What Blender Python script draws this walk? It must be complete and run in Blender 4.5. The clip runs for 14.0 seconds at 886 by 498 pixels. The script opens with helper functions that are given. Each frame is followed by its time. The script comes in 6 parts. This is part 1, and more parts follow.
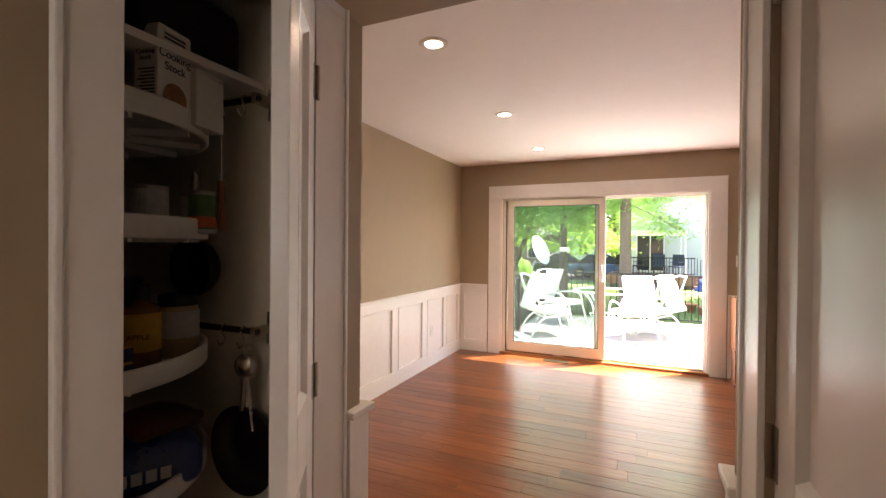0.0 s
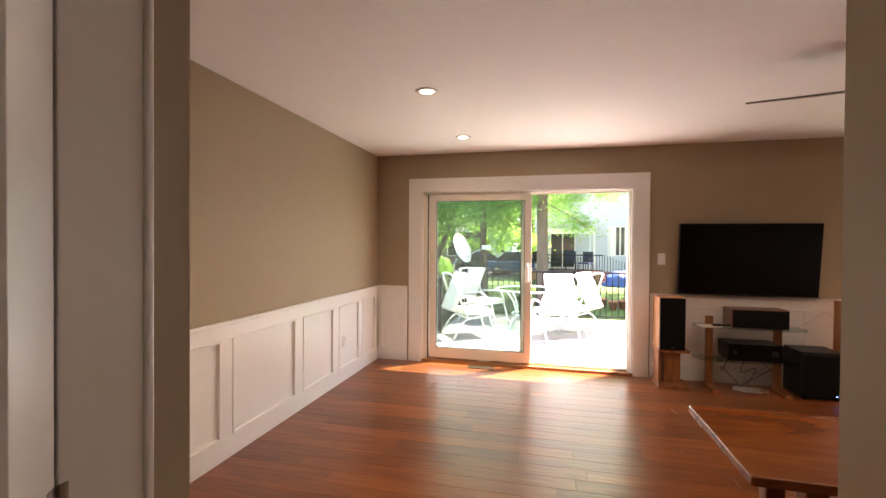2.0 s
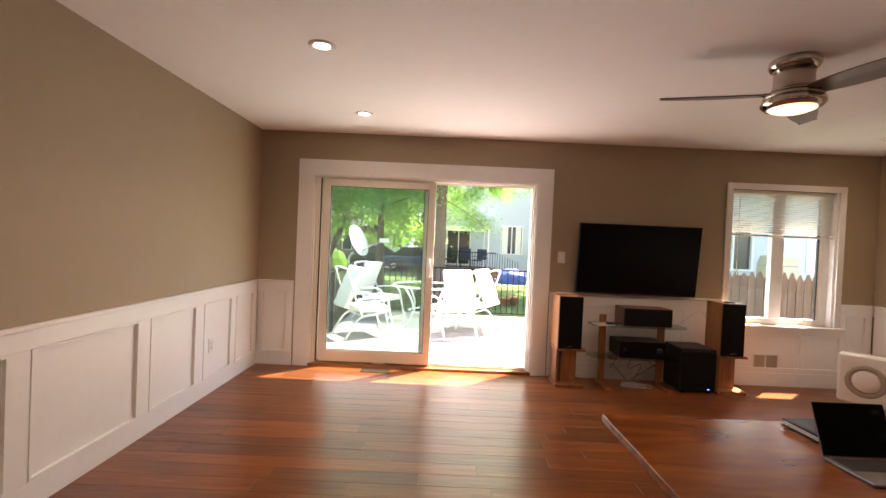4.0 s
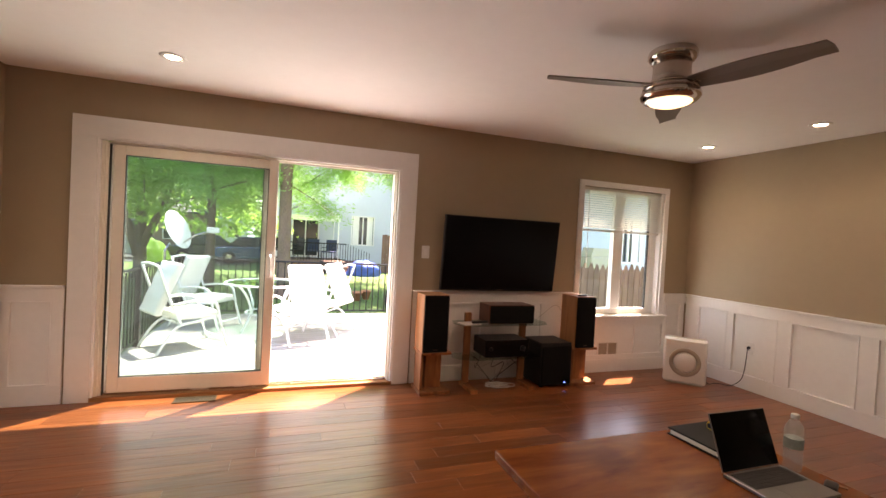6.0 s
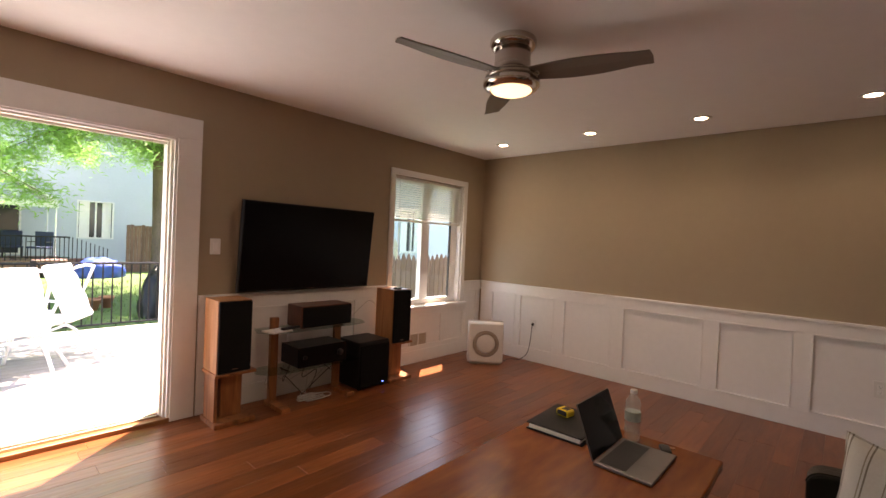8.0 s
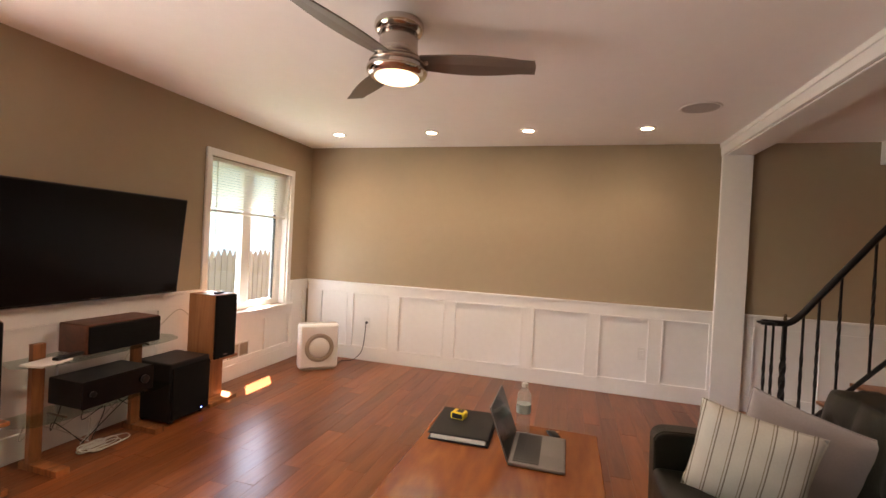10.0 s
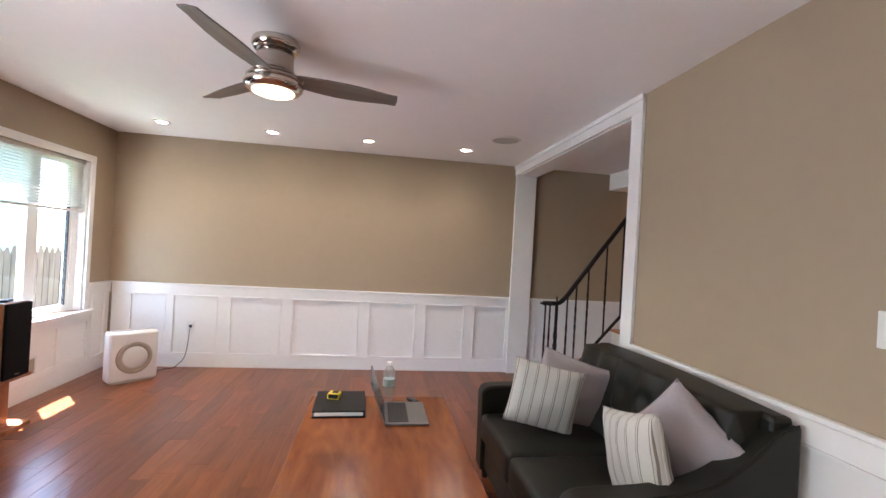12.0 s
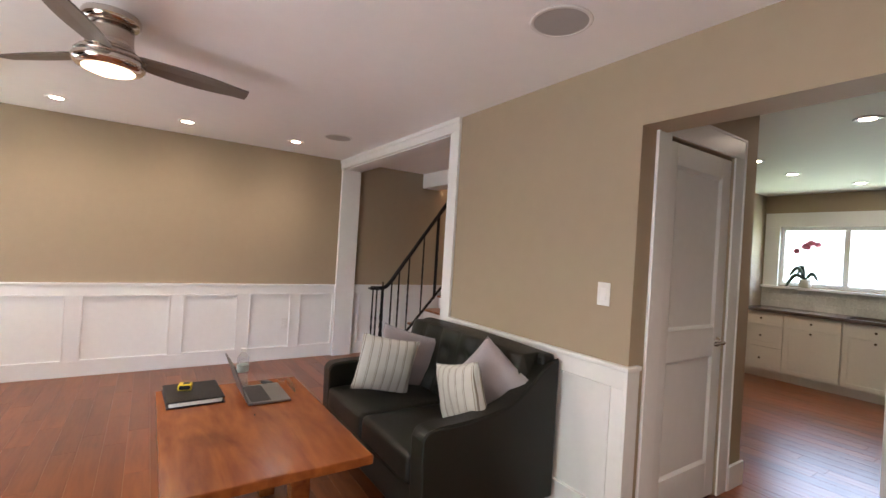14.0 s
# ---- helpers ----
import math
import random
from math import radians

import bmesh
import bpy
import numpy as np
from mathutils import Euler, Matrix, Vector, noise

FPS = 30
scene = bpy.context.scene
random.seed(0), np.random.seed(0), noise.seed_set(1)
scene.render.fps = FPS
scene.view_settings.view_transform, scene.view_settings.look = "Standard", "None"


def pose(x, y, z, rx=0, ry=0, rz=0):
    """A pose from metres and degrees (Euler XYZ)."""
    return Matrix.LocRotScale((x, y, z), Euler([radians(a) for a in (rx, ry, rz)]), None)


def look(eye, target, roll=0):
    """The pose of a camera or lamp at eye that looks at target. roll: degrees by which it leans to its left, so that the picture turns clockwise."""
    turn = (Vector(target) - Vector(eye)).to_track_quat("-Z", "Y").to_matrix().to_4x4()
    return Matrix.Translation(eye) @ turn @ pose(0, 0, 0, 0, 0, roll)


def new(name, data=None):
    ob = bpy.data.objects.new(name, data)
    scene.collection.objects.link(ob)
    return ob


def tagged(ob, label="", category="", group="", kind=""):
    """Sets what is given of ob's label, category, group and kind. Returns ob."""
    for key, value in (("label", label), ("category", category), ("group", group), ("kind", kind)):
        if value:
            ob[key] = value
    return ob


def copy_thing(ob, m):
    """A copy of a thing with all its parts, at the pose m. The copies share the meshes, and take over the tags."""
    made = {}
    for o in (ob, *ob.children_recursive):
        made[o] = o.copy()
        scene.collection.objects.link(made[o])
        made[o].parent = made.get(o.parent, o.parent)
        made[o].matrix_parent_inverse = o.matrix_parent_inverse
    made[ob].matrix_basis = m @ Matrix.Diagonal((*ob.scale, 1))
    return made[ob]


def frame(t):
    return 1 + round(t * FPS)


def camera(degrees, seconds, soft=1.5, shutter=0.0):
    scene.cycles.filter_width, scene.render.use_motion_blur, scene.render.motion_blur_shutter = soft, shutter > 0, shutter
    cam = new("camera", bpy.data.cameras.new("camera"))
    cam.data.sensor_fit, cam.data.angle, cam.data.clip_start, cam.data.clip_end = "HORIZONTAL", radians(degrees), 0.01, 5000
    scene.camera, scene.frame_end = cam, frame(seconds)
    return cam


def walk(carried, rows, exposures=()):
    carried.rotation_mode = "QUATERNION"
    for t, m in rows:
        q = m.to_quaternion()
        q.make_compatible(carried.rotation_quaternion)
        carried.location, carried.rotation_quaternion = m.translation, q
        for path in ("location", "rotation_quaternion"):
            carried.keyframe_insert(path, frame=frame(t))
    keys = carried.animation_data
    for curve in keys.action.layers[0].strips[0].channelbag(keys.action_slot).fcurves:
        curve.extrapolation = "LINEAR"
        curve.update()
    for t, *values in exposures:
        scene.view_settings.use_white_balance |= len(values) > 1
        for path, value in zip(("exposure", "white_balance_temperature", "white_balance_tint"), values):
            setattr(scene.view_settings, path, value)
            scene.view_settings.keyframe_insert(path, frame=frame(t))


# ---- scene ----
cam = camera(90.4, 14.0)
PATH = [
    (0, (0.012, 0.168, 1.386), (-0.797, 1.997, 1.37), 0.5),
    (0.5, (-0.021, 0.21, 1.385), (-0.829, 2.039, 1.36), 0.8),
    (0.8, (-0.05, 0.276, 1.392), (-0.83, 2.117, 1.359), 0.75),
    (1, (-0.09, 0.351, 1.387), (-0.796, 2.222, 1.359), 0.7),
    (1.5, (-0.145, 0.495, 1.388), (-0.676, 2.423, 1.367), 0.4),
    (2, (-0.152, 0.66, 1.389), (-0.617, 2.605, 1.366), 0.4),
    (2.2, (-0.157, 0.73, 1.391), (-0.615, 2.677, 1.365), 0.5),
    (4.3, (-0.243, 1.158, 1.354), (-0.147, 3.155, 1.323), 2.5),
    (4.5, (-0.205, 1.229, 1.358), (-0.05, 3.223, 1.33), 2.4),
    (5, (-0.163, 1.378, 1.365), (0.14, 3.354, 1.323), 2.7),
    (5.5, (-0.205, 1.512, 1.369), (0.251, 3.459, 1.323), 3.0),
    (6, (-0.237, 1.669, 1.374), (0.429, 3.554, 1.331), 3.1),
    (6.5, (-0.245, 1.803, 1.356), (0.608, 3.611, 1.304), 2.9),
    (7, (-0.223, 1.93, 1.342), (0.86, 3.61, 1.293), 2.7),
    (7.5, (-0.226, 2.052, 1.36), (1.052, 3.589, 1.311), 2.5),
    (8, (-0.29, 2.179, 1.363), (1.189, 3.525, 1.328), 2.6),
    (8.2, (-0.306, 2.234, 1.368), (1.231, 3.513, 1.334), 2.6),
    (10.3, (-0.369, 2.75, 1.37), (1.591, 3.147, 1.352), 3.0),
    (10.5, (-0.408, 2.798, 1.385), (1.571, 3.092, 1.367), 3.0),
    (11, (-0.487, 2.813, 1.397), (1.512, 2.882, 1.389), 3.3),
    (11.5, (-0.643, 2.877, 1.375), (1.352, 2.731, 1.379), 3.3),
    (12, (-0.769, 2.932, 1.393), (1.209, 2.634, 1.4), 3.3),
    (12.5, (-0.844, 2.992, 1.405), (1.085, 2.462, 1.421), 3.4),
    (13, (-0.914, 3.097, 1.403), (0.919, 2.298, 1.417), 3.3),
    (13.5, (-0.979, 3.205, 1.404), (0.754, 2.207, 1.41), 3.2),
    (14, (-1.053, 3.311, 1.401), (0.61, 2.199, 1.404), 3.5),
]
walk(cam, [(t, look(eye, target, roll)) for t, eye, target, roll in PATH], [
    (0.0, 3.52, 7400, 28), (1.0, 3.4, 7400, 28), (2.0, 3.25, 7450, 28), (5.0, 3.02, 7500, 28), (7.5, 2.85, 7400, 28), (8.2, 2.75, 7300, 27),
    (10.3, 3.9, 7200, 23), (10.6, 3.92, 6900, 22), (11.0, 3.95, 6000, 19), (12.0, 4.0, 5550, 17), (12.5, 4.05, 5750, 17), (13.5, 4.05, 5900, 18), (14.0, 4.02, 5950, 18)])
# ---- light ----
world = bpy.data.worlds.new("world")
scene.world = world
world.use_nodes = True
wn = world.node_tree.nodes
sky = wn.new("ShaderNodeTexSky")
sky.sky_type, sky.sun_disc = "NISHITA", False
sky.sun_elevation, sky.sun_rotation = radians(65), radians(49)
wn["Background"].inputs["Strength"].default_value = 0.15
world.node_tree.links.new(sky.outputs["Color"], wn["Background"].inputs["Color"])


def lamp(name, kind, m, power, colour, **settings):
    data = bpy.data.lights.new(name, kind)
    data.energy, data.color = power, colour
    ob = new(name, data)
    ob.matrix_world = m
    return data, ob


sun, _ = lamp("sun", "SUN", look((0, 0, 0), (-0.342, -0.301, -1.0)), 5.0, (1.0, 0.94, 0.85))
sun.angle = radians(0.53)
# the sky's light that comes in by the openings
for name, m, sx, sy, power in (("door_skylight", look((-0.43, 5.90, 1.0), (-0.43, 4.0, 1.5)), 2.2, 1.85, 4.0),
                               ("window_skylight", look((3.31, 5.87, 1.1), (3.2, 4.0, 1.3)), 1.0, 0.85, 1.1),
                               ("kitchen_skylight", look((0.67, -4.2, 1.6), (0.67, -2.0, 1.6)), 1.4, 0.75, 2.2)):
    data, ob = lamp(name, "AREA", m, power, (0.95, 0.98, 1.0))
    data.shape, data.size, data.size_y = "RECTANGLE", sx, sy
WARM = (1.0, 0.82, 0.62)
# the lamp of the upper landing, which shines down the stairs
landing, _ = lamp("landing_lamp", "POINT", pose(3.75, -1.1, 4.6), 6.5, (1.0, 0.68, 0.42))
landing.shadow_soft_size = 0.1

# ---- materials ----


def nodes_of(m):
    m.use_nodes = True
    return m.node_tree.nodes, m.node_tree.links, m.node_tree.nodes["Principled BSDF"]


def paint(name, colour, rough=0.5, metal=0.0, vary=0.06, scale=3.0, bump=0.0, bump_scale=60.0, coat=0.0, sheen=0.0, random_value=0.0, stretch=(1, 1, 1), shine=0.5):
    """A surface with variation at two scales and a fine relief."""
    m = bpy.data.materials.new(name)
    n, l, b = nodes_of(m)
    tc = n.new("ShaderNodeTexCoord")
    mp = n.new("ShaderNodeMapping")
    mp.inputs["Scale"].default_value = stretch
    l.new(tc.outputs["Object"], mp.inputs["Vector"])
    big, small = n.new("ShaderNodeTexNoise"), n.new("ShaderNodeTexNoise")
    big.inputs["Scale"].default_value, small.inputs["Scale"].default_value = scale, scale * 14
    big.inputs["Detail"].default_value, small.inputs["Detail"].default_value = 4, 3
    l.new(mp.outputs["Vector"], big.inputs["Vector"])
    l.new(mp.outputs["Vector"], small.inputs["Vector"])
    add = n.new("ShaderNodeMath")
    add.operation = "ADD"
    l.new(big.outputs["Fac"], add.inputs[0])
    l.new(small.outputs["Fac"], add.inputs[1])
    rng = n.new("ShaderNodeMapRange")
    rng.inputs["From Min"].default_value, rng.inputs["From Max"].default_value = 0.6, 1.4
    rng.inputs["To Min"].default_value, rng.inputs["To Max"].default_value = 1 - vary, 1 + vary
    l.new(add.outputs[0], rng.inputs["Value"])
    hsv = n.new("ShaderNodeHueSaturation")
    hsv.inputs["Color"].default_value = (*colour, 1)
    b.inputs["Specular IOR Level"].default_value = shine
    value = rng.outputs["Result"]
    if random_value:
        info = n.new("ShaderNodeObjectInfo")
        r2 = n.new("ShaderNodeMapRange")
        r2.inputs["To Min"].default_value, r2.inputs["To Max"].default_value = 1 - random_value, 1 + random_value
        l.new(info.outputs["Random"], r2.inputs["Value"])
        mul = n.new("ShaderNodeMath")
        mul.operation = "MULTIPLY"
        l.new(value, mul.inputs[0])
        l.new(r2.outputs["Result"], mul.inputs[1])
        value = mul.outputs[0]
    l.new(value, hsv.inputs["Value"])
    l.new(hsv.outputs["Color"], b.inputs["Base Color"])
    b.inputs["Metallic"].default_value = metal
    rr = n.new("ShaderNodeMapRange")
    rr.inputs["To Min"].default_value, rr.inputs["To Max"].default_value = max(0.02, rough - 0.06), min(1, rough + 0.06)
    l.new(big.outputs["Fac"], rr.inputs["Value"])
    l.new(rr.outputs["Result"], b.inputs["Roughness"])
    b.inputs["Coat Weight"].default_value = coat
    b.inputs["Sheen Weight"].default_value = sheen
    if bump:
        fine = n.new("ShaderNodeTexNoise")
        fine.inputs["Scale"].default_value, fine.inputs["Detail"].default_value = bump_scale, 3
        l.new(mp.outputs["Vector"], fine.inputs["Vector"])
        bp = n.new("ShaderNodeBump")
        bp.inputs["Strength"].default_value, bp.inputs["Distance"].default_value = bump, 0.004
        l.new(fine.outputs["Fac"], bp.inputs["Height"])
        l.new(bp.outputs["Normal"], b.inputs["Normal"])
    return m


def wood(name, dark, light, rough=0.3, grain=(1.2, 22, 22), spread=0.25, ripple=0.0, coat=0.0, knots=0.0):
    """Wood with its grain along the object's x axis (or as grain scales it); alike pieces differ by Object Info's Random."""
    m = bpy.data.materials.new(name)
    n, l, b = nodes_of(m)
    tc, info, mp = n.new("ShaderNodeTexCoord"), n.new("ShaderNodeObjectInfo"), n.new("ShaderNodeMapping")
    shift = n.new("ShaderNodeVectorMath")
    shift.operation = "ADD"
    mul = n.new("ShaderNodeVectorMath")
    mul.operation = "SCALE"
    mul.inputs[0].default_value = (13.7, 7.3, 3.1)
    l.new(info.outputs["Random"], mul.inputs["Scale"])
    l.new(tc.outputs["Object"], shift.inputs[0])
    l.new(mul.outputs["Vector"], shift.inputs[1])
    mp.inputs["Scale"].default_value = grain
    l.new(shift.outputs["Vector"], mp.inputs["Vector"])
    no, fine = n.new("ShaderNodeTexNoise"), n.new("ShaderNodeTexNoise")
    no.inputs["Scale"].default_value, no.inputs["Detail"].default_value, no.inputs["Distortion"].default_value = 1.0, 6, 1.2
    fine.inputs["Scale"].default_value, fine.inputs["Detail"].default_value = 5.0, 4
    l.new(mp.outputs["Vector"], no.inputs["Vector"])
    l.new(mp.outputs["Vector"], fine.inputs["Vector"])
    mixf = n.new("ShaderNodeMath")
    mixf.operation = "MULTIPLY_ADD"
    mixf.inputs[1].default_value = 0.3
    l.new(fine.outputs["Fac"], mixf.inputs[0])
    l.new(no.outputs["Fac"], mixf.inputs[2])
    ramp = n.new("ShaderNodeValToRGB")
    e = ramp.color_ramp.elements
    e[0].position, e[0].color = 0.45, (*dark, 1)
    e[1].position, e[1].color = 0.85, (*light, 1)
    l.new(mixf.outputs[0], ramp.inputs["Fac"])
    colour = ramp.outputs["Color"]
    if knots:
        kn = n.new("ShaderNodeTexNoise")
        kn.inputs["Scale"].default_value, kn.inputs["Detail"].default_value = 2.6, 3
        l.new(shift.outputs["Vector"], kn.inputs["Vector"])
        kr = n.new("ShaderNodeValToRGB")
        ke = kr.color_ramp.elements
        ke[0].position, ke[0].color = 0.62, (1, 1, 1, 1)
        ke[1].position, ke[1].color = 0.74, (1 - knots, 1 - knots, 1 - knots, 1)
        l.new(kn.outputs["Fac"], kr.inputs["Fac"])
        mx = n.new("ShaderNodeMix")
        mx.data_type, mx.blend_type = "RGBA", "MULTIPLY"
        mx.inputs["Factor"].default_value = 1
        l.new(colour, mx.inputs["A"])
        l.new(kr.outputs["Color"], mx.inputs["B"])
        colour = mx.outputs["Result"]
    hsv, r2 = n.new("ShaderNodeHueSaturation"), n.new("ShaderNodeMapRange")
    r2.inputs["To Min"].default_value, r2.inputs["To Max"].default_value = 1 - spread, 1 + spread
    l.new(info.outputs["Random"], r2.inputs["Value"])
    l.new(r2.outputs["Result"], hsv.inputs["Value"])
    l.new(colour, hsv.inputs["Color"])
    l.new(hsv.outputs["Color"], b.inputs["Base Color"])
    b.inputs["Roughness"].default_value = rough
    b.inputs["Coat Weight"].default_value = coat
    bp = n.new("ShaderNodeBump")
    bp.inputs["Strength"].default_value, bp.inputs["Distance"].default_value = 0.25, 0.001
    l.new(mixf.outputs[0], bp.inputs["Height"])
    normal = bp.outputs["Normal"]
    if ripple:
        rip, rm = n.new("ShaderNodeTexNoise"), n.new("ShaderNodeMapping")
        rm.inputs["Scale"].default_value = (5, 34, 5)
        rip.inputs["Scale"].default_value, rip.inputs["Detail"].default_value = 1.0, 2
        l.new(shift.outputs["Vector"], rm.inputs["Vector"])
        l.new(rm.outputs["Vector"], rip.inputs["Vector"])
        b2 = n.new("ShaderNodeBump")
        b2.inputs["Strength"].default_value, b2.inputs["Distance"].default_value = ripple, 0.006
        l.new(rip.outputs["Fac"], b2.inputs["Height"])
        l.new(normal, b2.inputs["Normal"])
        normal = b2.outputs["Normal"]
    l.new(normal, b.inputs["Normal"])
    return m


def glass(name, tint=(0.95, 0.98, 0.96), gloss=0.12, rough=0.0, haze=0.0):
    """A thin pane: light passes straight, and part of it is mirrored."""
    m = bpy.data.materials.new(name)
    n, l, b = nodes_of(m)
    n.remove(b)
    tr, gl, mx, fr, pw = n.new("ShaderNodeBsdfTransparent"), n.new("ShaderNodeBsdfGlossy"), n.new("ShaderNodeMixShader"), n.new("ShaderNodeLayerWeight"), n.new("ShaderNodeMath")
    tr.inputs["Color"].default_value = (*tint, 1)
    gl.inputs["Roughness"].default_value = rough
    pw.operation = "POWER"
    pw.inputs[1].default_value = 5.0
    l.new(fr.outputs["Facing"], pw.inputs[0])
    amount = n.new("ShaderNodeMath")
    amount.operation = "MULTIPLY_ADD"
    amount.inputs[1].default_value, amount.inputs[2].default_value = 0.6, gloss * 0.25
    l.new(pw.outputs[0], amount.inputs[0])
    l.new(amount.outputs[0], mx.inputs["Fac"])
    l.new(tr.outputs["BSDF"], mx.inputs[1])
    l.new(gl.outputs["BSDF"], mx.inputs[2])
    last = mx.outputs["Shader"]
    # a pale translucent film, uneven by noise, mixed in as haze
    if haze:
        film, veil, spots = n.new("ShaderNodeBsdfTranslucent"), n.new("ShaderNodeMixShader"), n.new("ShaderNodeTexNoise")
        film.inputs["Color"].default_value = (0.85, 0.86, 0.82, 1)
        spots.inputs["Scale"].default_value, spots.inputs["Detail"].default_value = 3.0, 5
        rng = n.new("ShaderNodeMapRange")
        rng.inputs["To Min"].default_value, rng.inputs["To Max"].default_value = haze * 0.5, haze * 1.5
        l.new(spots.outputs["Fac"], rng.inputs["Value"])
        l.new(rng.outputs["Result"], veil.inputs["Fac"])
        l.new(last, veil.inputs[1])
        l.new(film.outputs["BSDF"], veil.inputs[2])
        last = veil.outputs["Shader"]
    l.new(last, n["Material Output"].inputs["Surface"])
    return m


def see_through(name, colour, share=0.5, rough=0.3, kind="ShaderNodeBsdfTransparent"):
    """A surface that lets part of the light pass, straight or scattered."""
    m = paint(name, colour, rough, vary=0.05)
    n, l, b = nodes_of(m)
    tr, mx = n.new(kind), n.new("ShaderNodeMixShader")
    tr.inputs["Color"].default_value = (*colour, 1)
    mx.inputs["Fac"].default_value = share
    l.new(b.outputs["BSDF"], mx.inputs[1])
    l.new(tr.outputs["BSDF"], mx.inputs[2])
    l.new(mx.outputs["Shader"], n["Material Output"].inputs["Surface"])
    return m


def glow(name, colour, strength):
    m = bpy.data.materials.new(name)
    n, l, b = nodes_of(m)
    b.inputs["Base Color"].default_value = (*colour, 1)
    b.inputs["Emission Color"].default_value = (*colour, 1)
    b.inputs["Emission Strength"].default_value = strength
    return m


def stripes(name, base, lines, step=0.05):
    """Woven cloth with thin stripes along the object's z axis."""
    m = paint(name, base, 0.9, vary=0.07, scale=12, bump=0.4, bump_scale=420, sheen=0.2)
    n, l, b = nodes_of(m)
    tc, sep = n.new("ShaderNodeTexCoord"), n.new("ShaderNodeSeparateXYZ")
    l.new(tc.outputs["Object"], sep.inputs[0])
    sc = n.new("ShaderNodeMath")
    sc.operation = "MULTIPLY_ADD"
    sc.inputs[1].default_value, sc.inputs[2].default_value = 1 / step, 0.35
    l.new(sep.outputs["X"], sc.inputs[0])
    fr = n.new("ShaderNodeMath")
    fr.operation = "FRACT"
    l.new(sc.outputs[0], fr.inputs[0])
    ramp = n.new("ShaderNodeValToRGB")
    ramp.color_ramp.interpolation = "CONSTANT"
    e = ramp.color_ramp.elements
    e[0].position, e[0].color = 0.0, (1, 1, 1, 1)
    e[1].position, e[1].color = 0.42, (*lines[0], 1)
    for p, c in ((0.50, (1, 1, 1)), (0.60, lines[1]), (0.66, (1, 1, 1))):
        k = e.new(p)
        k.color = (*c, 1)
    l.new(fr.outputs[0], ramp.inputs["Fac"])
    old = b.inputs["Base Color"].links[0].from_socket
    mx = n.new("ShaderNodeMix")
    mx.data_type, mx.blend_type = "RGBA", "MULTIPLY"
    mx.inputs["Factor"].default_value = 1
    l.new(old, mx.inputs["A"])
    l.new(ramp.outputs["Color"], mx.inputs["B"])
    l.new(mx.outputs["Result"], b.inputs["Base Color"])
    return m


WALL = paint("olive_tan_paint", (0.36, 0.284, 0.19), 0.62, vary=0.03, scale=0.8, bump=0.06, bump_scale=240)
CEIL = paint("ceiling_paint", (0.86, 0.845, 0.83), 0.75, vary=0.02, scale=0.7, bump=0.08, bump_scale=200)
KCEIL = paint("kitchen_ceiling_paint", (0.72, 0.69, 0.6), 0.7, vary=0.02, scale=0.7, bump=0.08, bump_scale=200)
TRIM = paint("white_trim_paint", (0.80, 0.79, 0.77), 0.32, vary=0.03, scale=1.5, bump=0.03, bump_scale=90)
DOORW = paint("white_door_paint", (0.78, 0.77, 0.75), 0.3, vary=0.03, scale=1.2, bump=0.03, bump_scale=80)
VINYL = paint("white_vinyl", (0.78, 0.79, 0.77), 0.35, vary=0.03)
PANTRYW = paint("pantry_wall_paint", (0.80, 0.75, 0.64), 0.7, vary=0.06, scale=2)
FLOOR = wood("hand_scraped_floor", (0.132, 0.037, 0.011), (0.228, 0.071, 0.021), 0.28, (1.1, 9, 9), 0.30, ripple=0.34, knots=0.22)
GAP = paint("floor_joint", (0.10, 0.029, 0.010), 0.7, vary=0.2)
TABLEW = wood("slab_table_wood", (0.12, 0.026, 0.006), (0.27, 0.082, 0.018), 0.24, (1.3, 6, 6), 0.05, knots=0.28)
SPKW = wood("speaker_veneer", (0.30, 0.12, 0.04), (0.50, 0.23, 0.09), 0.42, (14, 14, 1.2), 0.12)
STANDW = wood("stand_wood", (0.17, 0.06, 0.02), (0.38, 0.15, 0.055), 0.42, (14, 14, 1.5), 0.15)
BLACK = paint("black_plastic", (0.010, 0.010, 0.011), 0.4, vary=0.15, scale=8, shine=0.3)
MESHBLACK = paint("black_grille_cloth", (0.006, 0.006, 0.006), 0.85, shine=0.15, vary=0.3, scale=30, bump=0.5, bump_scale=700)
SCREEN = paint("black_screen", (0.004, 0.004, 0.005), 0.16, vary=0.05, shine=0.2)
LEATHER = paint("dark_green_leather", (0.0105, 0.011, 0.0075), 0.42, shine=0.3, vary=0.25, scale=5, bump=0.35, bump_scale=190)
PILLOWG = paint("grey_pillow_cloth", (0.32, 0.29, 0.30), 0.92, vary=0.06, scale=9, bump=0.4, bump_scale=420, sheen=0.3)
PILLOWS = stripes("striped_pillow_cloth", (0.50, 0.48, 0.44), ((0.36, 0.32, 0.28), (0.5, 0.44, 0.36)), 0.055)
STEEL = paint("brushed_nickel", (0.52, 0.47, 0.42), 0.26, 1.0, vary=0.06, scale=4, bump=0.1, bump_scale=160, stretch=(1, 1, 8))
CHROME = paint("polished_nickel", (0.62, 0.57, 0.52), 0.1, 1.0, vary=0.04)
BLADE = paint("silver_fan_blade", (0.17, 0.145, 0.12), 0.42, 0.35, vary=0.08, scale=4, stretch=(1, 8, 1))
BRONZE = paint("hinge_metal", (0.36, 0.33, 0.28), 0.35, 1.0, vary=0.1, scale=20)
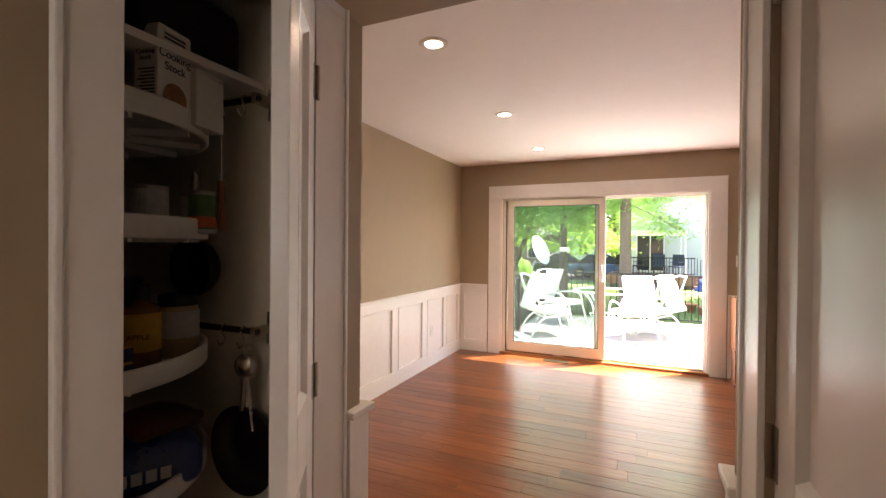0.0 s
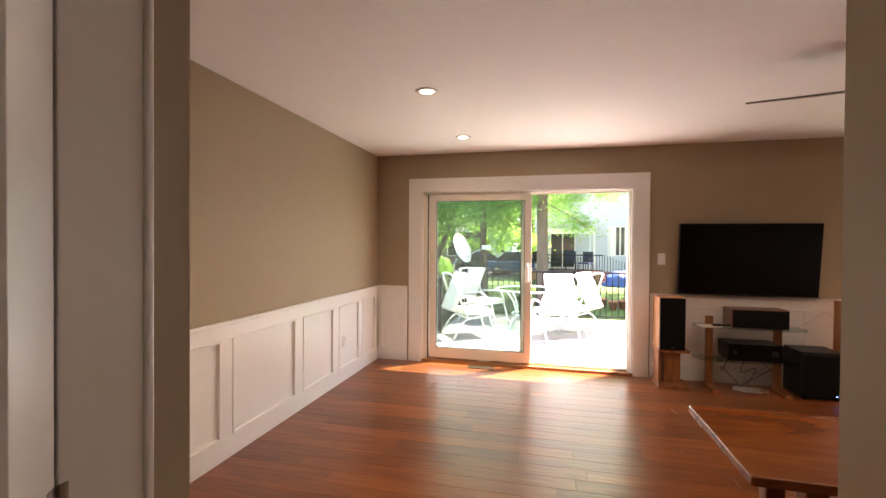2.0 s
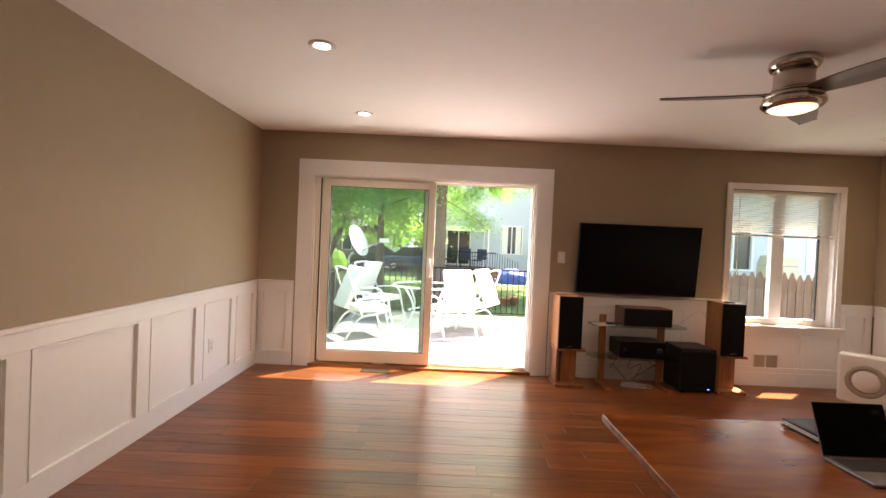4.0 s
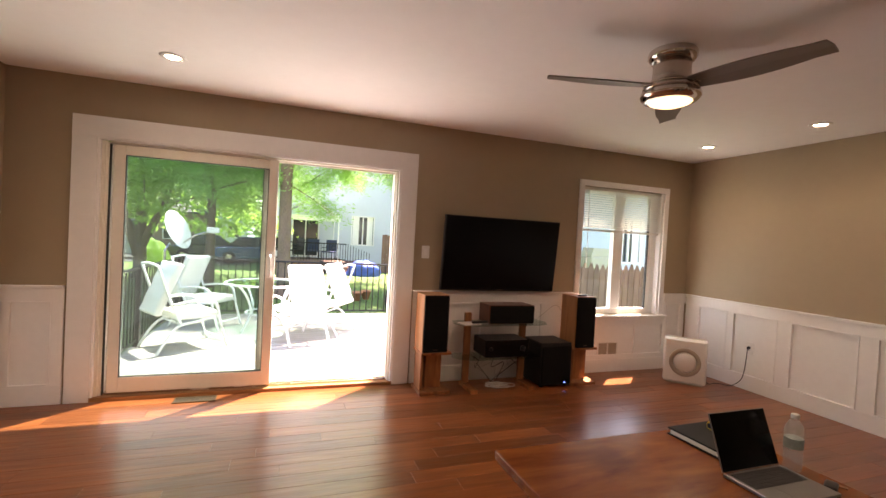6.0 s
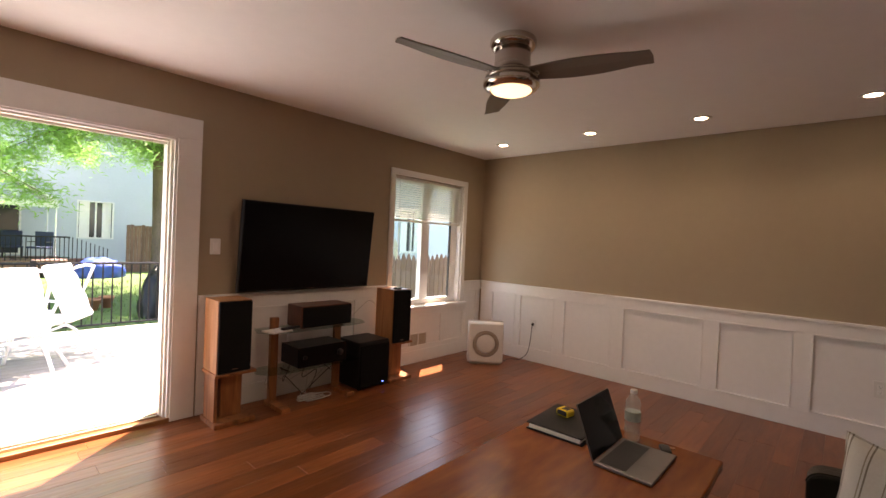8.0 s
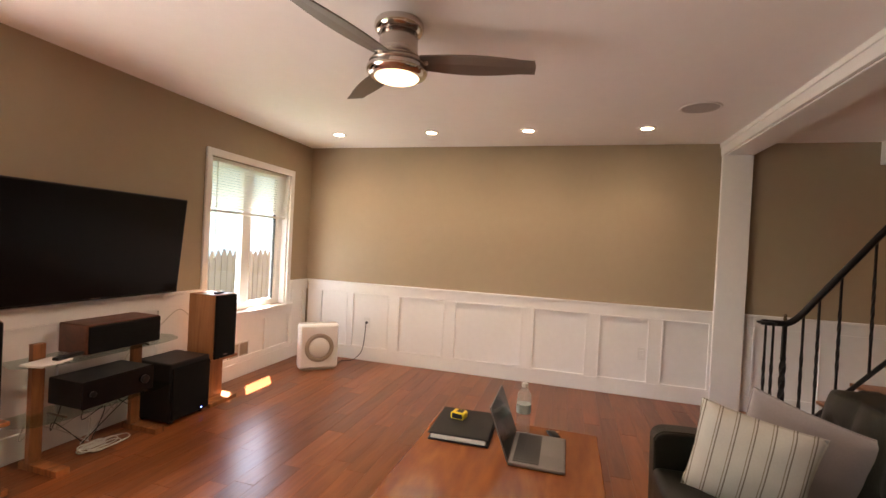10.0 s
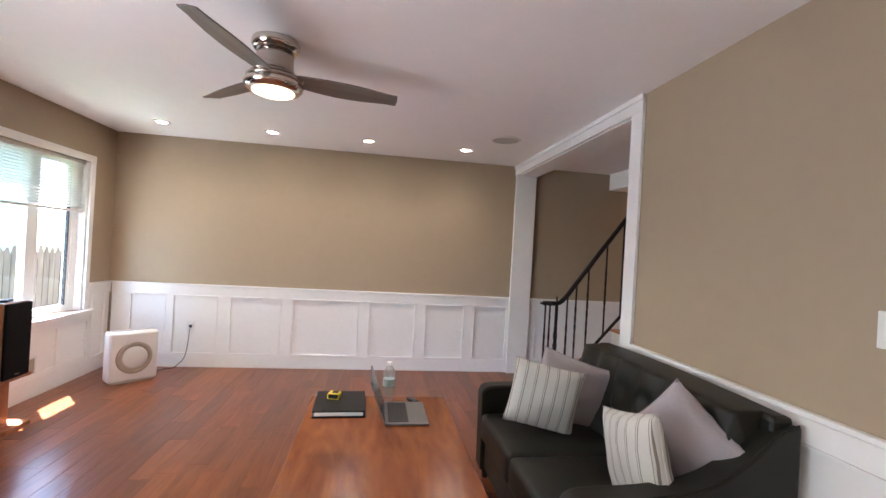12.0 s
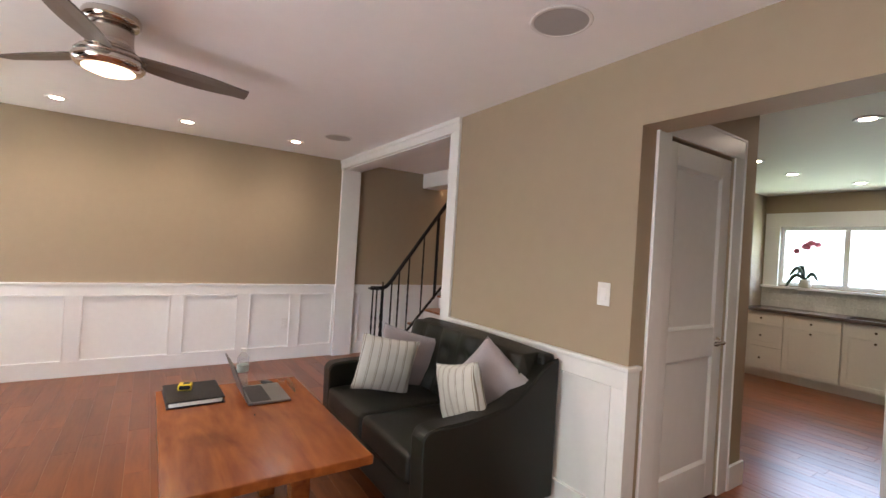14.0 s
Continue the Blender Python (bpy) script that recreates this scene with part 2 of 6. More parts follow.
IRON = paint("black_wrought_iron", (0.012, 0.011, 0.011), 0.5, 0.4, vary=0.3, scale=20, bump=0.2, bump_scale=90)
ALU = paint("laptop_aluminium", (0.22, 0.215, 0.215), 0.42, 0.9, vary=0.03)
PANE = glass("clear_glass", (0.95, 0.97, 0.96), 0.1)
# its slight milky share replaces the veil of the bright room's reflection
DOORGLASS = glass("door_glass", (0.80, 0.86, 0.845), 0.12, haze=0.0035)
SHELFGLASS = glass("shelf_glass", (0.80, 0.88, 0.85), 0.16)
BULB = glow("lamp_glow", (1.0, 0.82, 0.58), 9.0)
FANGLOW = glow("fan_lamp_glow", (1.0, 0.70, 0.32), 0.42)
BLUELED = glow("blue_led", (0.1, 0.2, 1.0), 1.2)
PLASTIC = paint("white_plastic", (0.74, 0.73, 0.70), 0.4, vary=0.03)
TAUPE = paint("taupe_plastic_ring", (0.34, 0.29, 0.23), 0.4, vary=0.05)
BEIGE = paint("beige_plastic", (0.45, 0.40, 0.32), 0.5, vary=0.06)

# ---- building helpers ----


def mesh_of(bm, name, smooth=False):
    bmesh.ops.recalc_face_normals(bm, faces=bm.faces[:])
    me = bpy.data.meshes.new(name)
    bm.to_mesh(me)
    bm.free()
    if smooth:
        for p in me.polygons:
            p.use_smooth = True
    return me


def part(name, bm, material, parent=None, label="", smooth=False, bevel=0.0):
    ob = new(name, mesh_of(bm, name, smooth))
    ob.data.materials.append(material)
    if bevel:
        md = ob.modifiers.new("bevel", "BEVEL")
        md.width, md.segments, md.limit_method = bevel, 2, "ANGLE"
    if parent:
        ob.parent = parent
    if label:
        ob["label"] = label
    return ob


def thing(name, label, category, m=None, group="", kind=""):
    ob = tagged(new(name), label, category, group, kind)
    ob.empty_display_size = 0.1
    if m is not None:
        ob.matrix_basis = m
    return ob


def setting(name, bm, material, label="", category="", bevel=0.0, smooth=False):
    return tagged(part(name, bm, material, None, label, smooth, bevel), label, category, kind="structure")


def bx(bm, x0, x1, y0, y1, z0, z1):
    m = Matrix.LocRotScale(((x0 + x1) / 2, (y0 + y1) / 2, (z0 + z1) / 2), None, (abs(x1 - x0), abs(y1 - y0), abs(z1 - z0)))
    return bmesh.ops.create_cube(bm, size=1, matrix=m)["verts"]


def box(x0, x1, y0, y1, z0, z1, bevel=0.0, segments=2):
    bm = bmesh.new()
    bx(bm, x0, x1, y0, y1, z0, z1)
    if bevel:
        bmesh.ops.bevel(bm, geom=bm.edges[:], offset=bevel, segments=segments, affect="EDGES", profile=0.5)
    return bm


def boxes(rows):
    bm = bmesh.new()
    for r in rows:
        bx(bm, *r)
    return bm


def lathe(profile, steps=32, bm=None, at=(0, 0, 0), axis="z"):
    """A body turned from (radius, height) rows."""
    bm = bm or bmesh.new()
    rings = []
    for r, h in profile:
        ring = []
        for i in range(steps):
            a = 2 * math.pi * i / steps
            p = (r * math.cos(a), r * math.sin(a), h)
            if axis == "y":
                p = (p[0], p[2], p[1])
            if axis == "x":
                p = (p[2], p[0], p[1])
            ring.append(bm.verts.new(Vector(p) + Vector(at)))
        rings.append(ring)
    for a, b in zip(rings, rings[1:]):
        for i in range(steps):
            bm.faces.new((a[i], a[(i + 1) % steps], b[(i + 1) % steps], b[i]))
    bm.faces.new(rings[0])
    bm.faces.new(rings[-1])
    return bm


def tube(bm, points, r, steps=8, close=False):
    """A round bar along points."""
    pts = [Vector(p) for p in points]
    rings = []
    for i, p in enumerate(pts):
        a, b = pts[max(0, i - 1)], pts[min(len(pts) - 1, i + 1)]
        if close:
            a, b = pts[i - 1], pts[(i + 1) % len(pts)]
        d = (b - a).normalized()
        q = d.to_track_quat("Z", "Y")
        rr = r[i] if isinstance(r, (list, tuple)) else r
        rings.append([bm.verts.new(p + q @ Vector((rr * math.cos(2 * math.pi * k / steps), rr * math.sin(2 * math.pi * k / steps), 0))) for k in range(steps)])
    pairs = list(zip(rings, rings[1:])) + ([(rings[-1], rings[0])] if close else [])
    for a, b in pairs:
        for k in range(steps):
            bm.faces.new((a[k], a[(k + 1) % steps], b[(k + 1) % steps], b[k]))
    if not close:
        bm.faces.new(rings[0])
        bm.faces.new(rings[-1])
    return bm


def bar(points, r, steps=8, close=False):
    return tube(bmesh.new(), points, r, steps, close)


def smooth_line(points, n=6):
    """Points along a smooth line through the given ones."""
    p = [Vector(q) for q in points]
    out = []
    for i in range(len(p) - 1):
        a, b, c, d = p[max(0, i - 1)], p[i], p[i + 1], p[min(len(p) - 1, i + 2)]
        for k in range(n):
            t = k / n
            out.append(0.5 * ((2 * b) + (c - a) * t + (2 * a - 5 * b + 4 * c - d) * t * t + (3 * b - a - 3 * c + d) * t ** 3))
    return out + [p[-1]]


def slab(outline, z0, z1, axis="z"):
    """An outline drawn in two axes and carried along the third."""
    bm = bmesh.new()
    def place(u, v, w):
        return {"z": (u, v, w), "x": (w, u, v), "y": (u, w, v)}[axis]
    a = [bm.verts.new(place(u, v, z0)) for u, v in outline]
    b = [bm.verts.new(place(u, v, z1)) for u, v in outline]
    bm.faces.new(a)
    bm.faces.new(b)
    for i in range(len(a)):
        j = (i + 1) % len(a)
        bm.faces.new((a[i], a[j], b[j], b[i]))
    return bm


def lettering(text, size, m, material, parent, name="lettering", depth=0.0006):
    cu = bpy.data.curves.new(name, "FONT")
    cu.body, cu.size, cu.extrude, cu.align_x, cu.align_y = text, size, depth, "CENTER", "CENTER"
    cu.materials.append(material)
    ob = new(name, cu)
    ob.parent = parent
    ob.matrix_basis = m
    return ob


XW, XE, YS, YN, H = -2.165, 4.28, 1.33, 5.665, 2.44

# ---- structure: walls, ceilings, openings ----
DX0, DX1, DZ = -1.612, 0.735, 2.02            # sliding door opening
WX0, WX1, WZ0, WZ1 = 2.745, 3.875, 0.635, 2.04  # window opening
setting("wall_north", boxes([
    (XW - 0.15, DX0, YN, 5.81, -0.15, H), (DX0, DX1, YN, 5.81, DZ, H), (DX1, WX0, YN, 5.81, -0.15, H),
    (WX0, WX1, YN, 5.81, -0.15, WZ0), (WX0, WX1, YN, 5.81, WZ1, H), (WX1, XE + 0.15, YN, 5.81, -0.15, H)]), WALL,
    "olive tan painted wall with door and window", "wall")
setting("wall_west", box(XW - 0.15, XW, 1.13, YN, -0.15, H), WALL, "olive tan painted wall above white wainscot", "wall")
setting("wall_east", box(XE, XE + 0.15, -2.3, YN, -0.15, 4.9), WALL, "olive tan painted wall above white wainscot", "wall")
PX0, PX1, PZ = -0.785, 0.216, 2.07              # passage to the kitchen
SX0, SX1, SZ = 1.862, 4.215, 2.335                 # opening to the staircase
setting("wall_south", boxes([
    (XW, PX0, 1.13, YS, -0.15, H), (PX0, PX1, 1.13, YS, PZ, H), (PX1, SX0, 1.13, YS, -0.15, H),
    (SX0, SX1, 1.13, YS, SZ, H), (SX1, XE, 1.13, YS, -0.15, H)]), WALL, "olive tan painted wall behind the sofa", "wall")
setting("ceiling", box(XW - 0.15, XE + 0.15, YS - 0.2, 5.81, H, H + 0.12), CEIL, "plain white painted ceiling with recessed lights", "ceiling")
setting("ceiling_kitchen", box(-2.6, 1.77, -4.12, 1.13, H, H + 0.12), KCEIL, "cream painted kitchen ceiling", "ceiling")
setting("ceiling_hall", boxes([(1.77, XE, 0.15, 1.13, H, H + 0.12), (1.77, 3.2, -2.3, 0.15, H, H + 0.12)]), CEIL, "white painted hall ceiling", "ceiling")
setting("ceiling_stairs", box(1.77, XE + 0.15, -2.45, 1.13, 4.9, 5.0), CEIL, "white painted ceiling over the stairs", "ceiling")
setting("soffit", box(3.2, XE, -0.12, 0.15, 2.245, 4.9), CEIL, "white boxed soffit above the stairs", "soffit")
setting("wall_hall", boxes([(1.77, XE + 0.15, -2.45, -2.3, -0.15, 4.9), (1.62, 1.77, -2.3, 1.13, -0.15, H)]), WALL, "olive tan painted hall wall", "wall")
setting("wall_stairs_upper", box(3.12, 3.2, -2.3, 0.15, H + 0.12, 4.9), WALL, "olive tan painted wall above the hall", "wall")
# closet beside the passage, and the kitchen
CY0, CY1 = 0.355, 1.08                          # closet door, from its latch to its hinges
setting("wall_closet", boxes([(PX1, 0.352, 0.04, CY0, -0.15, H), (PX1, 0.352, CY1, 1.13, -0.15, H), (PX1, 0.352, CY0, CY1, 2.065, H),
                              (0.352, 1.62, 0.04, 0.16, -0.15, H)]), WALL, "olive tan painted closet wall", "wall")
setting("wall_kitchen_east", box(1.62, 1.77, -4.12, 0.04, -0.15, H), WALL, "painted kitchen side wall", "wall")
KX0, KX1, KZ0, KZ1 = -0.1, 1.43, 1.2, 2.0
setting("wall_kitchen_south", boxes([(-2.6, KX0, -4.12, -3.97, -0.15, H), (KX1, 1.62, -4.12, -3.97, -0.15, H),
                                     (KX0, KX1, -4.12, -3.97, -0.15, KZ0), (KX0, KX1, -4.12, -3.97, KZ1, H)]), WALL, "painted kitchen wall with a window", "wall")
setting("wall_kitchen_west", box(-2.75, -2.6, -4.12, 1.13, -0.15, H), WALL, "painted kitchen wall", "wall")
# pantry beside the passage
QY0, QY1 = 0.625, 1.1
setting("wall_pantry", boxes([(-0.91, PX0, -0.3, QY0, -0.15, H), (-0.91, PX0, QY1, 1.13, -0.15, H), (-0.91, PX0, QY0, QY1, 2.035, H),
                              (-2.6, -0.91, -0.3, -0.18, -0.15, H)]), WALL, "olive tan painted pantry wall", "wall")
setting("pantry_lining", boxes([(-1.92, -1.905, -0.18, 1.126, 0, H), (-1.905, -0.91, 1.105, 1.126, 0, H), (-1.905, -0.91, -0.18, -0.165, 0, H),
                                (-0.925, -0.91, -0.165, 0.6, 0, H)]), PANTRYW, "dull painted inner walls of the pantry", "wall")

# ---- floors (boards come last) ----
setting("floor", boxes([(XW, XE, YS, YN, -0.15, -0.012), (PX0 - 0.15, 0.33, 0.04, YS, -0.15, -0.012), (SX0, SX1, 1.13, YS, -0.15, -0.012)]),
        GAP, "reddish hand-scraped hardwood floor, glossy", "floor")
setting("floor_kitchen", box(-2.6, 1.62, -3.97, 0.04, -0.15, -0.012), GAP, "reddish hardwood kitchen floor", "floor")
setting("floor_hall", box(1.77, XE, -2.3, 1.13, -0.15, -0.012), GAP, "reddish hardwood hall floor", "floor")
setting("floor_pantry", box(-1.905, -0.925, -0.165, 1.105, -0.15, 0.0), STANDW, "wooden pantry floor", "floor")


# ---- wainscot ----
def wainscot(name, along, face, out, a0, a1, stiles, label="white board-and-batten wainscot with a cap rail"):
    """along: 'x' or 'y'; face: the wall's plane; out: +1 or -1, into the room; stiles: (from, to) along the wall."""
    w = thing(name, label, "wainscot", kind="structure")

    def piece(nm, s0, s1, t0, t1, z0, z1, bevel=0.0015):
        p, q = sorted((face + out * t0, face + out * t1))
        b = box(s0, s1, p, q, z0, z1, bevel, 1) if along == "x" else box(p, q, s0, s1, z0, z1, bevel, 1)
        return part(nm, b, TRIM, w)
    piece("backing", a0, a1, 0.001, 0.006, 0, 0.87)
    piece("baseboard", a0, a1, 0.006, 0.0225, 0, 0.14)
    piece("top_rail", a0, a1, 0.006, 0.022, 0.768, 0.862)
    piece("cap", a0, a1, 0.001, 0.034, 0.862, 0.884, 0.003)
    for s0, s1 in stiles:
        piece("stile", s0, s1, 0.006, 0.0215, 0.14, 0.768)
    ends = sorted(stiles)
    for (_, s0), (s1, _) in zip(ends, ends[1:]):
        if s1 - s0 < 0.1:
            continue
        p, q = sorted((face + out * 0.006, face + out * 0.026))
        rows = [(s0, s0 + 0.012, 0.141, 0.767), (s1 - 0.012, s1, 0.141, 0.767), (s0 + 0.012, s1 - 0.012, 0.141, 0.153), (s0 + 0.012, s1 - 0.012, 0.755, 0.767)]
        part("panel_moulding", boxes([(u, v, p, q, e, f) if along == "x" else (p, q, u, v, e, f) for u, v, e, f in rows]), TRIM, w)
    return w


wainscot("wainscot_east", "y", XE, -1, YS + 0.0, YN - 0.041, [(5.445, 5.62), (5.032, 5.096), (4.46, 4.579), (3.812, 3.93), (2.976, 3.092), (2.333, 2.448), (1.769, 1.876), (1.335, 1.36)])
wainscot("wainscot_west", "y", XW, 1, YS + 0.041, YN - 0.041, [(5.54, 5.62), (5.08, 5.17), (4.505, 4.62), (3.855, 3.968), (3.012, 3.122), (2.50, 2.60), (2.0, 2.1), (1.375, 1.48)])
wainscot("wainscot_north", "x", YN, -1, XW, -1.778, [(XW + 0.03, -2.10), (-1.85, -1.778)])
wainscot("wainscot_tv", "x", YN, -1, 0.895, WX0 - 0.058, [(0.895, 1.0), (1.62, 1.73), (2.3, 2.41)])
wainscot("wainscot_corner", "x", YN, -1, WX1 + 0.058, XE, [(WX1 + 0.058, 3.98), (4.2, XE - 0.022)])
wu = thing("wainscot_window", "white board-and-batten panelling under the window", "wainscot", kind="structure")
for nm, r in (("backing", (WX0 - 0.058, WX1 + 0.058, YN - 0.006, YN - 0.001, 0, WZ0 - 0.03)), ("baseboard", (WX0 - 0.058, WX1 + 0.058, YN - 0.026, YN - 0.006, 0, 0.14)),
              ("bottom_rail", (WX0 - 0.058, WX1 + 0.058, YN - 0.022, YN - 0.006, 0.14, 0.192)), ("top_rail", (WX0 - 0.058, WX1 + 0.058, YN - 0.022, YN - 0.006, 0.52, WZ0 - 0.03)),
              ("stile", (2.69, 2.76, YN - 0.021, YN - 0.006, 0.192, 0.52)), ("stile", (3.53, 3.625, YN - 0.021, YN - 0.006, 0.192, 0.52))):
    part(nm, box(*r, 0.0015, 1), TRIM, wu)
wainscot("wainscot_sofa", "x", YS, 1, PX1, SX0 - 0.115, [(PX1, PX1 + 0.075), (0.80, 0.9), (1.64, SX0 - 0.115)])
wainscot("wainscot_southwest", "x", YS, 1, XW + 0.001, PX0, [(XW + 0.03, -2.07), (-1.5, -1.4), (-0.87, PX0)])
wainscot("wainscot_stairs", "y", XE, -1, -0.3, 1.129, [(1.02, 1.128), (0.4, 0.5), (-0.2, -0.1)])
# ends of the wainscot that turn into the passage
for nm, x0, x1 in (("wainscot_return", PX0 - 0.001, PX0 + 0.02), ("wainscot_return", PX1 - 0.014, PX1 + 0.001)):
    w = thing(nm, "short white wainscot end in the passage", "wainscot", kind="structure")
    part("panel", box(x0, x1, 1.252, YS + 0.022, 0, 0.862, 0.002, 1), TRIM, w)
    part("cap", box(x0 - 0.012, x1 + 0.012, 1.252, YS + 0.04, 0.862, 0.884, 0.003, 1), TRIM, w)

# ---- sliding door ----
dc = thing("door_casing", "wide flat white casing round the sliding door", "trim", kind="structure")
part("casing_left", box(-1.762, DX0 + 0.008, YN - 0.022, YN - 0.001, 0, 2.0, 0.002), TRIM, dc)
part("casing_right", box(DX1 - 0.008, 0.882, YN - 0.022, YN - 0.001, 0, 2.0, 0.002), TRIM, dc)
part("casing_head", box(-1.762, 0.882, YN - 0.024, YN - 0.001, 2.0, 2.155, 0.002), TRIM, dc)
for nm, r in (("bead_left", (DX0 + 0.008, DX0 + 0.024, YN - 0.014, YN + 0.03, 0, 1.986)), ("bead_right", (DX1 - 0.026, DX1 - 0.008, YN - 0.014, YN + 0.03, 0, 1.986)),
              ("bead_head", (DX0 + 0.008, DX1 - 0.008, YN - 0.014, YN + 0.03, 1.986, 2.0))):
    part(nm, box(*r, 0.003), TRIM, dc)
sd = thing("sliding_door", "almond framed glass patio door, slid open", "door")
ALMOND = paint("almond_vinyl", (0.74, 0.70, 0.61), 0.36, vary=0.04, scale=2)
DARKSTRIP = paint("dark_door_strip", (0.035, 0.045, 0.04), 0.6, vary=0.1)
part("frame_left", boxes([(DX0 + 0.026, DX0 + 0.046, YN + 0.012, 5.80, 0.03, 1.984), (DX0 + 0.046, DX0 + 0.064, YN + 0.03, 5.80, 0.03, 1.984), (DX0 + 0.064, DX0 + 0.078, YN + 0.055, 5.80, 0.03, 1.984)]), ALMOND, sd)
part("frame_right", boxes([(DX1 - 0.042, DX1 - 0.028, YN + 0.012, 5.80, 0.03, 1.984), (DX1 - 0.054, DX1 - 0.042, YN + 0.05, 5.80, 0.03, 1.984)]), ALMOND, sd)
part("frame_head", boxes([(DX0 + 0.078, DX1 - 0.054, YN + 0.012, 5.80, 1.972, 1.984), (DX0 + 0.078, DX1 - 0.054, 5.728, 5.736, 1.955, 1.972)]), ALMOND, sd)
# dark grey-green strip laid in the frame's track recess to darken it
part("recess_strip", box(DX0 + 0.0645, DX0 + 0.0775, YN + 0.045, YN + 0.0545, 0.03, 1.97), DARKSTRIP, sd, "dark strip in the frame's track recess")
for y in (5.70, 5.745):
    part("track", box(DX0 + 0.078, DX1 - 0.054, y, y + 0.012, 0.03, 0.048, 0.002), STEEL, sd, "metal track")


def door_panel(parent, x0, x1, y, stile, name, z1=1.968, head=0.076, foot=0.118):
    p = thing(name, "", "")
    p.parent = parent
    part("stile", box(x0, x0 + stile, y, y + 0.04, 0.05, z1, 0.004), ALMOND, p)
    part("stile", box(x1 - stile, x1, y, y + 0.04, 0.05, z1, 0.004), ALMOND, p)
    part("top_rail", box(x0 + stile, x1 - stile, y, y + 0.04, z1 - head, z1, 0.004), ALMOND, p)
    part("bottom_rail", box(x0 + stile, x1 - stile, y, y + 0.04, 0.05, 0.05 + foot, 0.004), ALMOND, p)
    a, b, e, f, d = x0 + stile, x1 - stile, 0.05 + foot, z1 - head, 0.007
    part("gasket", boxes([(a, a + d, y + 0.004, y + 0.03, e, f), (b - d, b, y + 0.004, y + 0.03, e, f), (a + d, b - d, y + 0.004, y + 0.03, f - d, f), (a + d, b - d, y + 0.004, y + 0.03, e, e + d)]), DARKSTRIP, p, "dark glazing gasket")
    part("pane", box(a, b, y + 0.016, y + 0.022, e, f), DOORGLASS, p, "tinted glass pane")
    return p


slide = door_panel(sd, -1.508, -0.335, 5.686, 0.072, "sliding_panel")
fixed = door_panel(sd, -1.53, -0.40, 5.738, 0.05, "fixed_panel", 1.954, 0.05, 0.1)
for o in fixed.children:
    if o.name.startswith("pane"):
        o.visible_shadow = False
part("door_handle", bar(smooth_line([(-0.372, 5.684, 0.98), (-0.372, 5.645, 0.99), (-0.372, 5.635, 1.07), (-0.372, 5.645, 1.15), (-0.372, 5.684, 1.16)], 5), 0.011), PLASTIC, slide, "white pull handle", True)
part("handle_plate", box(-0.392, -0.352, 5.678, 5.686, 0.95, 1.19, 0.003), PLASTIC, slide)
setting("door_sill", box(DX0, DX1, YN - 0.02, 5.84, -0.02, 0.03, 0.004), wood("oak_sill", (0.22, 0.09, 0.03), (0.45, 0.22, 0.08), 0.4), "worn oak sill under the sliding door", "sill")

# ---- window with a blind ----
wc = thing("window_1", "white vinyl sliding window with a half-drawn blind", "window", kind="structure")
for nm, r in (("casing", (WX0 - 0.056, WX0 + 0.006, YN - 0.02, YN - 0.001, WZ0 - 0.005, 2.04)), ("casing", (WX1 - 0.006, WX1 + 0.056, YN - 0.02, YN - 0.001, WZ0 - 0.005, 2.04)),
              ("casing", (WX0 - 0.056, WX1 + 0.056, YN - 0.022, YN - 0.001, 2.04, 2.103)), ("window_sill", (WX0 - 0.09, WX1 + 0.09, YN - 0.06, 5.73, WZ0 - 0.03, WZ0 - 0.002)),
              ("apron", (WX0 - 0.05, WX1 + 0.05, YN - 0.03, YN - 0.022, WZ0 - 0.085, WZ0 - 0.03))):
    part(nm, box(*r, 0.003), TRIM, wc)
for nm, r in (("frame", (WX0, WX0 + 0.06, 5.73, 5.80, WZ0, WZ1)), ("frame", (WX1 - 0.10, WX1, 5.73, 5.80, WZ0, WZ1)), ("frame", (WX0 + 0.06, WX1 - 0.1, 5.73, 5.80, WZ1 - 0.05, WZ1)),
              ("frame", (WX0 + 0.06, WX1 - 0.1, 5.73, 5.80, WZ0, WZ0 + 0.06)), ("jamb", (WX0, WX0 + 0.006, YN + 0.002, 5.73, WZ0, WZ1)), ("jamb", (WX1 - 0.03, WX1, YN + 0.002, 5.73, WZ0, WZ1)),
              ("mullion", (3.235, 3.30, 5.725, 5.785, WZ0 + 0.06, WZ1 - 0.05)), ("sash", (3.30, 3.375, 5.74, 5.77, WZ0 + 0.06, WZ1 - 0.05)), ("sash", (3.745, 3.775, 5.735, 5.765, WZ0 + 0.06, WZ1 - 0.05))):
    part(nm, box(*r, 0.003), VINYL, wc)
part("screen_edge", box(3.735, 3.745, 5.737, 5.763, WZ0 + 0.06, WZ1 - 0.05), BLACK, wc, "dark screen edge")
part("pane", box(WX0 + 0.06, 3.235, 5.755, 5.76, WZ0 + 0.06, WZ1 - 0.05), DOORGLASS, wc, "greenish glass pane")
part("pane", box(3.375, 3.735, 5.745, 5.75, WZ0 + 0.06, WZ1 - 0.05), PANE, wc)
for o in wc.children:
    if o.name.startswith("pane"):
        o.visible_shadow = False
part("latch", box(3.60, 3.635, 5.715, 5.735, WZ0 + 0.03, WZ0 + 0.075, 0.004), VINYL, wc)
BLIND = see_through("blind_slat", (0.76, 0.74, 0.68), 0.07, 0.5, "ShaderNodeBsdfTranslucent")
bl = thing("window_blind", "cream slatted blind, half drawn over the window", "blind")
part("head_rail", box(WX0 + 0.012, WX1 - 0.035, 5.68, 5.715, 2.005, 2.035, 0.003), BLIND, bl)
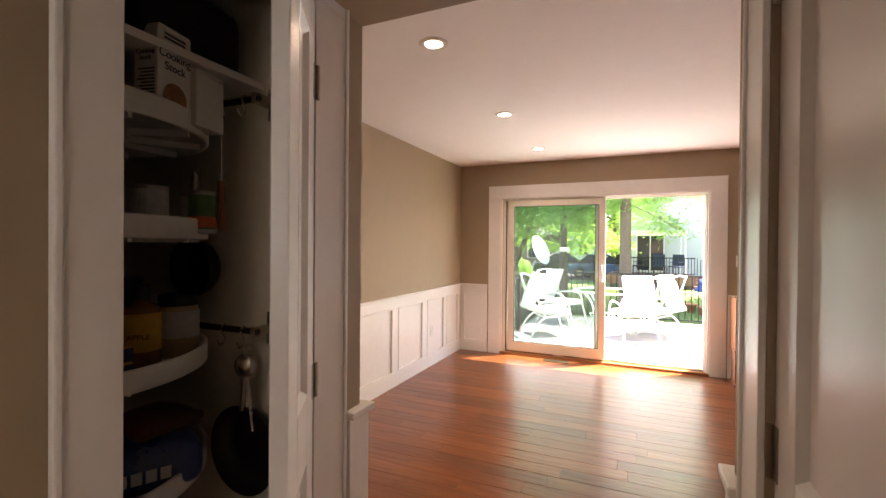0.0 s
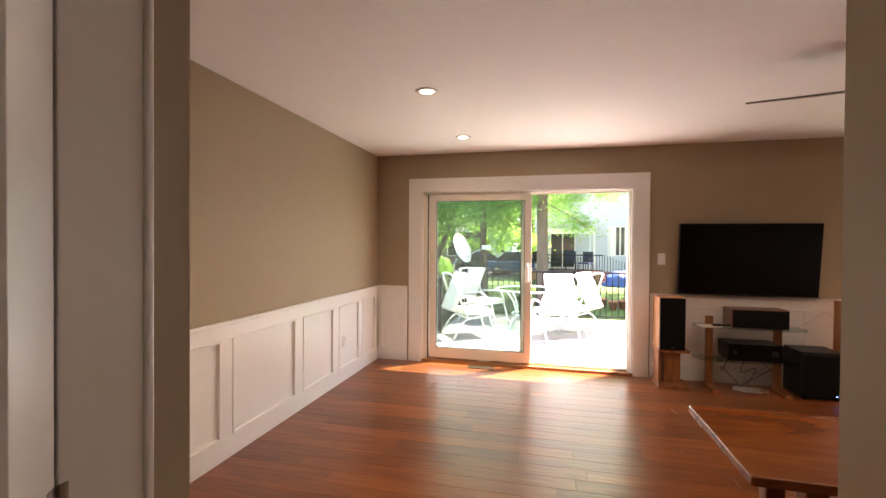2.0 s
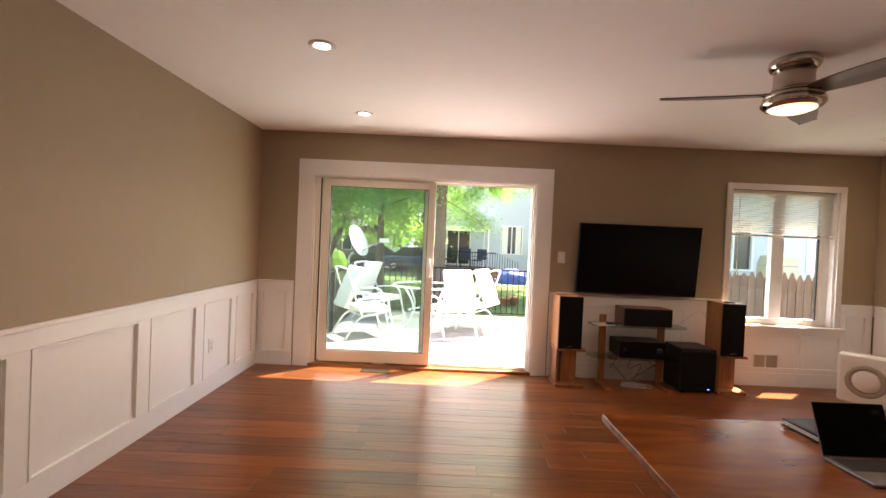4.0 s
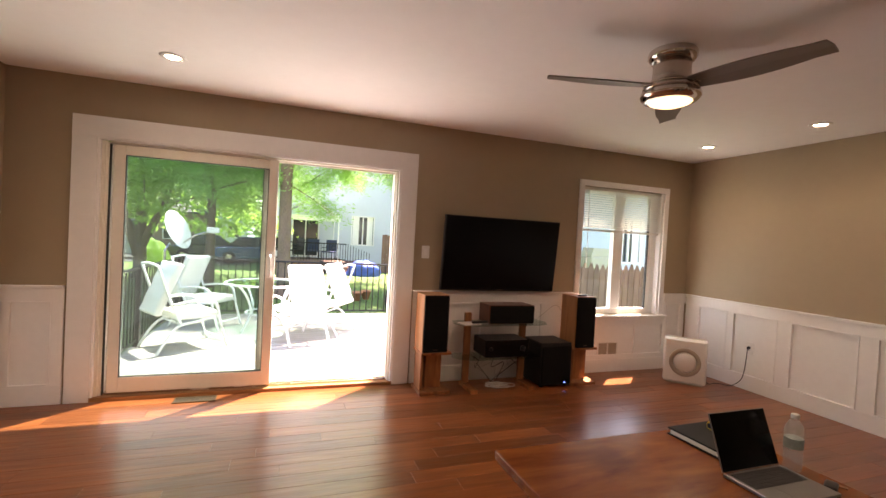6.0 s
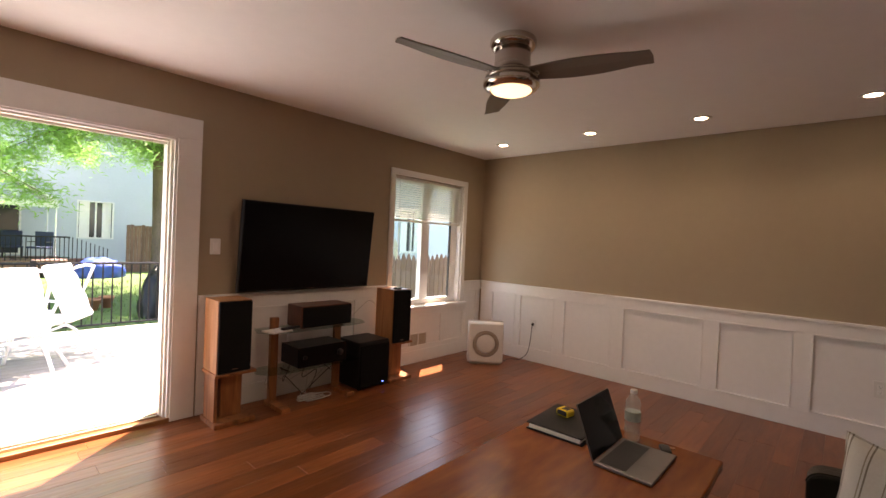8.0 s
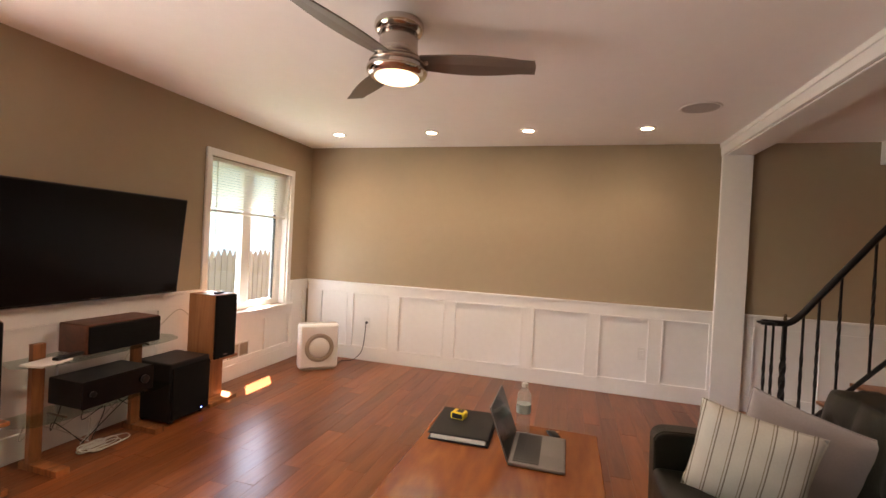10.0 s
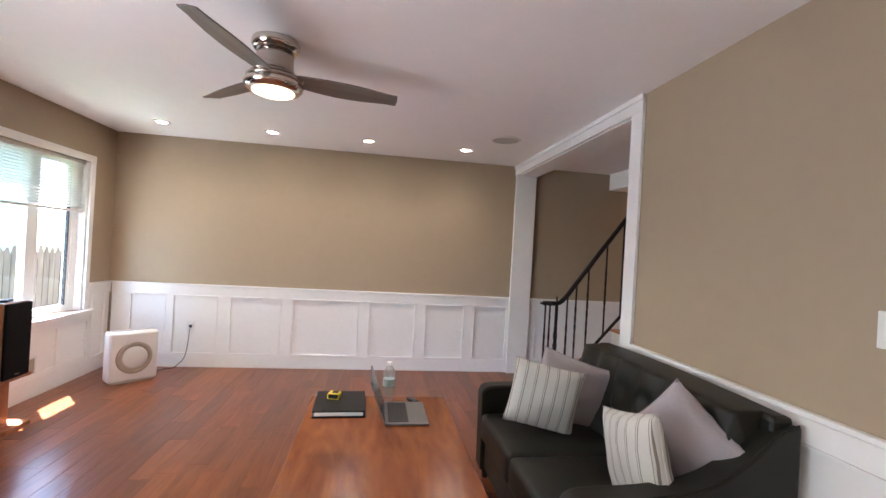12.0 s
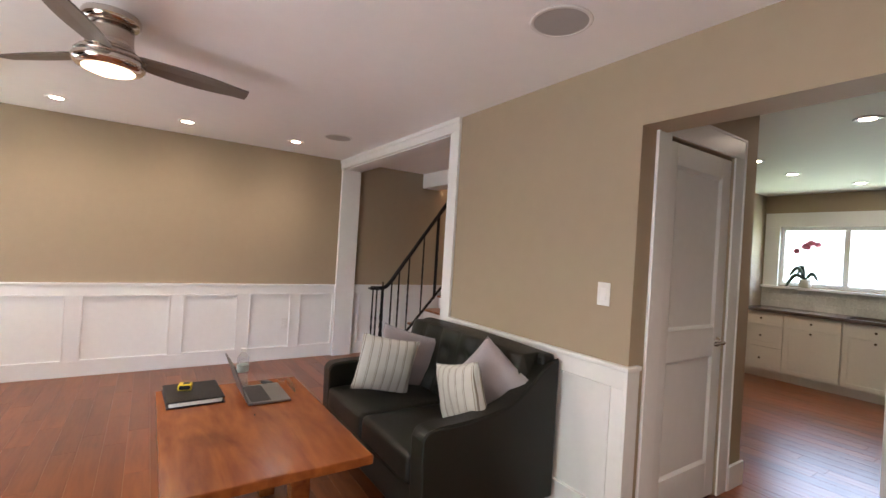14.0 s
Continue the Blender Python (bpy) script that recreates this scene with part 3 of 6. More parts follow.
slat = mesh_of(slab([(5.6865, 0.0102), (5.695, 0.0052), (5.7085, -0.0068), (5.7078, -0.0076), (5.6945, 0.0040), (5.686, 0.0090)], WX0 + 0.014, WX1 - 0.037, "x"), "slat")
slat.materials.append(BLIND)
z = 1.995
while z > 1.585:
    s = new("slat", slat)
    s.parent, s.location = bl, (0, 0, z)
    z -= 0.0245
part("bottom_rail", box(WX0 + 0.013, WX1 - 0.036, 5.684, 5.712, 1.555, 1.578, 0.004), BLIND, bl)
for x in (2.9, 3.32, 3.72):
    part("cord", bar([(x, 5.681, 1.57), (x, 5.681, 2.01)], 0.0012, 5), BLIND, bl)
part("tilt_wand", bar([(2.84, 5.672, 1.15), (2.84, 5.676, 2.0)], 0.004, 6), BLIND, bl)

# ---- casing of the opening to the stairs ----
oc = thing("stair_opening_casing", "white square-edged casing round the stair opening", "trim", kind="structure")
part("casing_left", box(SX0 - 0.115, SX0 + 0.004, YS + 0.001, YS + 0.022, 0, SZ, 0.002), TRIM, oc)
part("casing_head", box(SX0 - 0.115, XE - 0.001, YS + 0.001, YS + 0.024, SZ - 0.004, H - 0.002, 0.002), TRIM, oc)
part("crown", box(SX0 - 0.127, XE - 0.001, YS + 0.024, YS + 0.036, H - 0.04, H - 0.002, 0.004), TRIM, oc)
part("post", box(SX1 - 0.004, XE - 0.03, 1.11, YS + 0.024, 0, SZ - 0.006, 0.003), TRIM, oc)
part("jamb_lining", box(SX0 + 0.001, SX0 + 0.014, 1.11, YS + 0.001, 0, SZ - 0.006, 0.002), TRIM, oc)
part("head_lining", box(SX0 + 0.014, SX1 - 0.004, 1.11, YS + 0.001, SZ - 0.016, SZ - 0.004, 0.002), TRIM, oc)
part("back_casing", box(SX0 - 0.1, XE - 0.03, 1.105, 1.125, SZ - 0.004, SZ + 0.1, 0.002), TRIM, oc)


# ---- panelled doors ----
def sloped_frame(x0, x1, z0, z1, y0, y1, w=0.018):
    """Four sloping faces that run from the edge of a sunk panel down to it."""
    bm = bmesh.new()
    outer = [bm.verts.new((x, y0, z)) for x, z in ((x0, z0), (x1, z0), (x1, z1), (x0, z1))]
    inner = [bm.verts.new((x, y1, z)) for x, z in ((x0 + w, z0 + w), (x1 - w, z0 + w), (x1 - w, z1 - w), (x0 + w, z1 - w))]
    for k in range(4):
        bm.faces.new((outer[k], outer[(k + 1) % 4], inner[(k + 1) % 4], inner[k]))
    return bm


def panel_door(name, label, width, lever=True):
    """A two-panel door in local axes: hinge edge at x = 0, face at y = 0 turned to -y, thickness to +y."""
    d = thing(name, label, "door")
    st = 0.105
    rows = ((0.0, 0.22), (0.85, 1.02), (1.90, 2.02))
    bm = boxes([(0, st, 0, 0.035, 0.008, 2.02), (width - st, width, 0, 0.035, 0.008, 2.02)] + [(st, width - st, 0, 0.035, max(0.008, a), b) for a, b in rows])
    part("leaf_frame", bm, DOORW, d, bevel=0.003)
    for a, b in ((0.22, 0.85), (1.02, 1.90)):
        part("panel", box(st + 0.014, width - st - 0.014, 0.013, 0.024, a + 0.014, b - 0.014), DOORW, d)
        for side in (1, -1):
            q = 0.0175 - 0.0175 * side
            part("panel_moulding", sloped_frame(st, width - st, a, b, q, q + 0.0145 * side), DOORW, d)
    for z in (0.24, 0.98, 1.77):
        h = part("hinge", bar([(-0.004, -0.006, z), (-0.004, -0.006, z + 0.09)], 0.0065, 8), BRONZE, d, "nickel hinge")
        part("leaf_plate", box(-0.003, 0.022, -0.0015, 0.0005, z, z + 0.09), BRONZE, h)
        part("knuckle", bar([(-0.004, -0.006, z + 0.03), (-0.004, -0.006, z + 0.06)], 0.0075, 8), BRONZE, h)
    if not lever:
        return d
    x = width - 0.06
    k = part("door_handle", lathe([(0.028, 0), (0.03, 0.004), (0.026, 0.01), (0.012, 0.014), (0.012, 0.045)], 20, axis="y"), STEEL, d, "nickel lever handle", True)
    k.location = (x, 0, 0.93)
    k.rotation_euler = (math.pi, 0, 0)
    part("lever", bar(smooth_line([(x, -0.045, 0.93), (x - 0.035, -0.05, 0.932), (x - 0.11, -0.042, 0.926)], 5), 0.0085), STEEL, d, "", True)
    return d


cd = panel_door("door_1", "white two-panel closet door, closed, with nickel lever", CY1 - CY0 - 0.008)
cd.matrix_basis = pose(PX1 + 0.012, CY1 - 0.004, 0, 0, 0, -90) @ Matrix.Diagonal((1, 1, 1.016, 1))
pd = panel_door("door_2", "white panelled pantry door, standing ajar", 0.35, False)
pd.matrix_basis = pose(-0.775, QY1 - 0.002, 0, 0, 0, -57) @ Matrix.Scale(-1, 4, (0, 1, 0))


def door_casing(name, x, out, y0, y1, low=0.13, high=0.13, top=2.04):
    """A flat casing on a wall that runs along y, with a raised outer band; low and high: its widths at y0 and at y1."""
    c = thing(name, "flat white door casing with a raised outer band", "trim", kind="structure")
    a, b = sorted((x, x + out * 0.012))
    part("casing", box(a, b, y0 - low + 0.014, y0, 0, top, 0.002), TRIM, c)
    part("casing", box(a, b, y1, y1 + high - 0.014, 0, top, 0.002), TRIM, c)
    part("casing_head", box(a, b, y0 - low + 0.014, y1 + high - 0.014, top, top + 0.115, 0.002), TRIM, c)
    d, e = sorted((x, x + out * 0.018))
    part("back_band", box(d, e, y0 - low, y0 - low + 0.014, 0, top + 0.115, 0.004), TRIM, c)
    part("back_band", box(d, e, y1 + high - 0.014, y1 + high, 0, top + 0.115, 0.004), TRIM, c)
    part("back_band", box(d, e, y0 - low, y1 + high, top + 0.115, top + 0.129, 0.004), TRIM, c)
    a, b = sorted((x, x - out * 0.12))
    part("jamb", box(a, b, y0 - 0.018, y0 - 0.001, 0, top - 0.006, 0.002), TRIM, c)
    part("jamb", box(a, b, y1 + 0.001, y1 + 0.018, 0, top - 0.006, 0.002), TRIM, c)
    return c


door_casing("closet_casing", PX1 - 0.0005, -1, CY0, CY1, top=2.07)
door_casing("pantry_casing", PX0 + 0.0005, 1, QY0, QY1, 0.1, 0.14)
setting("baseboard", box(PX1 - 0.02, PX1 - 0.001, 0.022, CY0 - 0.131, 0, 0.15, 0.003), TRIM, "white baseboard at the wall's end", "trim")
# ---- ceiling lights ----


def can_light(x, y, power):
    c = thing("recessed_light", "round white recessed ceiling light, switched on", "ceiling light", pose(x, y, H), "recessed ceiling lights")
    part("trim_ring", lathe([(0.044, -0.002), (0.048, -0.007), (0.068, -0.007), (0.078, -0.001), (0.044, -0.0005)], 32), PLASTIC, c, "white trim ring", True)
    part("lens", lathe([(0.0435, -0.0035), (0.02, -0.0045)], 32), BULB, c, "glowing lens")
    if power:
        d, ob = lamp("can_lamp", "SPOT", pose(x, y, H - 0.012), power, WARM)
        d.spot_size, d.spot_blend, d.shadow_soft_size = radians(140), 1.0, 0.07
    return c


for y in (4.975, 3.989, 3.069, 2.082):
    can_light(3.68, y, 2.7)
for y in (4.92, 3.59, 2.254):
    can_light(-0.975, y, 5.5)
for x, y, p in ((0.82, -2.39, 5), (-0.165, -0.6, 3.0), (0.48, -3.31, 0), (0.835, -1.52, 0)):
    can_light(x, y, p)

GRILLE = paint("speaker_grille", (0.42, 0.40, 0.38), 0.6, vary=0.05, scale=60, bump=0.6, bump_scale=500)
for x, y in ((3.16, 1.815), (0.308, 1.847)):
    c = thing("ceiling_speaker", "round flush ceiling speaker with a grey grille", "speaker", pose(x, y, H), "ceiling speakers")
    part("rim", lathe([(0.118, -0.001), (0.120, -0.007), (0.132, -0.006), (0.138, -0.001)], 40), PLASTIC, c, "white rim", True)
    part("grille", lathe([(0.119, -0.004), (0.06, -0.0055), (0.01, -0.006)], 40), GRILLE, c)

# ---- ceiling fan ----
fan = thing("ceiling_fan", "brushed nickel three-blade ceiling fan with a lit lamp", "ceiling fan", pose(1.655, 3.515, H) @ Matrix.Diagonal((1.18, 1.18, 1.08, 1)))
part("canopy", lathe([(0.06, -0.001), (0.098, -0.001), (0.103, -0.012), (0.103, -0.03), (0.094, -0.046), (0.083, -0.052), (0.06, -0.052)], 40), CHROME, fan, "polished canopy", True)
part("housing", lathe([(0.06, -0.052), (0.08, -0.053), (0.079, -0.09), (0.081, -0.13), (0.09, -0.158), (0.105, -0.168), (0.06, -0.168)], 40), STEEL, fan, "", True)
part("groove", lathe([(0.06, -0.166), (0.098, -0.167), (0.098, -0.174), (0.06, -0.175)], 40), BLACK, fan, "dark groove")
part("motor_ring", lathe([(0.06, -0.172), (0.108, -0.173), (0.118, -0.184), (0.118, -0.196), (0.06, -0.196)], 40), STEEL, fan, "", True)
part("light_ring", lathe([(0.06, -0.199), (0.120, -0.199), (0.127, -0.212), (0.126, -0.228), (0.112, -0.243), (0.095, -0.247), (0.06, -0.246)], 40), CHROME, fan, "polished light ring", True)
part("lamp_shade", lathe([(0.094, -0.244), (0.088, -0.252), (0.065, -0.262), (0.03, -0.267), (0.005, -0.268)], 40), FANGLOW, fan, "glowing frosted glass shade", True)
d, _ = lamp("fan_lamp", "SPOT", pose(1.655, 3.515, H - 0.298), 6.5, WARM)
d.spot_size, d.spot_blend, d.shadow_soft_size = radians(160), 0.5, 0.07


def fan_blade():
    bm = bmesh.new()
    n = 14
    top, bot = [], []
    for i in range(n + 1):
        u = i / n
        x = 0.11 + 0.565 * u
        w = 0.052 + 0.022 * math.sin(math.pi * min(1, u * 1.15)) - 0.004 * max(0, u - 0.75) / 0.25
        x0 = 0.014 * max(0, u - 0.85) / 0.15
        row = [(x - x0, -w), (x, 0), (x + x0 * 0.2, w)]
        top.append([bm.verts.new((a, b, -0.2 * b + 0.0035 - 0.004 * (b / 0.07) ** 2)) for a, b in row])
        bot.append([bm.verts.new((a, b, -0.2 * b - 0.0035 - 0.004 * (b / 0.07) ** 2)) for a, b in row])
    for g, flip in ((top, 0), (bot, 1)):
        for a, b in zip(g, g[1:]):
            for k in range(2):
                bm.faces.new((a[k], a[k + 1], b[k + 1], b[k]))
    for k in (0, 2):
        for i in range(n):
            bm.faces.new((top[i][k], top[i + 1][k], bot[i + 1][k], bot[i][k]))
    for i in (0, n):
        for k in range(2):
            bm.faces.new((top[i][k], top[i][k + 1], bot[i][k + 1], bot[i][k]))
    return bm


for a in (165, 45, -75):
    b = part("blade", fan_blade(), BLADE, fan, "dull silver blade")
    b.matrix_basis = Matrix.Diagonal((1 / 1.18, 1 / 1.18, 1, 1)) @ pose(0, 0, -0.172, 0, 0, a)
    part("blade_arm", box(0.09, 0.15, -0.022, 0.022, -0.007, 0.006, 0.003), STEEL, b)
# ---- television and hi-fi on the north wall ----
tv = thing("television", "large black flat television mounted on the wall", "television", pose(1.742, 5.53, 1.255, 5.5, 0, 0))
part("casing", box(-0.614, 0.614, -0.012, 0.035, -0.356, 0.356, 0.006), BLACK, tv)
part("screen", box(-0.604, 0.604, -0.0145, -0.011, -0.341, 0.347), SCREEN, tv, "glossy black screen")
part("badge", box(-0.03, 0.03, -0.0145, -0.012, -0.346, -0.341), STEEL, tv, "small silver badge")
part("wall_mount", box(-0.2, 0.2, 0.035, 0.115, -0.15, 0.15, 0.004), BLACK, tv)


def speaker(x0, x1, y0, y1, z0, z1):
    s = thing("loudspeaker", "wood veneer bookshelf loudspeaker with a black grille", "speaker", pose((x0 + x1) / 2, (y0 + y1) / 2, z0), "loudspeakers beside the television")
    w, d, h = (x1 - x0) / 2, (y1 - y0) / 2, z1 - z0
    part("cabinet", box(-w, w, -d + 0.022, d, 0, h, 0.004), SPKW, s)
    part("grille", box(-w + 0.004, w - 0.004, -d, -d + 0.022, 0.004, h - 0.004, 0.008), MESHBLACK, s, "black cloth grille")
    part("badge", box(-0.02, 0.02, -d - 0.001, -d + 0.001, 0.025, 0.032), STEEL, s)
    return s


def speaker_stand(x0, x1, y0, y1, h):
    s = thing("speaker_stand", "wooden speaker stand with a square column", "stand", pose((x0 + x1) / 2, (y0 + y1) / 2, 0), "speaker stands")
    w, d = (x1 - x0) / 2, (y1 - y0) / 2
    part("base", box(-w, w, -d, d, 0, 0.032, 0.004), STANDW, s)
    part("side", box(-w + 0.012, -w + 0.036, -d + 0.05, d - 0.03, 0.032, h - 0.022, 0.002), STANDW, s)
    part("column", box(-w + 0.075, w - 0.06, -0.03, 0.09, 0.032, h - 0.022, 0.003), STANDW, s)
    part("top_plate", box(-w, w, -d + 0.01, d - 0.01, h - 0.022, h, 0.003), STANDW, s)
    return s


speaker_stand(0.9, 1.185, 5.3, 5.57, 0.372)
speaker(0.91, 1.145, 5.305, 5.565, 0.372, 0.882)
speaker_stand(2.46, 2.745, 5.285, 5.55, 0.372)
speaker(2.47, 2.695, 5.275, 5.545, 0.372, 0.882)
rc = thing("remote_control", "small black remote control on the loudspeaker", "remote control", pose(2.58, 5.36, 0.882, 0, 0, 18))
part("body", box(-0.05, 0.05, -0.022, 0.022, 0, 0.016, 0.006), BLACK, rc)
part("buttons", boxes([(-0.035 + 0.014 * i, -0.027 + 0.014 * i, -0.01 + 0.011 * j, -0.003 + 0.011 * j, 0.015, 0.018) for i in range(5) for j in range(2)]), BEIGE, rc)

rack = thing("hifi_rack", "glass-shelved hi-fi rack with wooden uprights", "rack", pose(1.72, 5.42, 0))
for x in (-0.32, 0.27):
    part("foot", box(x - 0.035, x + 0.035, -0.17, 0.13, 0, 0.036, 0.004), STANDW, rack)
    part("upright", box(x - 0.032, x + 0.032, 0.05, 0.085, 0.036, 0.70, 0.003), STANDW, rack)
for z in (0.30, 0.61):
    part("glass_shelf", slab([(-0.46, 0.11), (-0.5, -0.02), (-0.44, -0.12), (-0.3, -0.16), (0.3, -0.16), (0.42, -0.13), (0.47, -0.02), (0.43, 0.11)], z, z + 0.009), SHELFGLASS, rack, "clear glass shelf")
    for x in (-0.27, 0.22):
        part("bracket", bar([(x, 0.05, z - 0.006), (x, -0.1, z - 0.006)], 0.006), STEEL, rack, "steel shelf bracket")
cs = thing("centre_speaker", "low wood veneer centre speaker with a black front", "speaker", pose(1.77, 5.40, 0.619))
part("cabinet", box(-0.235, 0.235, -0.09, 0.14, 0.0, 0.175, 0.008), wood("red_veneer", (0.07, 0.022, 0.012), (0.14, 0.045, 0.022), 0.35, (1.2, 14, 14), 0.05), cs)
part("grille", box(-0.23, 0.23, -0.105, -0.09, 0.006, 0.17, 0.006), MESHBLACK, cs, "black grille")
rv = thing("receiver", "black audio receiver on the glass shelf", "receiver", pose(1.72, 5.42, 0.309))
part("body", box(-0.22, 0.22, -0.14, 0.13, 0.012, 0.165, 0.004), BLACK, rv)
part("front_panel", box(-0.222, 0.222, -0.15, -0.14, 0.01, 0.168, 0.003), SCREEN, rv, "glossy front")
for x, r in ((0.155, 0.026), (-0.17, 0.016)):
    part("knob", lathe([(r, 0), (r, -0.016), (r - 0.004, -0.02)], 24, at=(x, -0.15, 0.09), axis="y"), BLACK, rv, "", True)
for sx in (-0.17, 0.17):
    for sy in (-0.08, 0.08):
        part("foot", lathe([(0.02, 0), (0.02, 0.012)], 12, at=(sx, sy, 0)), BLACK, rv)
sw = thing("subwoofer", "black cube subwoofer on the floor", "speaker", pose(2.27, 5.45, 0))
part("cabinet", box(-0.175, 0.175, -0.155, 0.17, 0.015, 0.43, 0.012), BLACK, sw)
part("grille", box(-0.165, 0.165, -0.175, -0.155, 0.03, 0.40, 0.01), MESHBLACK, sw)
part("led", box(0.085, 0.10, -0.1775, -0.1745, 0.045, 0.051), BLUELED, sw, "small blue light")
for sx in (-0.13, 0.13):
    for sy in (-0.12, 0.12):
        part("foot", lathe([(0.02, 0), (0.02, 0.016)], 12, at=(sx, sy, 0)), BLACK, sw)
cl = thing("paper_stack", "thin white papers and a small black remote on the glass shelf", "papers", pose(1.36, 5.34, 0.619, 0, 0, 12))
part("papers", box(-0.1, 0.08, -0.07, 0.06, 0, 0.012, 0.002), PLASTIC, cl)
part("remote", box(0.0, 0.16, -0.06, -0.02, 0.012, 0.03, 0.005), BLACK, cl, "black remote")
CABLE = paint("white_cable", (0.55, 0.53, 0.5), 0.5, vary=0.1)
rnd = random.Random(8)
for k in range(5):
    pts = []
    cx, cy, r = 1.70 + rnd.uniform(-0.05, 0.05), 5.40 + rnd.uniform(-0.03, 0.03), rnd.uniform(0.06, 0.13)
    for i in range(10):
        a = i * 0.75 + k
        pts.append((cx + r * math.cos(a) * 1.2, cy + 0.55 * r * math.sin(a), 0.008 + 0.006 * k + 0.004 * math.sin(3 * a)))
    c = tagged(part("cable", bar(smooth_line(pts, 5), 0.004, 6), CABLE, None, "", True), "loose white cable coiled on the floor under the rack", "cable", "cables under the rack")
for k in range(6):
    x = 1.48 + 0.09 * k
    pts = [(x, 5.56, 0.42), (x + rnd.uniform(-0.05, 0.05), 5.60, 0.28), (x + rnd.uniform(-0.1, 0.1), 5.58, 0.14), (x + rnd.uniform(-0.05, 0.15), 5.55, 0.19), (1.74 + rnd.uniform(-0.1, 0.1), 5.52, 0.012)]
    tagged(part("cable", bar(smooth_line(pts, 6), 0.0032, 6), BLACK if k % 2 else CABLE, None, "", True), "loose cable hanging behind the rack", "cable", "cables behind the rack")
tagged(part("cable", bar(smooth_line([(1.9, 5.55, 0.35), (2.05, 5.6, 0.52), (2.25, 5.62, 0.62), (2.42, 5.6, 0.75), (2.48, 5.55, 0.7)], 6), 0.0028, 6), CABLE, None, "", True), "thin white cable rising behind the loudspeaker", "cable")


# ---- switches, outlets, vents ----
def wall_plate(name, label, category, m, kind):
    p = thing(name, label, category, m)
    part("plate", box(-0.0375, 0.0375, -0.006, 0, -0.06, 0.06, 0.003), PLASTIC, p)
    if kind == "switch":
        part("rocker", box(-0.0165, 0.0165, -0.010, -0.006, -0.033, 0.033, 0.002), TRIM, p)
    else:
        for z in (-0.02, 0.02):
            s = part("socket", box(-0.0165, 0.0165, -0.0085, -0.006, z - 0.014, z + 0.014, 0.003), TRIM, p)
            part("slots", boxes([(-0.008, -0.006, -0.0092, -0.0084, z - 0.003, z + 0.007), (0.006, 0.008, -0.0092, -0.0084, z - 0.003, z + 0.007), (-0.002, 0.002, -0.0092, -0.0084, z - 0.010, z - 0.006)]), BLACK, s)
    return p


wall_plate("light_switch", "white rocker light switch beside the patio door", "switch", pose(1.0, YN - 0.0005, 1.247), "switch")
big = wall_plate("light_switch", "white rocker light switch above the wainscot", "switch", pose(0.378, YS + 0.0005, 1.222, 0, 0, 180), "switch")
wall_plate("outlet", "white wall outlet with a black plug", "outlet", pose(XE - 0.0065, 4.84, 0.43, 0, 0, -90), "outlet")
wall_plate("outlet", "white wall outlet in the wainscot", "outlet", pose(XE - 0.0065, 1.935, 0.42, 0, 0, -90), "outlet")
wall_plate("outlet", "white wall outlet in the wainscot", "outlet", pose(XW + 0.0065, 4.76, 0.40, 0, 0, 90), "outlet")
wall_plate("outlet", "white wall outlet beneath the television", "outlet", pose(2.05, YN - 0.0065, 0.40), "outlet")
wall_plate("light_switch", "white light switch on the kitchen wall", "switch", pose(1.6195, -3.3, 1.2, 0, 0, -90), "switch")

wv = thing("wall_vent", "beige louvred return vent low in the wainscot", "vent", pose(3.18, YN - 0.0065, 0.25))
part("frame", boxes([(-0.14, 0.14, -0.008, 0, 0.068, 0.08), (-0.14, 0.14, -0.008, 0, -0.08, -0.068), (-0.14, -0.122, -0.008, 0, -0.068, 0.068), (0.122, 0.14, -0.008, 0, -0.068, 0.068), (-0.008, 0.008, -0.008, 0, -0.068, 0.068)]), PLASTIC, wv)
part("backing", box(-0.122, 0.122, -0.003, -0.001, -0.068, 0.068), TAUPE, wv)
sl = mesh_of(box(-0.121, 0.121, -0.0065, -0.003, -0.0022, 0.0022), "slat")
sl.materials.append(BEIGE)
for i in range(13):
    s = new("slat", sl)
    s.parent, s.location = wv, (0, 0, -0.063 + 0.0105 * i)
fv = thing("floor_vent", "brass-coloured floor register by the patio door", "vent", pose(-0.875, 5.56, 0.0))
VENTM = paint("vent_metal", (0.11, 0.08, 0.045), 0.4, 0.7, vary=0.1, scale=20)
part("frame", boxes([(-0.15, 0.15, -0.058, -0.046, 0, 0.007), (-0.15, 0.15, 0.046, 0.058, 0, 0.007), (-0.15, -0.138, -0.046, 0.046, 0, 0.007), (0.138, 0.15, -0.046, 0.046, 0, 0.007), (-0.005, 0.005, -0.046, 0.046, 0, 0.007)]), VENTM, fv)
part("backing", box(-0.138, 0.138, -0.046, 0.046, 0.0005, 0.0015), BLACK, fv)
sl = mesh_of(box(-0.003, 0.003, -0.045, 0.045, 0.0016, 0.006), "slat")
sl.materials.append(VENTM)
for i in range(22):
    if i != 10 and i != 11:
        s = new("slat", sl)
        s.parent, s.location = fv, (-0.128 + 0.0122 * i, 0, 0)

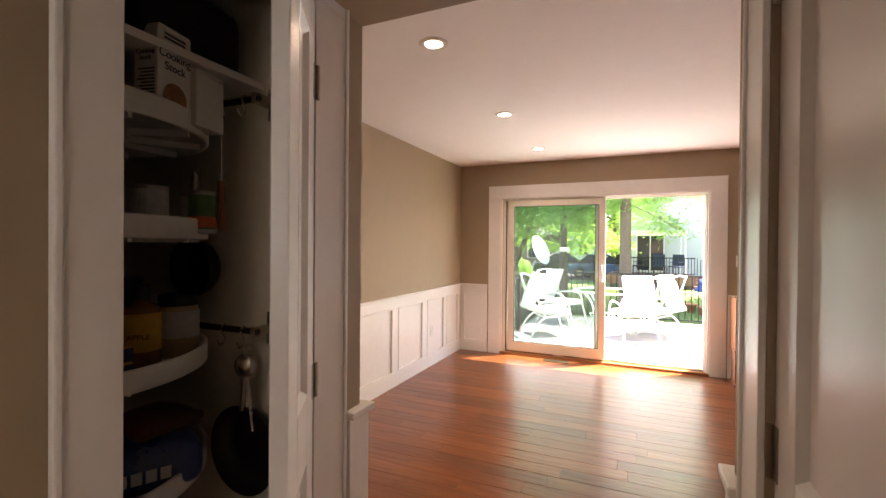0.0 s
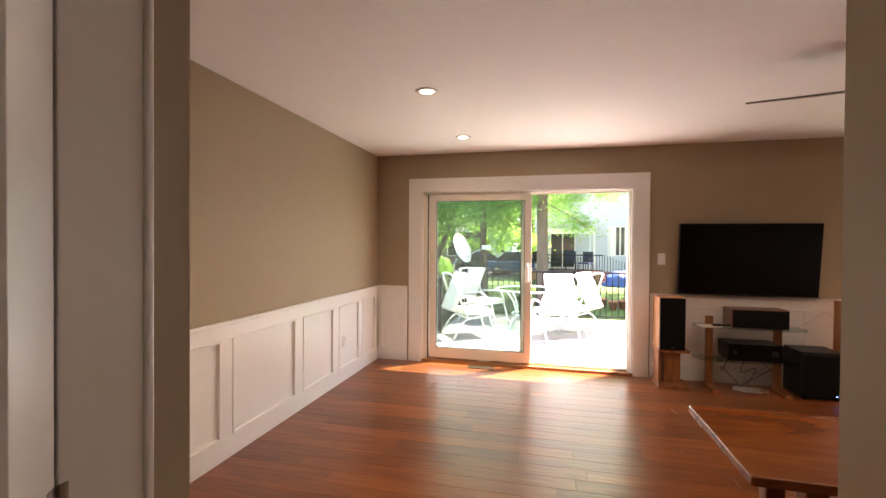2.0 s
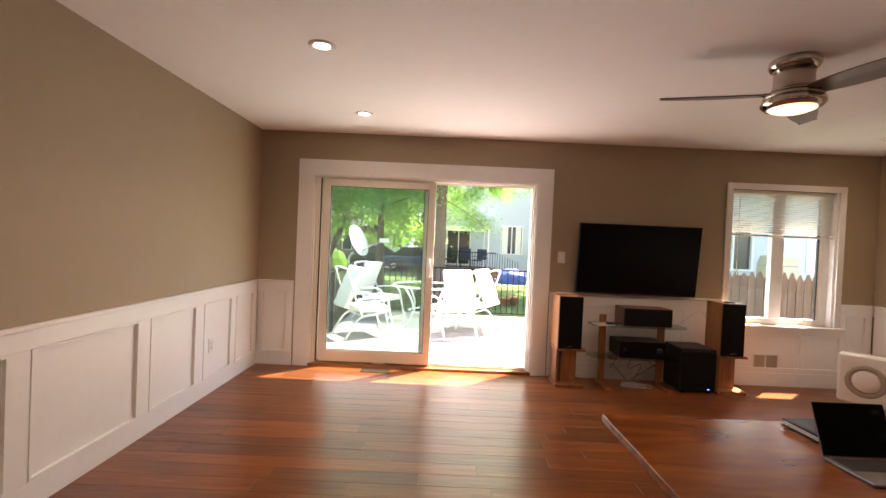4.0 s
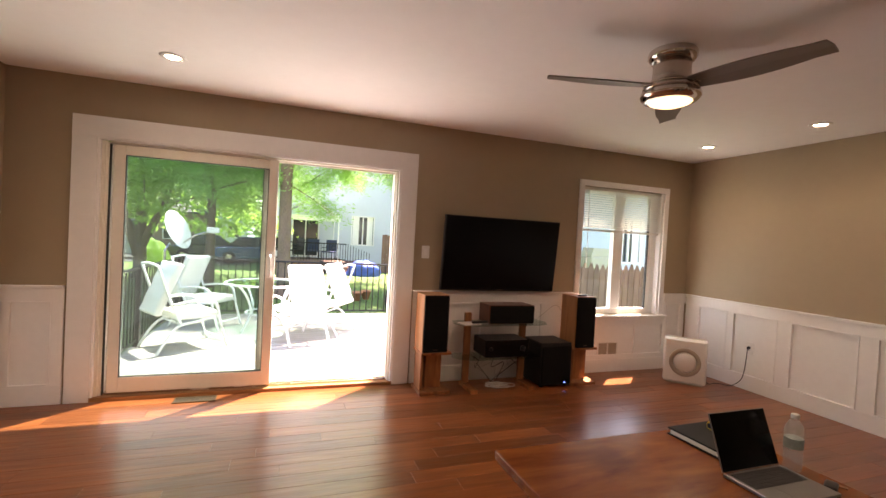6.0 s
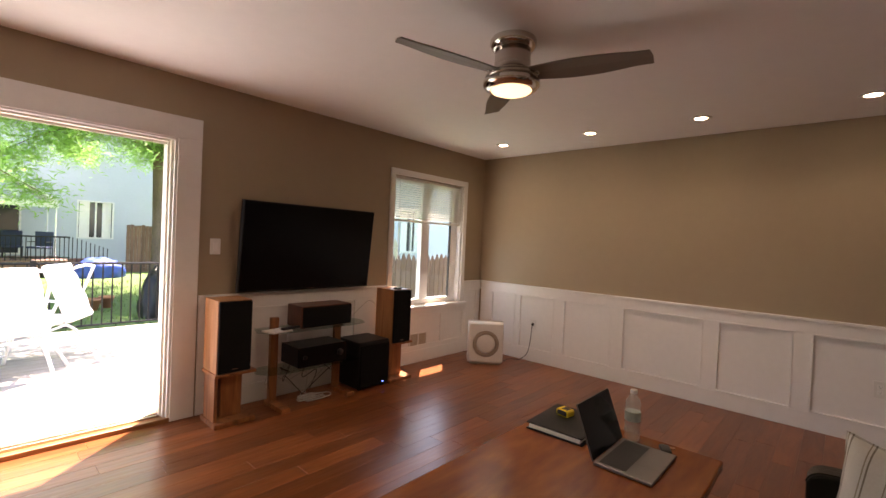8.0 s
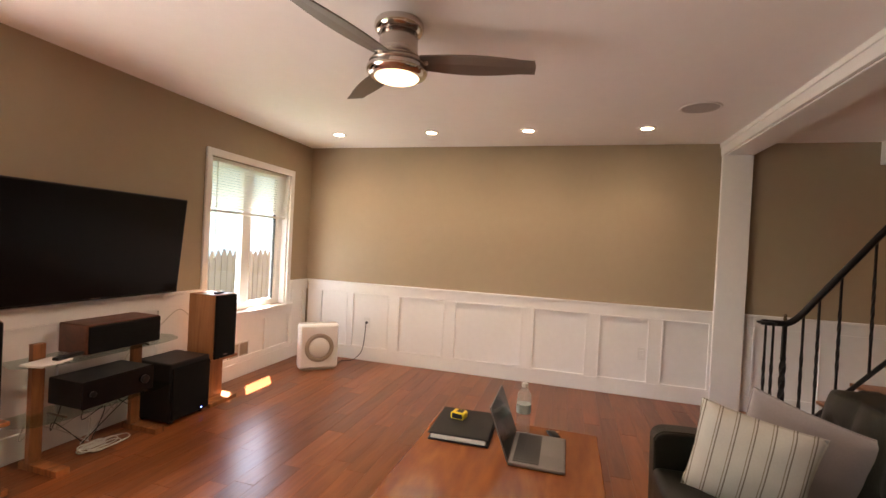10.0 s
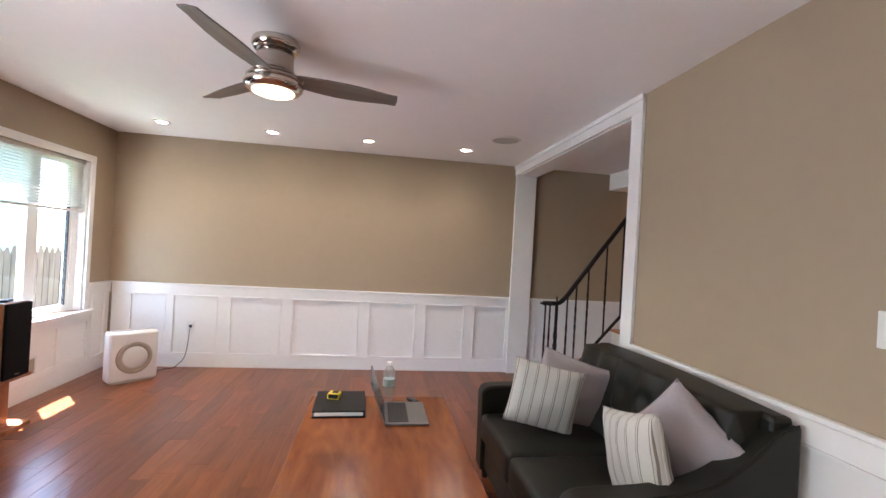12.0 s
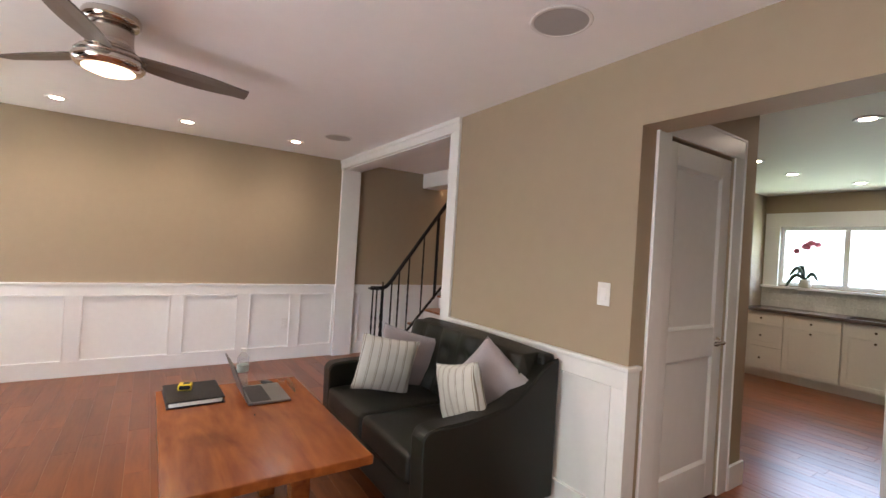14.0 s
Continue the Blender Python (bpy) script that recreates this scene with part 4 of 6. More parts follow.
# ---- air purifier ----
ap = thing("air_purifier", "white square air purifier with a round taupe ring", "air purifier", pose(3.77, 5.16, 0, 0, 0, -54 + 6))
bm = box(-0.2, 0.2, -0.085, 0.085, 0.012, 0.475, 0.03, 4)
part("body", bm, PLASTIC, ap, "", True)
part("front", box(-0.185, 0.185, -0.094, -0.083, 0.03, 0.46, 0.006), PLASTIC, ap)
part("ring", lathe([(0.105, -0.0945), (0.112, -0.101), (0.142, -0.101), (0.148, -0.0945)], 48, at=(0, 0, 0.235), axis="y"), TAUPE, ap, "round taupe ring", True)
part("disc", lathe([(0.106, -0.0945), (0.09, -0.1035), (0.02, -0.1055)], 48, at=(0, 0, 0.235), axis="y"), PLASTIC, ap, "white centre disc", True)
part("base", box(-0.17, 0.17, -0.075, 0.075, 0, 0.014, 0.004), BEIGE, ap)
part("handle_slot", box(-0.19, 0.19, -0.02, 0.04, 0.4745, 0.4765), TAUPE, ap, "dark top grille")
pc = tagged(part("power_cord", bar(smooth_line([(3.92, 5.1, 0.06), (3.98, 5.03, 0.012), (4.06, 5.06, 0.008), (4.14, 5.03, 0.008), (4.2, 4.96, 0.01), (4.235, 4.88, 0.10), (4.238, 4.85, 0.25), (4.24, 4.84, 0.40), (4.262, 4.84, 0.435)], 7), 0.004, 6), BLACK, None, "", True), "black power cord from the purifier to the outlet", "cord")
part("plug", box(4.245, 4.268, 4.827, 4.853, 0.422, 0.448, 0.004), BLACK, pc, "black plug")

# ---- coffee table and what lies on it ----
TX0, TX1, TY0, TY1, TZ = 0.585, 1.77, 2.495, 3.24, 0.54
ct = thing("coffee_table", "polished reddish slab coffee table with dark knots", "table")
bm = bmesh.new()
rnd = random.Random(5)
n = 24
edge = []
for i in range(n):
    edge.append((TX0 + (TX1 - TX0) * i / n, TY0 + 0.002 * math.sin(i * 0.9) * rnd.random()))
edge += [(TX1 + 0.0015 * math.sin(i), TY0 + (TY1 - TY0) * i / 10) for i in range(10)]
edge += [(TX1 - (TX1 - TX0) * i / n, TY1 + 0.002 * math.sin(i * 0.7) * rnd.random()) for i in range(n)]
edge += [(TX0 - 0.0015 * math.sin(i), TY1 - (TY1 - TY0) * i / 10) for i in range(10)]
part("tabletop", slab(edge, TZ - 0.04, TZ), TABLEW, ct, "", False, 0.006)
for sx in (TX0 + 0.26, TX1 - 0.34):
    for sy in (TY0 + 0.17, TY1 - 0.25):
        part("leg", box(sx, sx + 0.08, sy, sy + 0.08, 0, TZ - 0.04, 0.006), TABLEW, ct)
for sy in (TY0 + 0.2, TY1 - 0.225):
    part("apron", box(TX0 + 0.34, TX1 - 0.34, sy, sy + 0.025, TZ - 0.12, TZ - 0.04, 0.002), TABLEW, ct)
lp = thing("laptop", "open grey laptop with a black screen, on the table", "laptop", pose(1.34, 2.845, TZ, 0, 0, 0))
# the hinge runs along x; the screen stands at its north edge
part("base", box(0, 0.305, -0.212, 0, 0.002, 0.014, 0.003), ALU, lp)
KEYM = paint("laptop_keys", (0.015, 0.015, 0.016), 0.5, vary=0.1)
part("keyboard", box(0.018, 0.287, -0.115, -0.016, 0.0138, 0.0148), KEYM, lp, "black keyboard")
for j in range(5):
    part("key_strip", boxes([(0.022 + 0.0188 * i, 0.038 + 0.0188 * i, -0.034 - 0.0192 * j, -0.019 - 0.0192 * j, 0.0148, 0.0156) for i in range(14)]), KEYM, lp)
part("trackpad", box(0.1, 0.205, -0.2, -0.125, 0.0139, 0.0145), ALU, lp)
lid = part("lid", box(0, 0.305, -0.003, 0.003, 0, 0.212, 0.0025), ALU, lp)
lid.matrix_basis = pose(0, 0.002, 0.013, -21, 0, 0)
part("screen", box(0.003, 0.302, -0.0042, -0.003, 0.004, 0.209), SCREEN, lid, "black glossy screen")
BINDER = paint("black_leatherette", (0.008, 0.008, 0.009), 0.45, shine=0.2, vary=0.2, scale=12, bump=0.2, bump_scale=260)
PAPER = paint("paper_edges", (0.7, 0.68, 0.62), 0.8, vary=0.08, scale=60, stretch=(1, 1, 20))
bk = thing("binder", "closed black zip portfolio binder on the table", "binder", pose(1.60, 3.075, TZ, 0, 0, 2))
part("cover", box(-0.155, 0.155, -0.13, 0.13, 0.026, 0.034, 0.004), BINDER, bk)
part("cover", box(-0.155, 0.155, -0.13, 0.13, 0, 0.007, 0.003), BINDER, bk)
part("pages", box(-0.148, 0.145, -0.118, 0.118, 0.007, 0.026, 0.001), PAPER, bk, "pale page edges")
part("spine", bar([(0.15, -0.126, 0.017), (0.15, 0.126, 0.017)], 0.016, 12), BINDER, bk, "", True)
YELLOW = paint("yellow_plastic", (0.75, 0.55, 0.02), 0.4, vary=0.06)
tm = thing("tape_measure", "yellow and black tape measure on the binder", "tape measure", pose(1.636, 3.11, TZ + 0.034, 0, 0, 80) @ Matrix.Scale(0.78, 4))
part("body", slab([(-0.036, 0), (0.036, 0), (0.042, 0.006), (0.042, 0.032), (0.034, 0.041), (-0.034, 0.041), (-0.042, 0.032), (-0.042, 0.006)], -0.032, 0.032, "y"), YELLOW, tm, "", False, 0.004)
part("grip", slab([(-0.03, 0.006), (0.03, 0.006), (0.034, 0.02), (0.03, 0.034), (-0.03, 0.034), (-0.034, 0.02)], -0.0345, 0.0345, "y"), BLACK, tm, "black side plate")
part("top_plate", box(-0.028, 0.012, -0.022, 0.022, 0.0405, 0.0425, 0.001), BLACK, tm, "black top plate")
# a milky share is mixed in so that the clear bottle stands out
WATER = glass("bottle_plastic", (0.93, 0.94, 0.95), 0.5, 0.04, haze=0.18)
wb = thing("water_bottle", "clear plastic water bottle with a blue label", "bottle", pose(1.685, 2.822, TZ) @ Matrix.Diagonal((1, 1, 1.04, 1)))
part("bottle", lathe([(0.02, 0.001), (0.030, 0.003), (0.032, 0.012), (0.0305, 0.03), (0.032, 0.045), (0.0305, 0.06), (0.032, 0.075), (0.032, 0.12), (0.0325, 0.145), (0.029, 0.165), (0.018, 0.184), (0.0125, 0.19), (0.0125, 0.198)], 28), WATER, wb, "", True)
part("label", lathe([(0.0323, 0.085), (0.0328, 0.086), (0.0328, 0.122), (0.0323, 0.123)], 28), paint("bottle_label", (0.42, 0.52, 0.50), 0.5, vary=0.35, scale=60), wb, "pale blue label")
part("cap", lathe([(0.0145, 0.196), (0.0145, 0.210), (0.013, 0.212)], 24), PLASTIC, wb, "white cap")
ky = thing("car_key", "black car key with a tan strap on the table", "key", pose(1.68, 2.685, TZ, 0, 0, 25))
part("fob", box(-0.035, 0.035, -0.02, 0.02, 0.001, 0.017, 0.007, 3), BLACK, ky, "", True)
part("ring", bar([(0.048 + 0.014 * math.cos(a), 0.014 * math.sin(a), 0.004) for a in [i * math.pi / 8 for i in range(16)]], 0.0015, 6, True), STEEL, ky)
part("strap", box(0.03, 0.05, -0.045, -0.005, 0.0005, 0.004, 0.001), STANDW, ky, "tan leather strap")

# ---- sofa ----
sofa = thing("sofa", "dark green leather two-seat sofa with a buttoned back", "sofa")
SOX0, SOX1, SOY0, SOY1 = 0.60, 1.955, YS + 0.05, 2.245
AW = 0.115


def arm_outline():
    top = [(SOY1, 0.53), (SOY1 - 0.02, 0.562), (SOY1 - 0.08, 0.578), (1.95, 0.585), (1.8, 0.605), (1.68, 0.645), (1.58, 0.71), (1.50, 0.775), (1.44, 0.815), (SOY0, 0.83)]
    return [(SOY0, 0.07), (SOY1 - 0.01, 0.07)] + [(p.x, p.y) for p in smooth_line([(a, b, 0) for a, b in top], 4)]


def arm(x0, x1):
    return slab(arm_outline(), x0, x1, "x")


for x0 in (SOX0, SOX1 - AW):
    a = part("arm", arm(x0, x0 + AW), LEATHER, sofa, "", False, 0.022)
    part("piping", bar([(x0 + AW / 2 - 0.045, p[0], p[1] + 0.001) for p in arm_outline()[2:]], 0.004, 6), LEATHER, a)
part("base", box(SOX0 + AW, SOX1 - AW, SOY0 + 0.05, SOY1 - 0.03, 0.08, 0.28, 0.015), LEATHER, sofa)
mid = (SOX0 + SOX1) / 2


def cushion(x0, x1, y0, y1, z0, z1, puff=0.02):
    bm = bmesh.new()
    bmesh.ops.create_cube(bm, size=1, matrix=Matrix.LocRotScale(((x0 + x1) / 2, (y0 + y1) / 2, (z0 + z1) / 2), None, (x1 - x0, y1 - y0, z1 - z0)))
    bmesh.ops.bevel(bm, geom=bm.edges[:], offset=0.03, segments=4, affect="EDGES", profile=0.5)
    bmesh.ops.subdivide_edges(bm, edges=[e for e in bm.edges if e.calc_length() > 0.08], cuts=7, use_grid_fill=True)
    for v in bm.verts:
        u, w = (v.co.x - x0) / (x1 - x0), (v.co.y - y0) / (y1 - y0)
        if v.co.z > (z0 + z1) / 2:
            v.co.z += puff * math.sin(math.pi * min(1, max(0, u))) * math.sin(math.pi * min(1, max(0, w))) + 0.004 * noise.noise(v.co * 9)
    return bm


for a, b in ((SOX0 + AW + 0.004, mid - 0.003), (mid + 0.003, SOX1 - AW - 0.004)):
    part("seat_cushion", cushion(a, b, SOY0 + 0.24, SOY1 + 0.005, 0.27, 0.425), LEATHER, sofa, "soft leather seat cushion", True)
bm = bmesh.new()
nx, nz = 46, 22
BX0, BX1 = SOX0 + AW - 0.03, SOX1 - AW + 0.03
buttons = [(mid + (i - 2.5) * 0.2, 0.72) for i in range(6)] + [(mid + (i - 2) * 0.2, 0.56) for i in range(5)]
grid = []
for i in range(nx + 1):
    row = []
    for k in range(nz + 1):
        x, u = BX0 + (BX1 - BX0) * i / nx, k / nz
        z = 0.40 + 0.465 * math.sin(min(1, u / 0.86) * math.pi / 2) if u < 0.86 else 0.865
        y = SOY0 + 0.27 - 0.10 * u if u < 0.86 else SOY0 + 0.184 - 0.17 * (u - 0.86) / 0.14
        dent = sum(0.034 * math.exp(-((x - bxx) ** 2 + (z - bz) ** 2) / 0.0016) for bxx, bz in buttons)
        puff = 0.02 * abs(math.sin((x - BX0) * math.pi / 0.2)) * (1 if u < 0.8 else 0)
        if u < 0.86:
            y += puff - dent
        row.append(bm.verts.new((x, y, z - (0.012 * ((x - mid) / 0.6) ** 2))))
    grid.append(row)
for i in range(nx):
    for k in range(nz):
        bm.faces.new((grid[i][k], grid[i + 1][k], grid[i + 1][k + 1], grid[i][k + 1]))
for col in (grid[0], grid[nx]):
    bm.faces.new(col + [bm.verts.new((col[0].co.x, SOY0 + 0.014, 0.40))])
backc = part("back_cushion", bm, LEATHER, sofa, "buttoned leather back", True)
for bxx, bz in buttons:
    part("button", lathe([(0.011, 0), (0.009, 0.005), (0.003, 0.007)], 12, at=(bxx, SOY0 + 0.185 + (0.03 if bz < 0.6 else 0.0), bz), axis="y"), LEATHER, backc, "", True)
part("back_frame", box(SOX0 + 0.03, SOX1 - 0.03, SOY0, SOY0 + 0.09, 0.08, 0.855, 0.02), LEATHER, sofa)
for x in (SOX0 + 0.05, SOX1 - 0.05):
    for y in (SOY0 + 0.06, SOY1 - 0.06):
        part("foot", lathe([(0.018, 0), (0.025, 0.085)], 12, at=(x, y, 0)), BLACK, sofa)


def pillow(label, material, m, size=0.43, thick=0.075, seed=0, group="sofa pillows"):
    bm = bmesh.new()
    n = 22
    off = Vector((seed * 3.1, seed * 1.7, 0))
    sides = []
    for s in (1, -1):
        g = []
        for i in range(n + 1):
            row = []
            for k in range(n + 1):
                u, v = 2 * i / n - 1, 2 * k / n - 1
                e = max(0, (1 - u * u) * (1 - v * v)) ** 0.42
                pin = 1 - 0.07 * (1 - abs(u) ** 2) * (abs(v) ** 3) - 0.0
                pin2 = 1 - 0.07 * (1 - abs(v) ** 2) * (abs(u) ** 3)
                x, z = u * size / 2 * pin2, v * size / 2 * pin
                wr = 0.006 * noise.noise(Vector((x * 14, z * 14, s)) + off) + 0.012 * noise.noise(Vector((x * 5, z * 5, s)) + off)
                row.append(bm.verts.new((x, s * thick * e + wr * min(1, e * 2), z)))
            g.append(row)
        for i in range(n):
            for k in range(n):
                bm.faces.new((g[i][k], g[i + 1][k], g[i + 1][k + 1], g[i][k + 1]))
        sides.append(g)
    bmesh.ops.remove_doubles(bm, verts=bm.verts[:], dist=0.0005)
    p = thing("pillow", label, "pillow", m, group)
    part("cover", bm, material, p, "", True)
    rim = [(-1 + 2 * i / n, -1) for i in range(n)] + [(1, -1 + 2 * i / n) for i in range(n)] + [(1 - 2 * i / n, 1) for i in range(n)] + [(-1, 1 - 2 * i / n) for i in range(n)]
    pts = []
    for u, v in rim:
        pts.append((u * size / 2 * (1 - 0.07 * (1 - v * v) * abs(u) ** 3), 0, v * size / 2 * (1 - 0.07 * (1 - u * u) * abs(v) ** 3)))
    part("seam", bar(pts, 0.003, 5, True), material, p)
    return p


pillow("square pillow in cream cloth with thin grey stripes", PILLOWS, pose(1.51, 1.99, 0.63, -8, -9, 72), 0.375, 0.07, 1)
pillow("plain lavender-grey pillow leaning behind the striped one", PILLOWG, pose(1.65, 1.775, 0.622, -13.7, -15, 66), 0.42, 0.07, 2)
pillow("cream striped pillow propped on its edge in the corner", PILLOWS, pose(0.85, 1.862, 0.612, -4, 15, 4), 0.36, 0.07, 3)
pillow("plain lavender-grey pillow tilted on its corner", PILLOWG, pose(0.85, 1.65, 0.67, -20, 46, 12), 0.385, 0.07, 4)
# ---- staircase with an iron railing ----
stairs = thing("staircase", "closed staircase with white risers and wooden treads", "stairs")
RISE, RUN, NY = 0.185, 0.235, 0.5
TREAD = wood("tread_wood", (0.18, 0.06, 0.02), (0.42, 0.17, 0.06), 0.35)
for i in range(11):
    y, z = NY - RUN * i, RISE * (i + 1)
    part("riser", box(3.235, XE - 0.03, y - 0.02, y, z - RISE + (0 if i == 0 else 0.002), z - 0.03, 0.001), TRIM, stairs)
    part("tread", box(3.205, XE - 0.03, y - RUN - 0.02, y + 0.025, z - 0.03, z, 0.008), TREAD, stairs, "wooden tread")
part("stringer", slab([(NY + 0.02, 0.0), (NY + 0.02, 0.1), (NY - 0.1, 0.26), (NY - RUN * 11, 0.08 + RISE * 11), (NY - RUN * 11, 0)], 3.215, 3.234, "x"), TRIM, stairs, "white side board")
rail = thing("stair_railing", "black wrought-iron stair railing with twisted balusters", "railing")


def rail_z(y):
    return 0.965 + (1.20 - y) * 1.31 if y < 1.16 else 0.965


top = smooth_line([(3.17, 1.36, 0.955), (3.17, 1.26, 0.955), (3.17, 1.20, 0.965), (3.17, 1.13, 1.03), (3.17, 1.0, 1.21), (3.17, 0.54, 1.835), (3.17, 0.2, 2.28), (3.17, -0.1, 2.66)], 6)
part("handrail", bar(top, 0.021, 10), IRON, rail, "", True)
part("handrail_end", lathe([(0.02, -0.012), (0.055, -0.006), (0.06, 0.004), (0.03, 0.012)], 24, at=(3.17, 1.33, 0.952)), IRON, rail, "flat scroll end", True)
low = lambda y: 0.37 + (1.005 - y) * 1.13
part("bottom_rail", bar([(3.17, 1.03, 0.34), (3.17, 0.57, low(0.57)), (3.17, -0.1, low(-0.1))], 0.014, 6), IRON, rail)


def baluster(y0, z0, z1, r=0.0085):
    bm = bmesh.new()
    n = int((z1 - z0) / 0.022)
    rings = []
    for i in range(n + 1):
        u = i / n
        tw = math.pi * 2.5 * max(0, min(1, (u - 0.25) / 0.5))
        w = r * (1.0 + 0.25 * (0.25 < u < 0.75))
        rings.append([bm.verts.new((3.17 + w * math.cos(tw + math.pi / 4 + k * math.pi / 2), y0 + w * math.sin(tw + math.pi / 4 + k * math.pi / 2), z0 + (z1 - z0) * u)) for k in range(4)])
    for a, b in zip(rings, rings[1:]):
        for k in range(4):
            bm.faces.new((a[k], a[(k + 1) % 4], b[(k + 1) % 4], b[k]))
    return bm


for y in (1.335, 1.29):
    part("baluster", baluster(y, 0, 0.95), IRON, rail)
part("newel_post", baluster(1.225, 0, 0.965, 0.016), IRON, rail, "thicker square newel post")
part("finial", lathe([(0.004, 0.97), (0.012, 0.985), (0.008, 1.0), (0.013, 1.01), (0.003, 1.025)], 12, at=(3.17, 1.225, 0)), VENTM, rail, "small brass finial")
for y in (1.12, 1.035):
    part("baluster", baluster(y, 0.0 if y > 1.1 else 0.34, rail_z(y)), IRON, rail)
for i in range(7):
    y = 0.93 - 0.185 * i if i else 0.92
    part("baluster", baluster(y, low(y), 1.21 + (1.0 - y) * 1.355), IRON, rail)
part("post", bar([(3.17, 0.575, low(0.575) - 0.02), (3.17, 0.575, 1.79)], 0.012, 6), IRON, rail)
# ---- garden, deck and neighbourhood ----
GZ = -0.55
GRASS = paint("grass", (0.09, 0.15, 0.035), 0.95, vary=0.45, scale=0.5, bump=0.6, bump_scale=25)
DECKW = wood("weathered_deck", (0.25, 0.232, 0.21), (0.38, 0.357, 0.325), 0.75, (1.0, 18, 18), 0.08)
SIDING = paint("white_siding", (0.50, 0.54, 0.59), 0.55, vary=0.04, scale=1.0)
ROOF = paint("grey_shingle", (0.09, 0.085, 0.08), 0.9, vary=0.3, scale=6)
BARK = paint("bark", (0.17, 0.12, 0.085), 0.95, vary=0.4, scale=4, bump=1.0, bump_scale=18, stretch=(1, 1, 0.25))
DARKGLASS = paint("dark_window_glass", (0.03, 0.04, 0.045), 0.1, vary=0.1)
WHITEM = paint("white_garden_metal", (0.80, 0.80, 0.79), 0.4, vary=0.03)
CUSHION = paint("white_quilted_cushion", (0.78, 0.76, 0.72), 0.85, vary=0.06, scale=10, bump=0.4, bump_scale=200)
PICKET = wood("brown_picket", (0.12, 0.06, 0.045), (0.23, 0.13, 0.10), 0.85, (20, 20, 1.5), 0.2)
ASPHALT = paint("asphalt", (0.06, 0.06, 0.062), 0.9, vary=0.2, scale=2)


def leaves(name, colour):
    m = paint(name, colour, 0.6, vary=0.35, scale=1.3)
    n, l, b = nodes_of(m)
    tr, mx = n.new("ShaderNodeBsdfTranslucent"), n.new("ShaderNodeMixShader")
    tr.inputs["Color"].default_value = (min(1, colour[0] * 2.6), min(1, colour[1] * 2.4), colour[2] * 2, 1)
    mx.inputs["Fac"].default_value = 0.55
    l.new(b.outputs["BSDF"], mx.inputs[1])
    l.new(tr.outputs["BSDF"], mx.inputs[2])
    l.new(mx.outputs["Shader"], n["Material Output"].inputs["Surface"])
    return m


PINE = leaves("pine_needles", (0.17, 0.30, 0.11))
LEAF = leaves("maple_leaves", (0.16, 0.27, 0.06))
ground = bmesh.new()
bmesh.ops.create_grid(ground, x_segments=40, y_segments=40, size=400, matrix=Matrix.Translation((0, 0, GZ)))
setting("ground", ground, GRASS, "sunlit lawn with patchy grass", "ground")
setting("road", box(-60, -2.2, 27.0, 33.0, GZ + 0.004, GZ + 0.03), ASPHALT, "grey asphalt parking lane beyond the lawn", "road")
rnd = random.Random(21)
gr = bmesh.new()
for i in range(6000):
    x, y = rnd.uniform(-3, 8), rnd.uniform(10.3, 21)
    h, a, w = rnd.uniform(0.03, 0.10), rnd.uniform(0, 6.3), 0.012
    p = Vector((x, y, GZ))
    d = Vector((math.cos(a), math.sin(a), 0)) * w
    gr.faces.new([gr.verts.new(q) for q in (p - d, p + d, p + Vector((rnd.uniform(-0.04, 0.04), rnd.uniform(-0.04, 0.04), h)))])
tagged(part("grass_blades", gr, GRASS), "tufts of grass on the lawn", "grass", kind="stuff")

# deck
DK0, DK1, DKY0, DKY1, DKZ = -2.0, 2.7, 5.82, 10.2, -0.15
deck = thing("deck", "weathered grey board deck outside the patio door", "deck", kind="structure")
part("joists", boxes([(x, x + 0.05, DKY0, DKY1, DKZ - 0.2, DKZ - 0.026) for x in (DK0, -1.0, 0.0, 1.0, 2.0, DK1 - 0.05)] + [(x, x + 0.1, y, y + 0.1, GZ, DKZ - 0.2) for x in (DK0, 0.3, DK1 - 0.1) for y in (6.0, 8.0, DKY1 - 0.15)]), PICKET, deck)
bmesh_board = box(-(DK1 - DK0) / 2, (DK1 - DK0) / 2, -0.068, 0.068, -0.026, 0, 0.004, 1)
board = mesh_of(bmesh_board, "deck_board")
board.materials.append(DECKW)
y = DKY0 + 0.07
while y < DKY1:
    b = new("deck_board", board)
    b.parent, b.location = deck, ((DK0 + DK1) / 2, y, DKZ)
    y += 0.143


def deck_railing(name, p0, p1, label="black metal deck railing with thin balusters"):
    r = thing(name, label, "railing", group="deck railings")
    a, b = Vector(p0), Vector(p1)
    n = int((b - a).length / 0.115)
    part("top_rail", bar([a + Vector((0, 0, 0.97)), b + Vector((0, 0, 0.97))], 0.02, 6), IRON, r)
    part("bottom_rail", bar([a + Vector((0, 0, 0.08)), b + Vector((0, 0, 0.08))], 0.014, 6), IRON, r)
    me = mesh_of(box(-0.0085, 0.0085, -0.0085, 0.0085, 0.08, 0.97), "baluster")
    me.materials.append(IRON)
    for i in range(1, n):
        o = new("baluster", me)
        o.parent, o.location = r, a.lerp(b, i / n)
    for p in (a, a.lerp(b, 0.5), b):
        part("post", box(p.x - 0.03, p.x + 0.03, p.y - 0.03, p.y + 0.03, p.z, p.z + 1.01, 0.004), IRON, r)
    return r


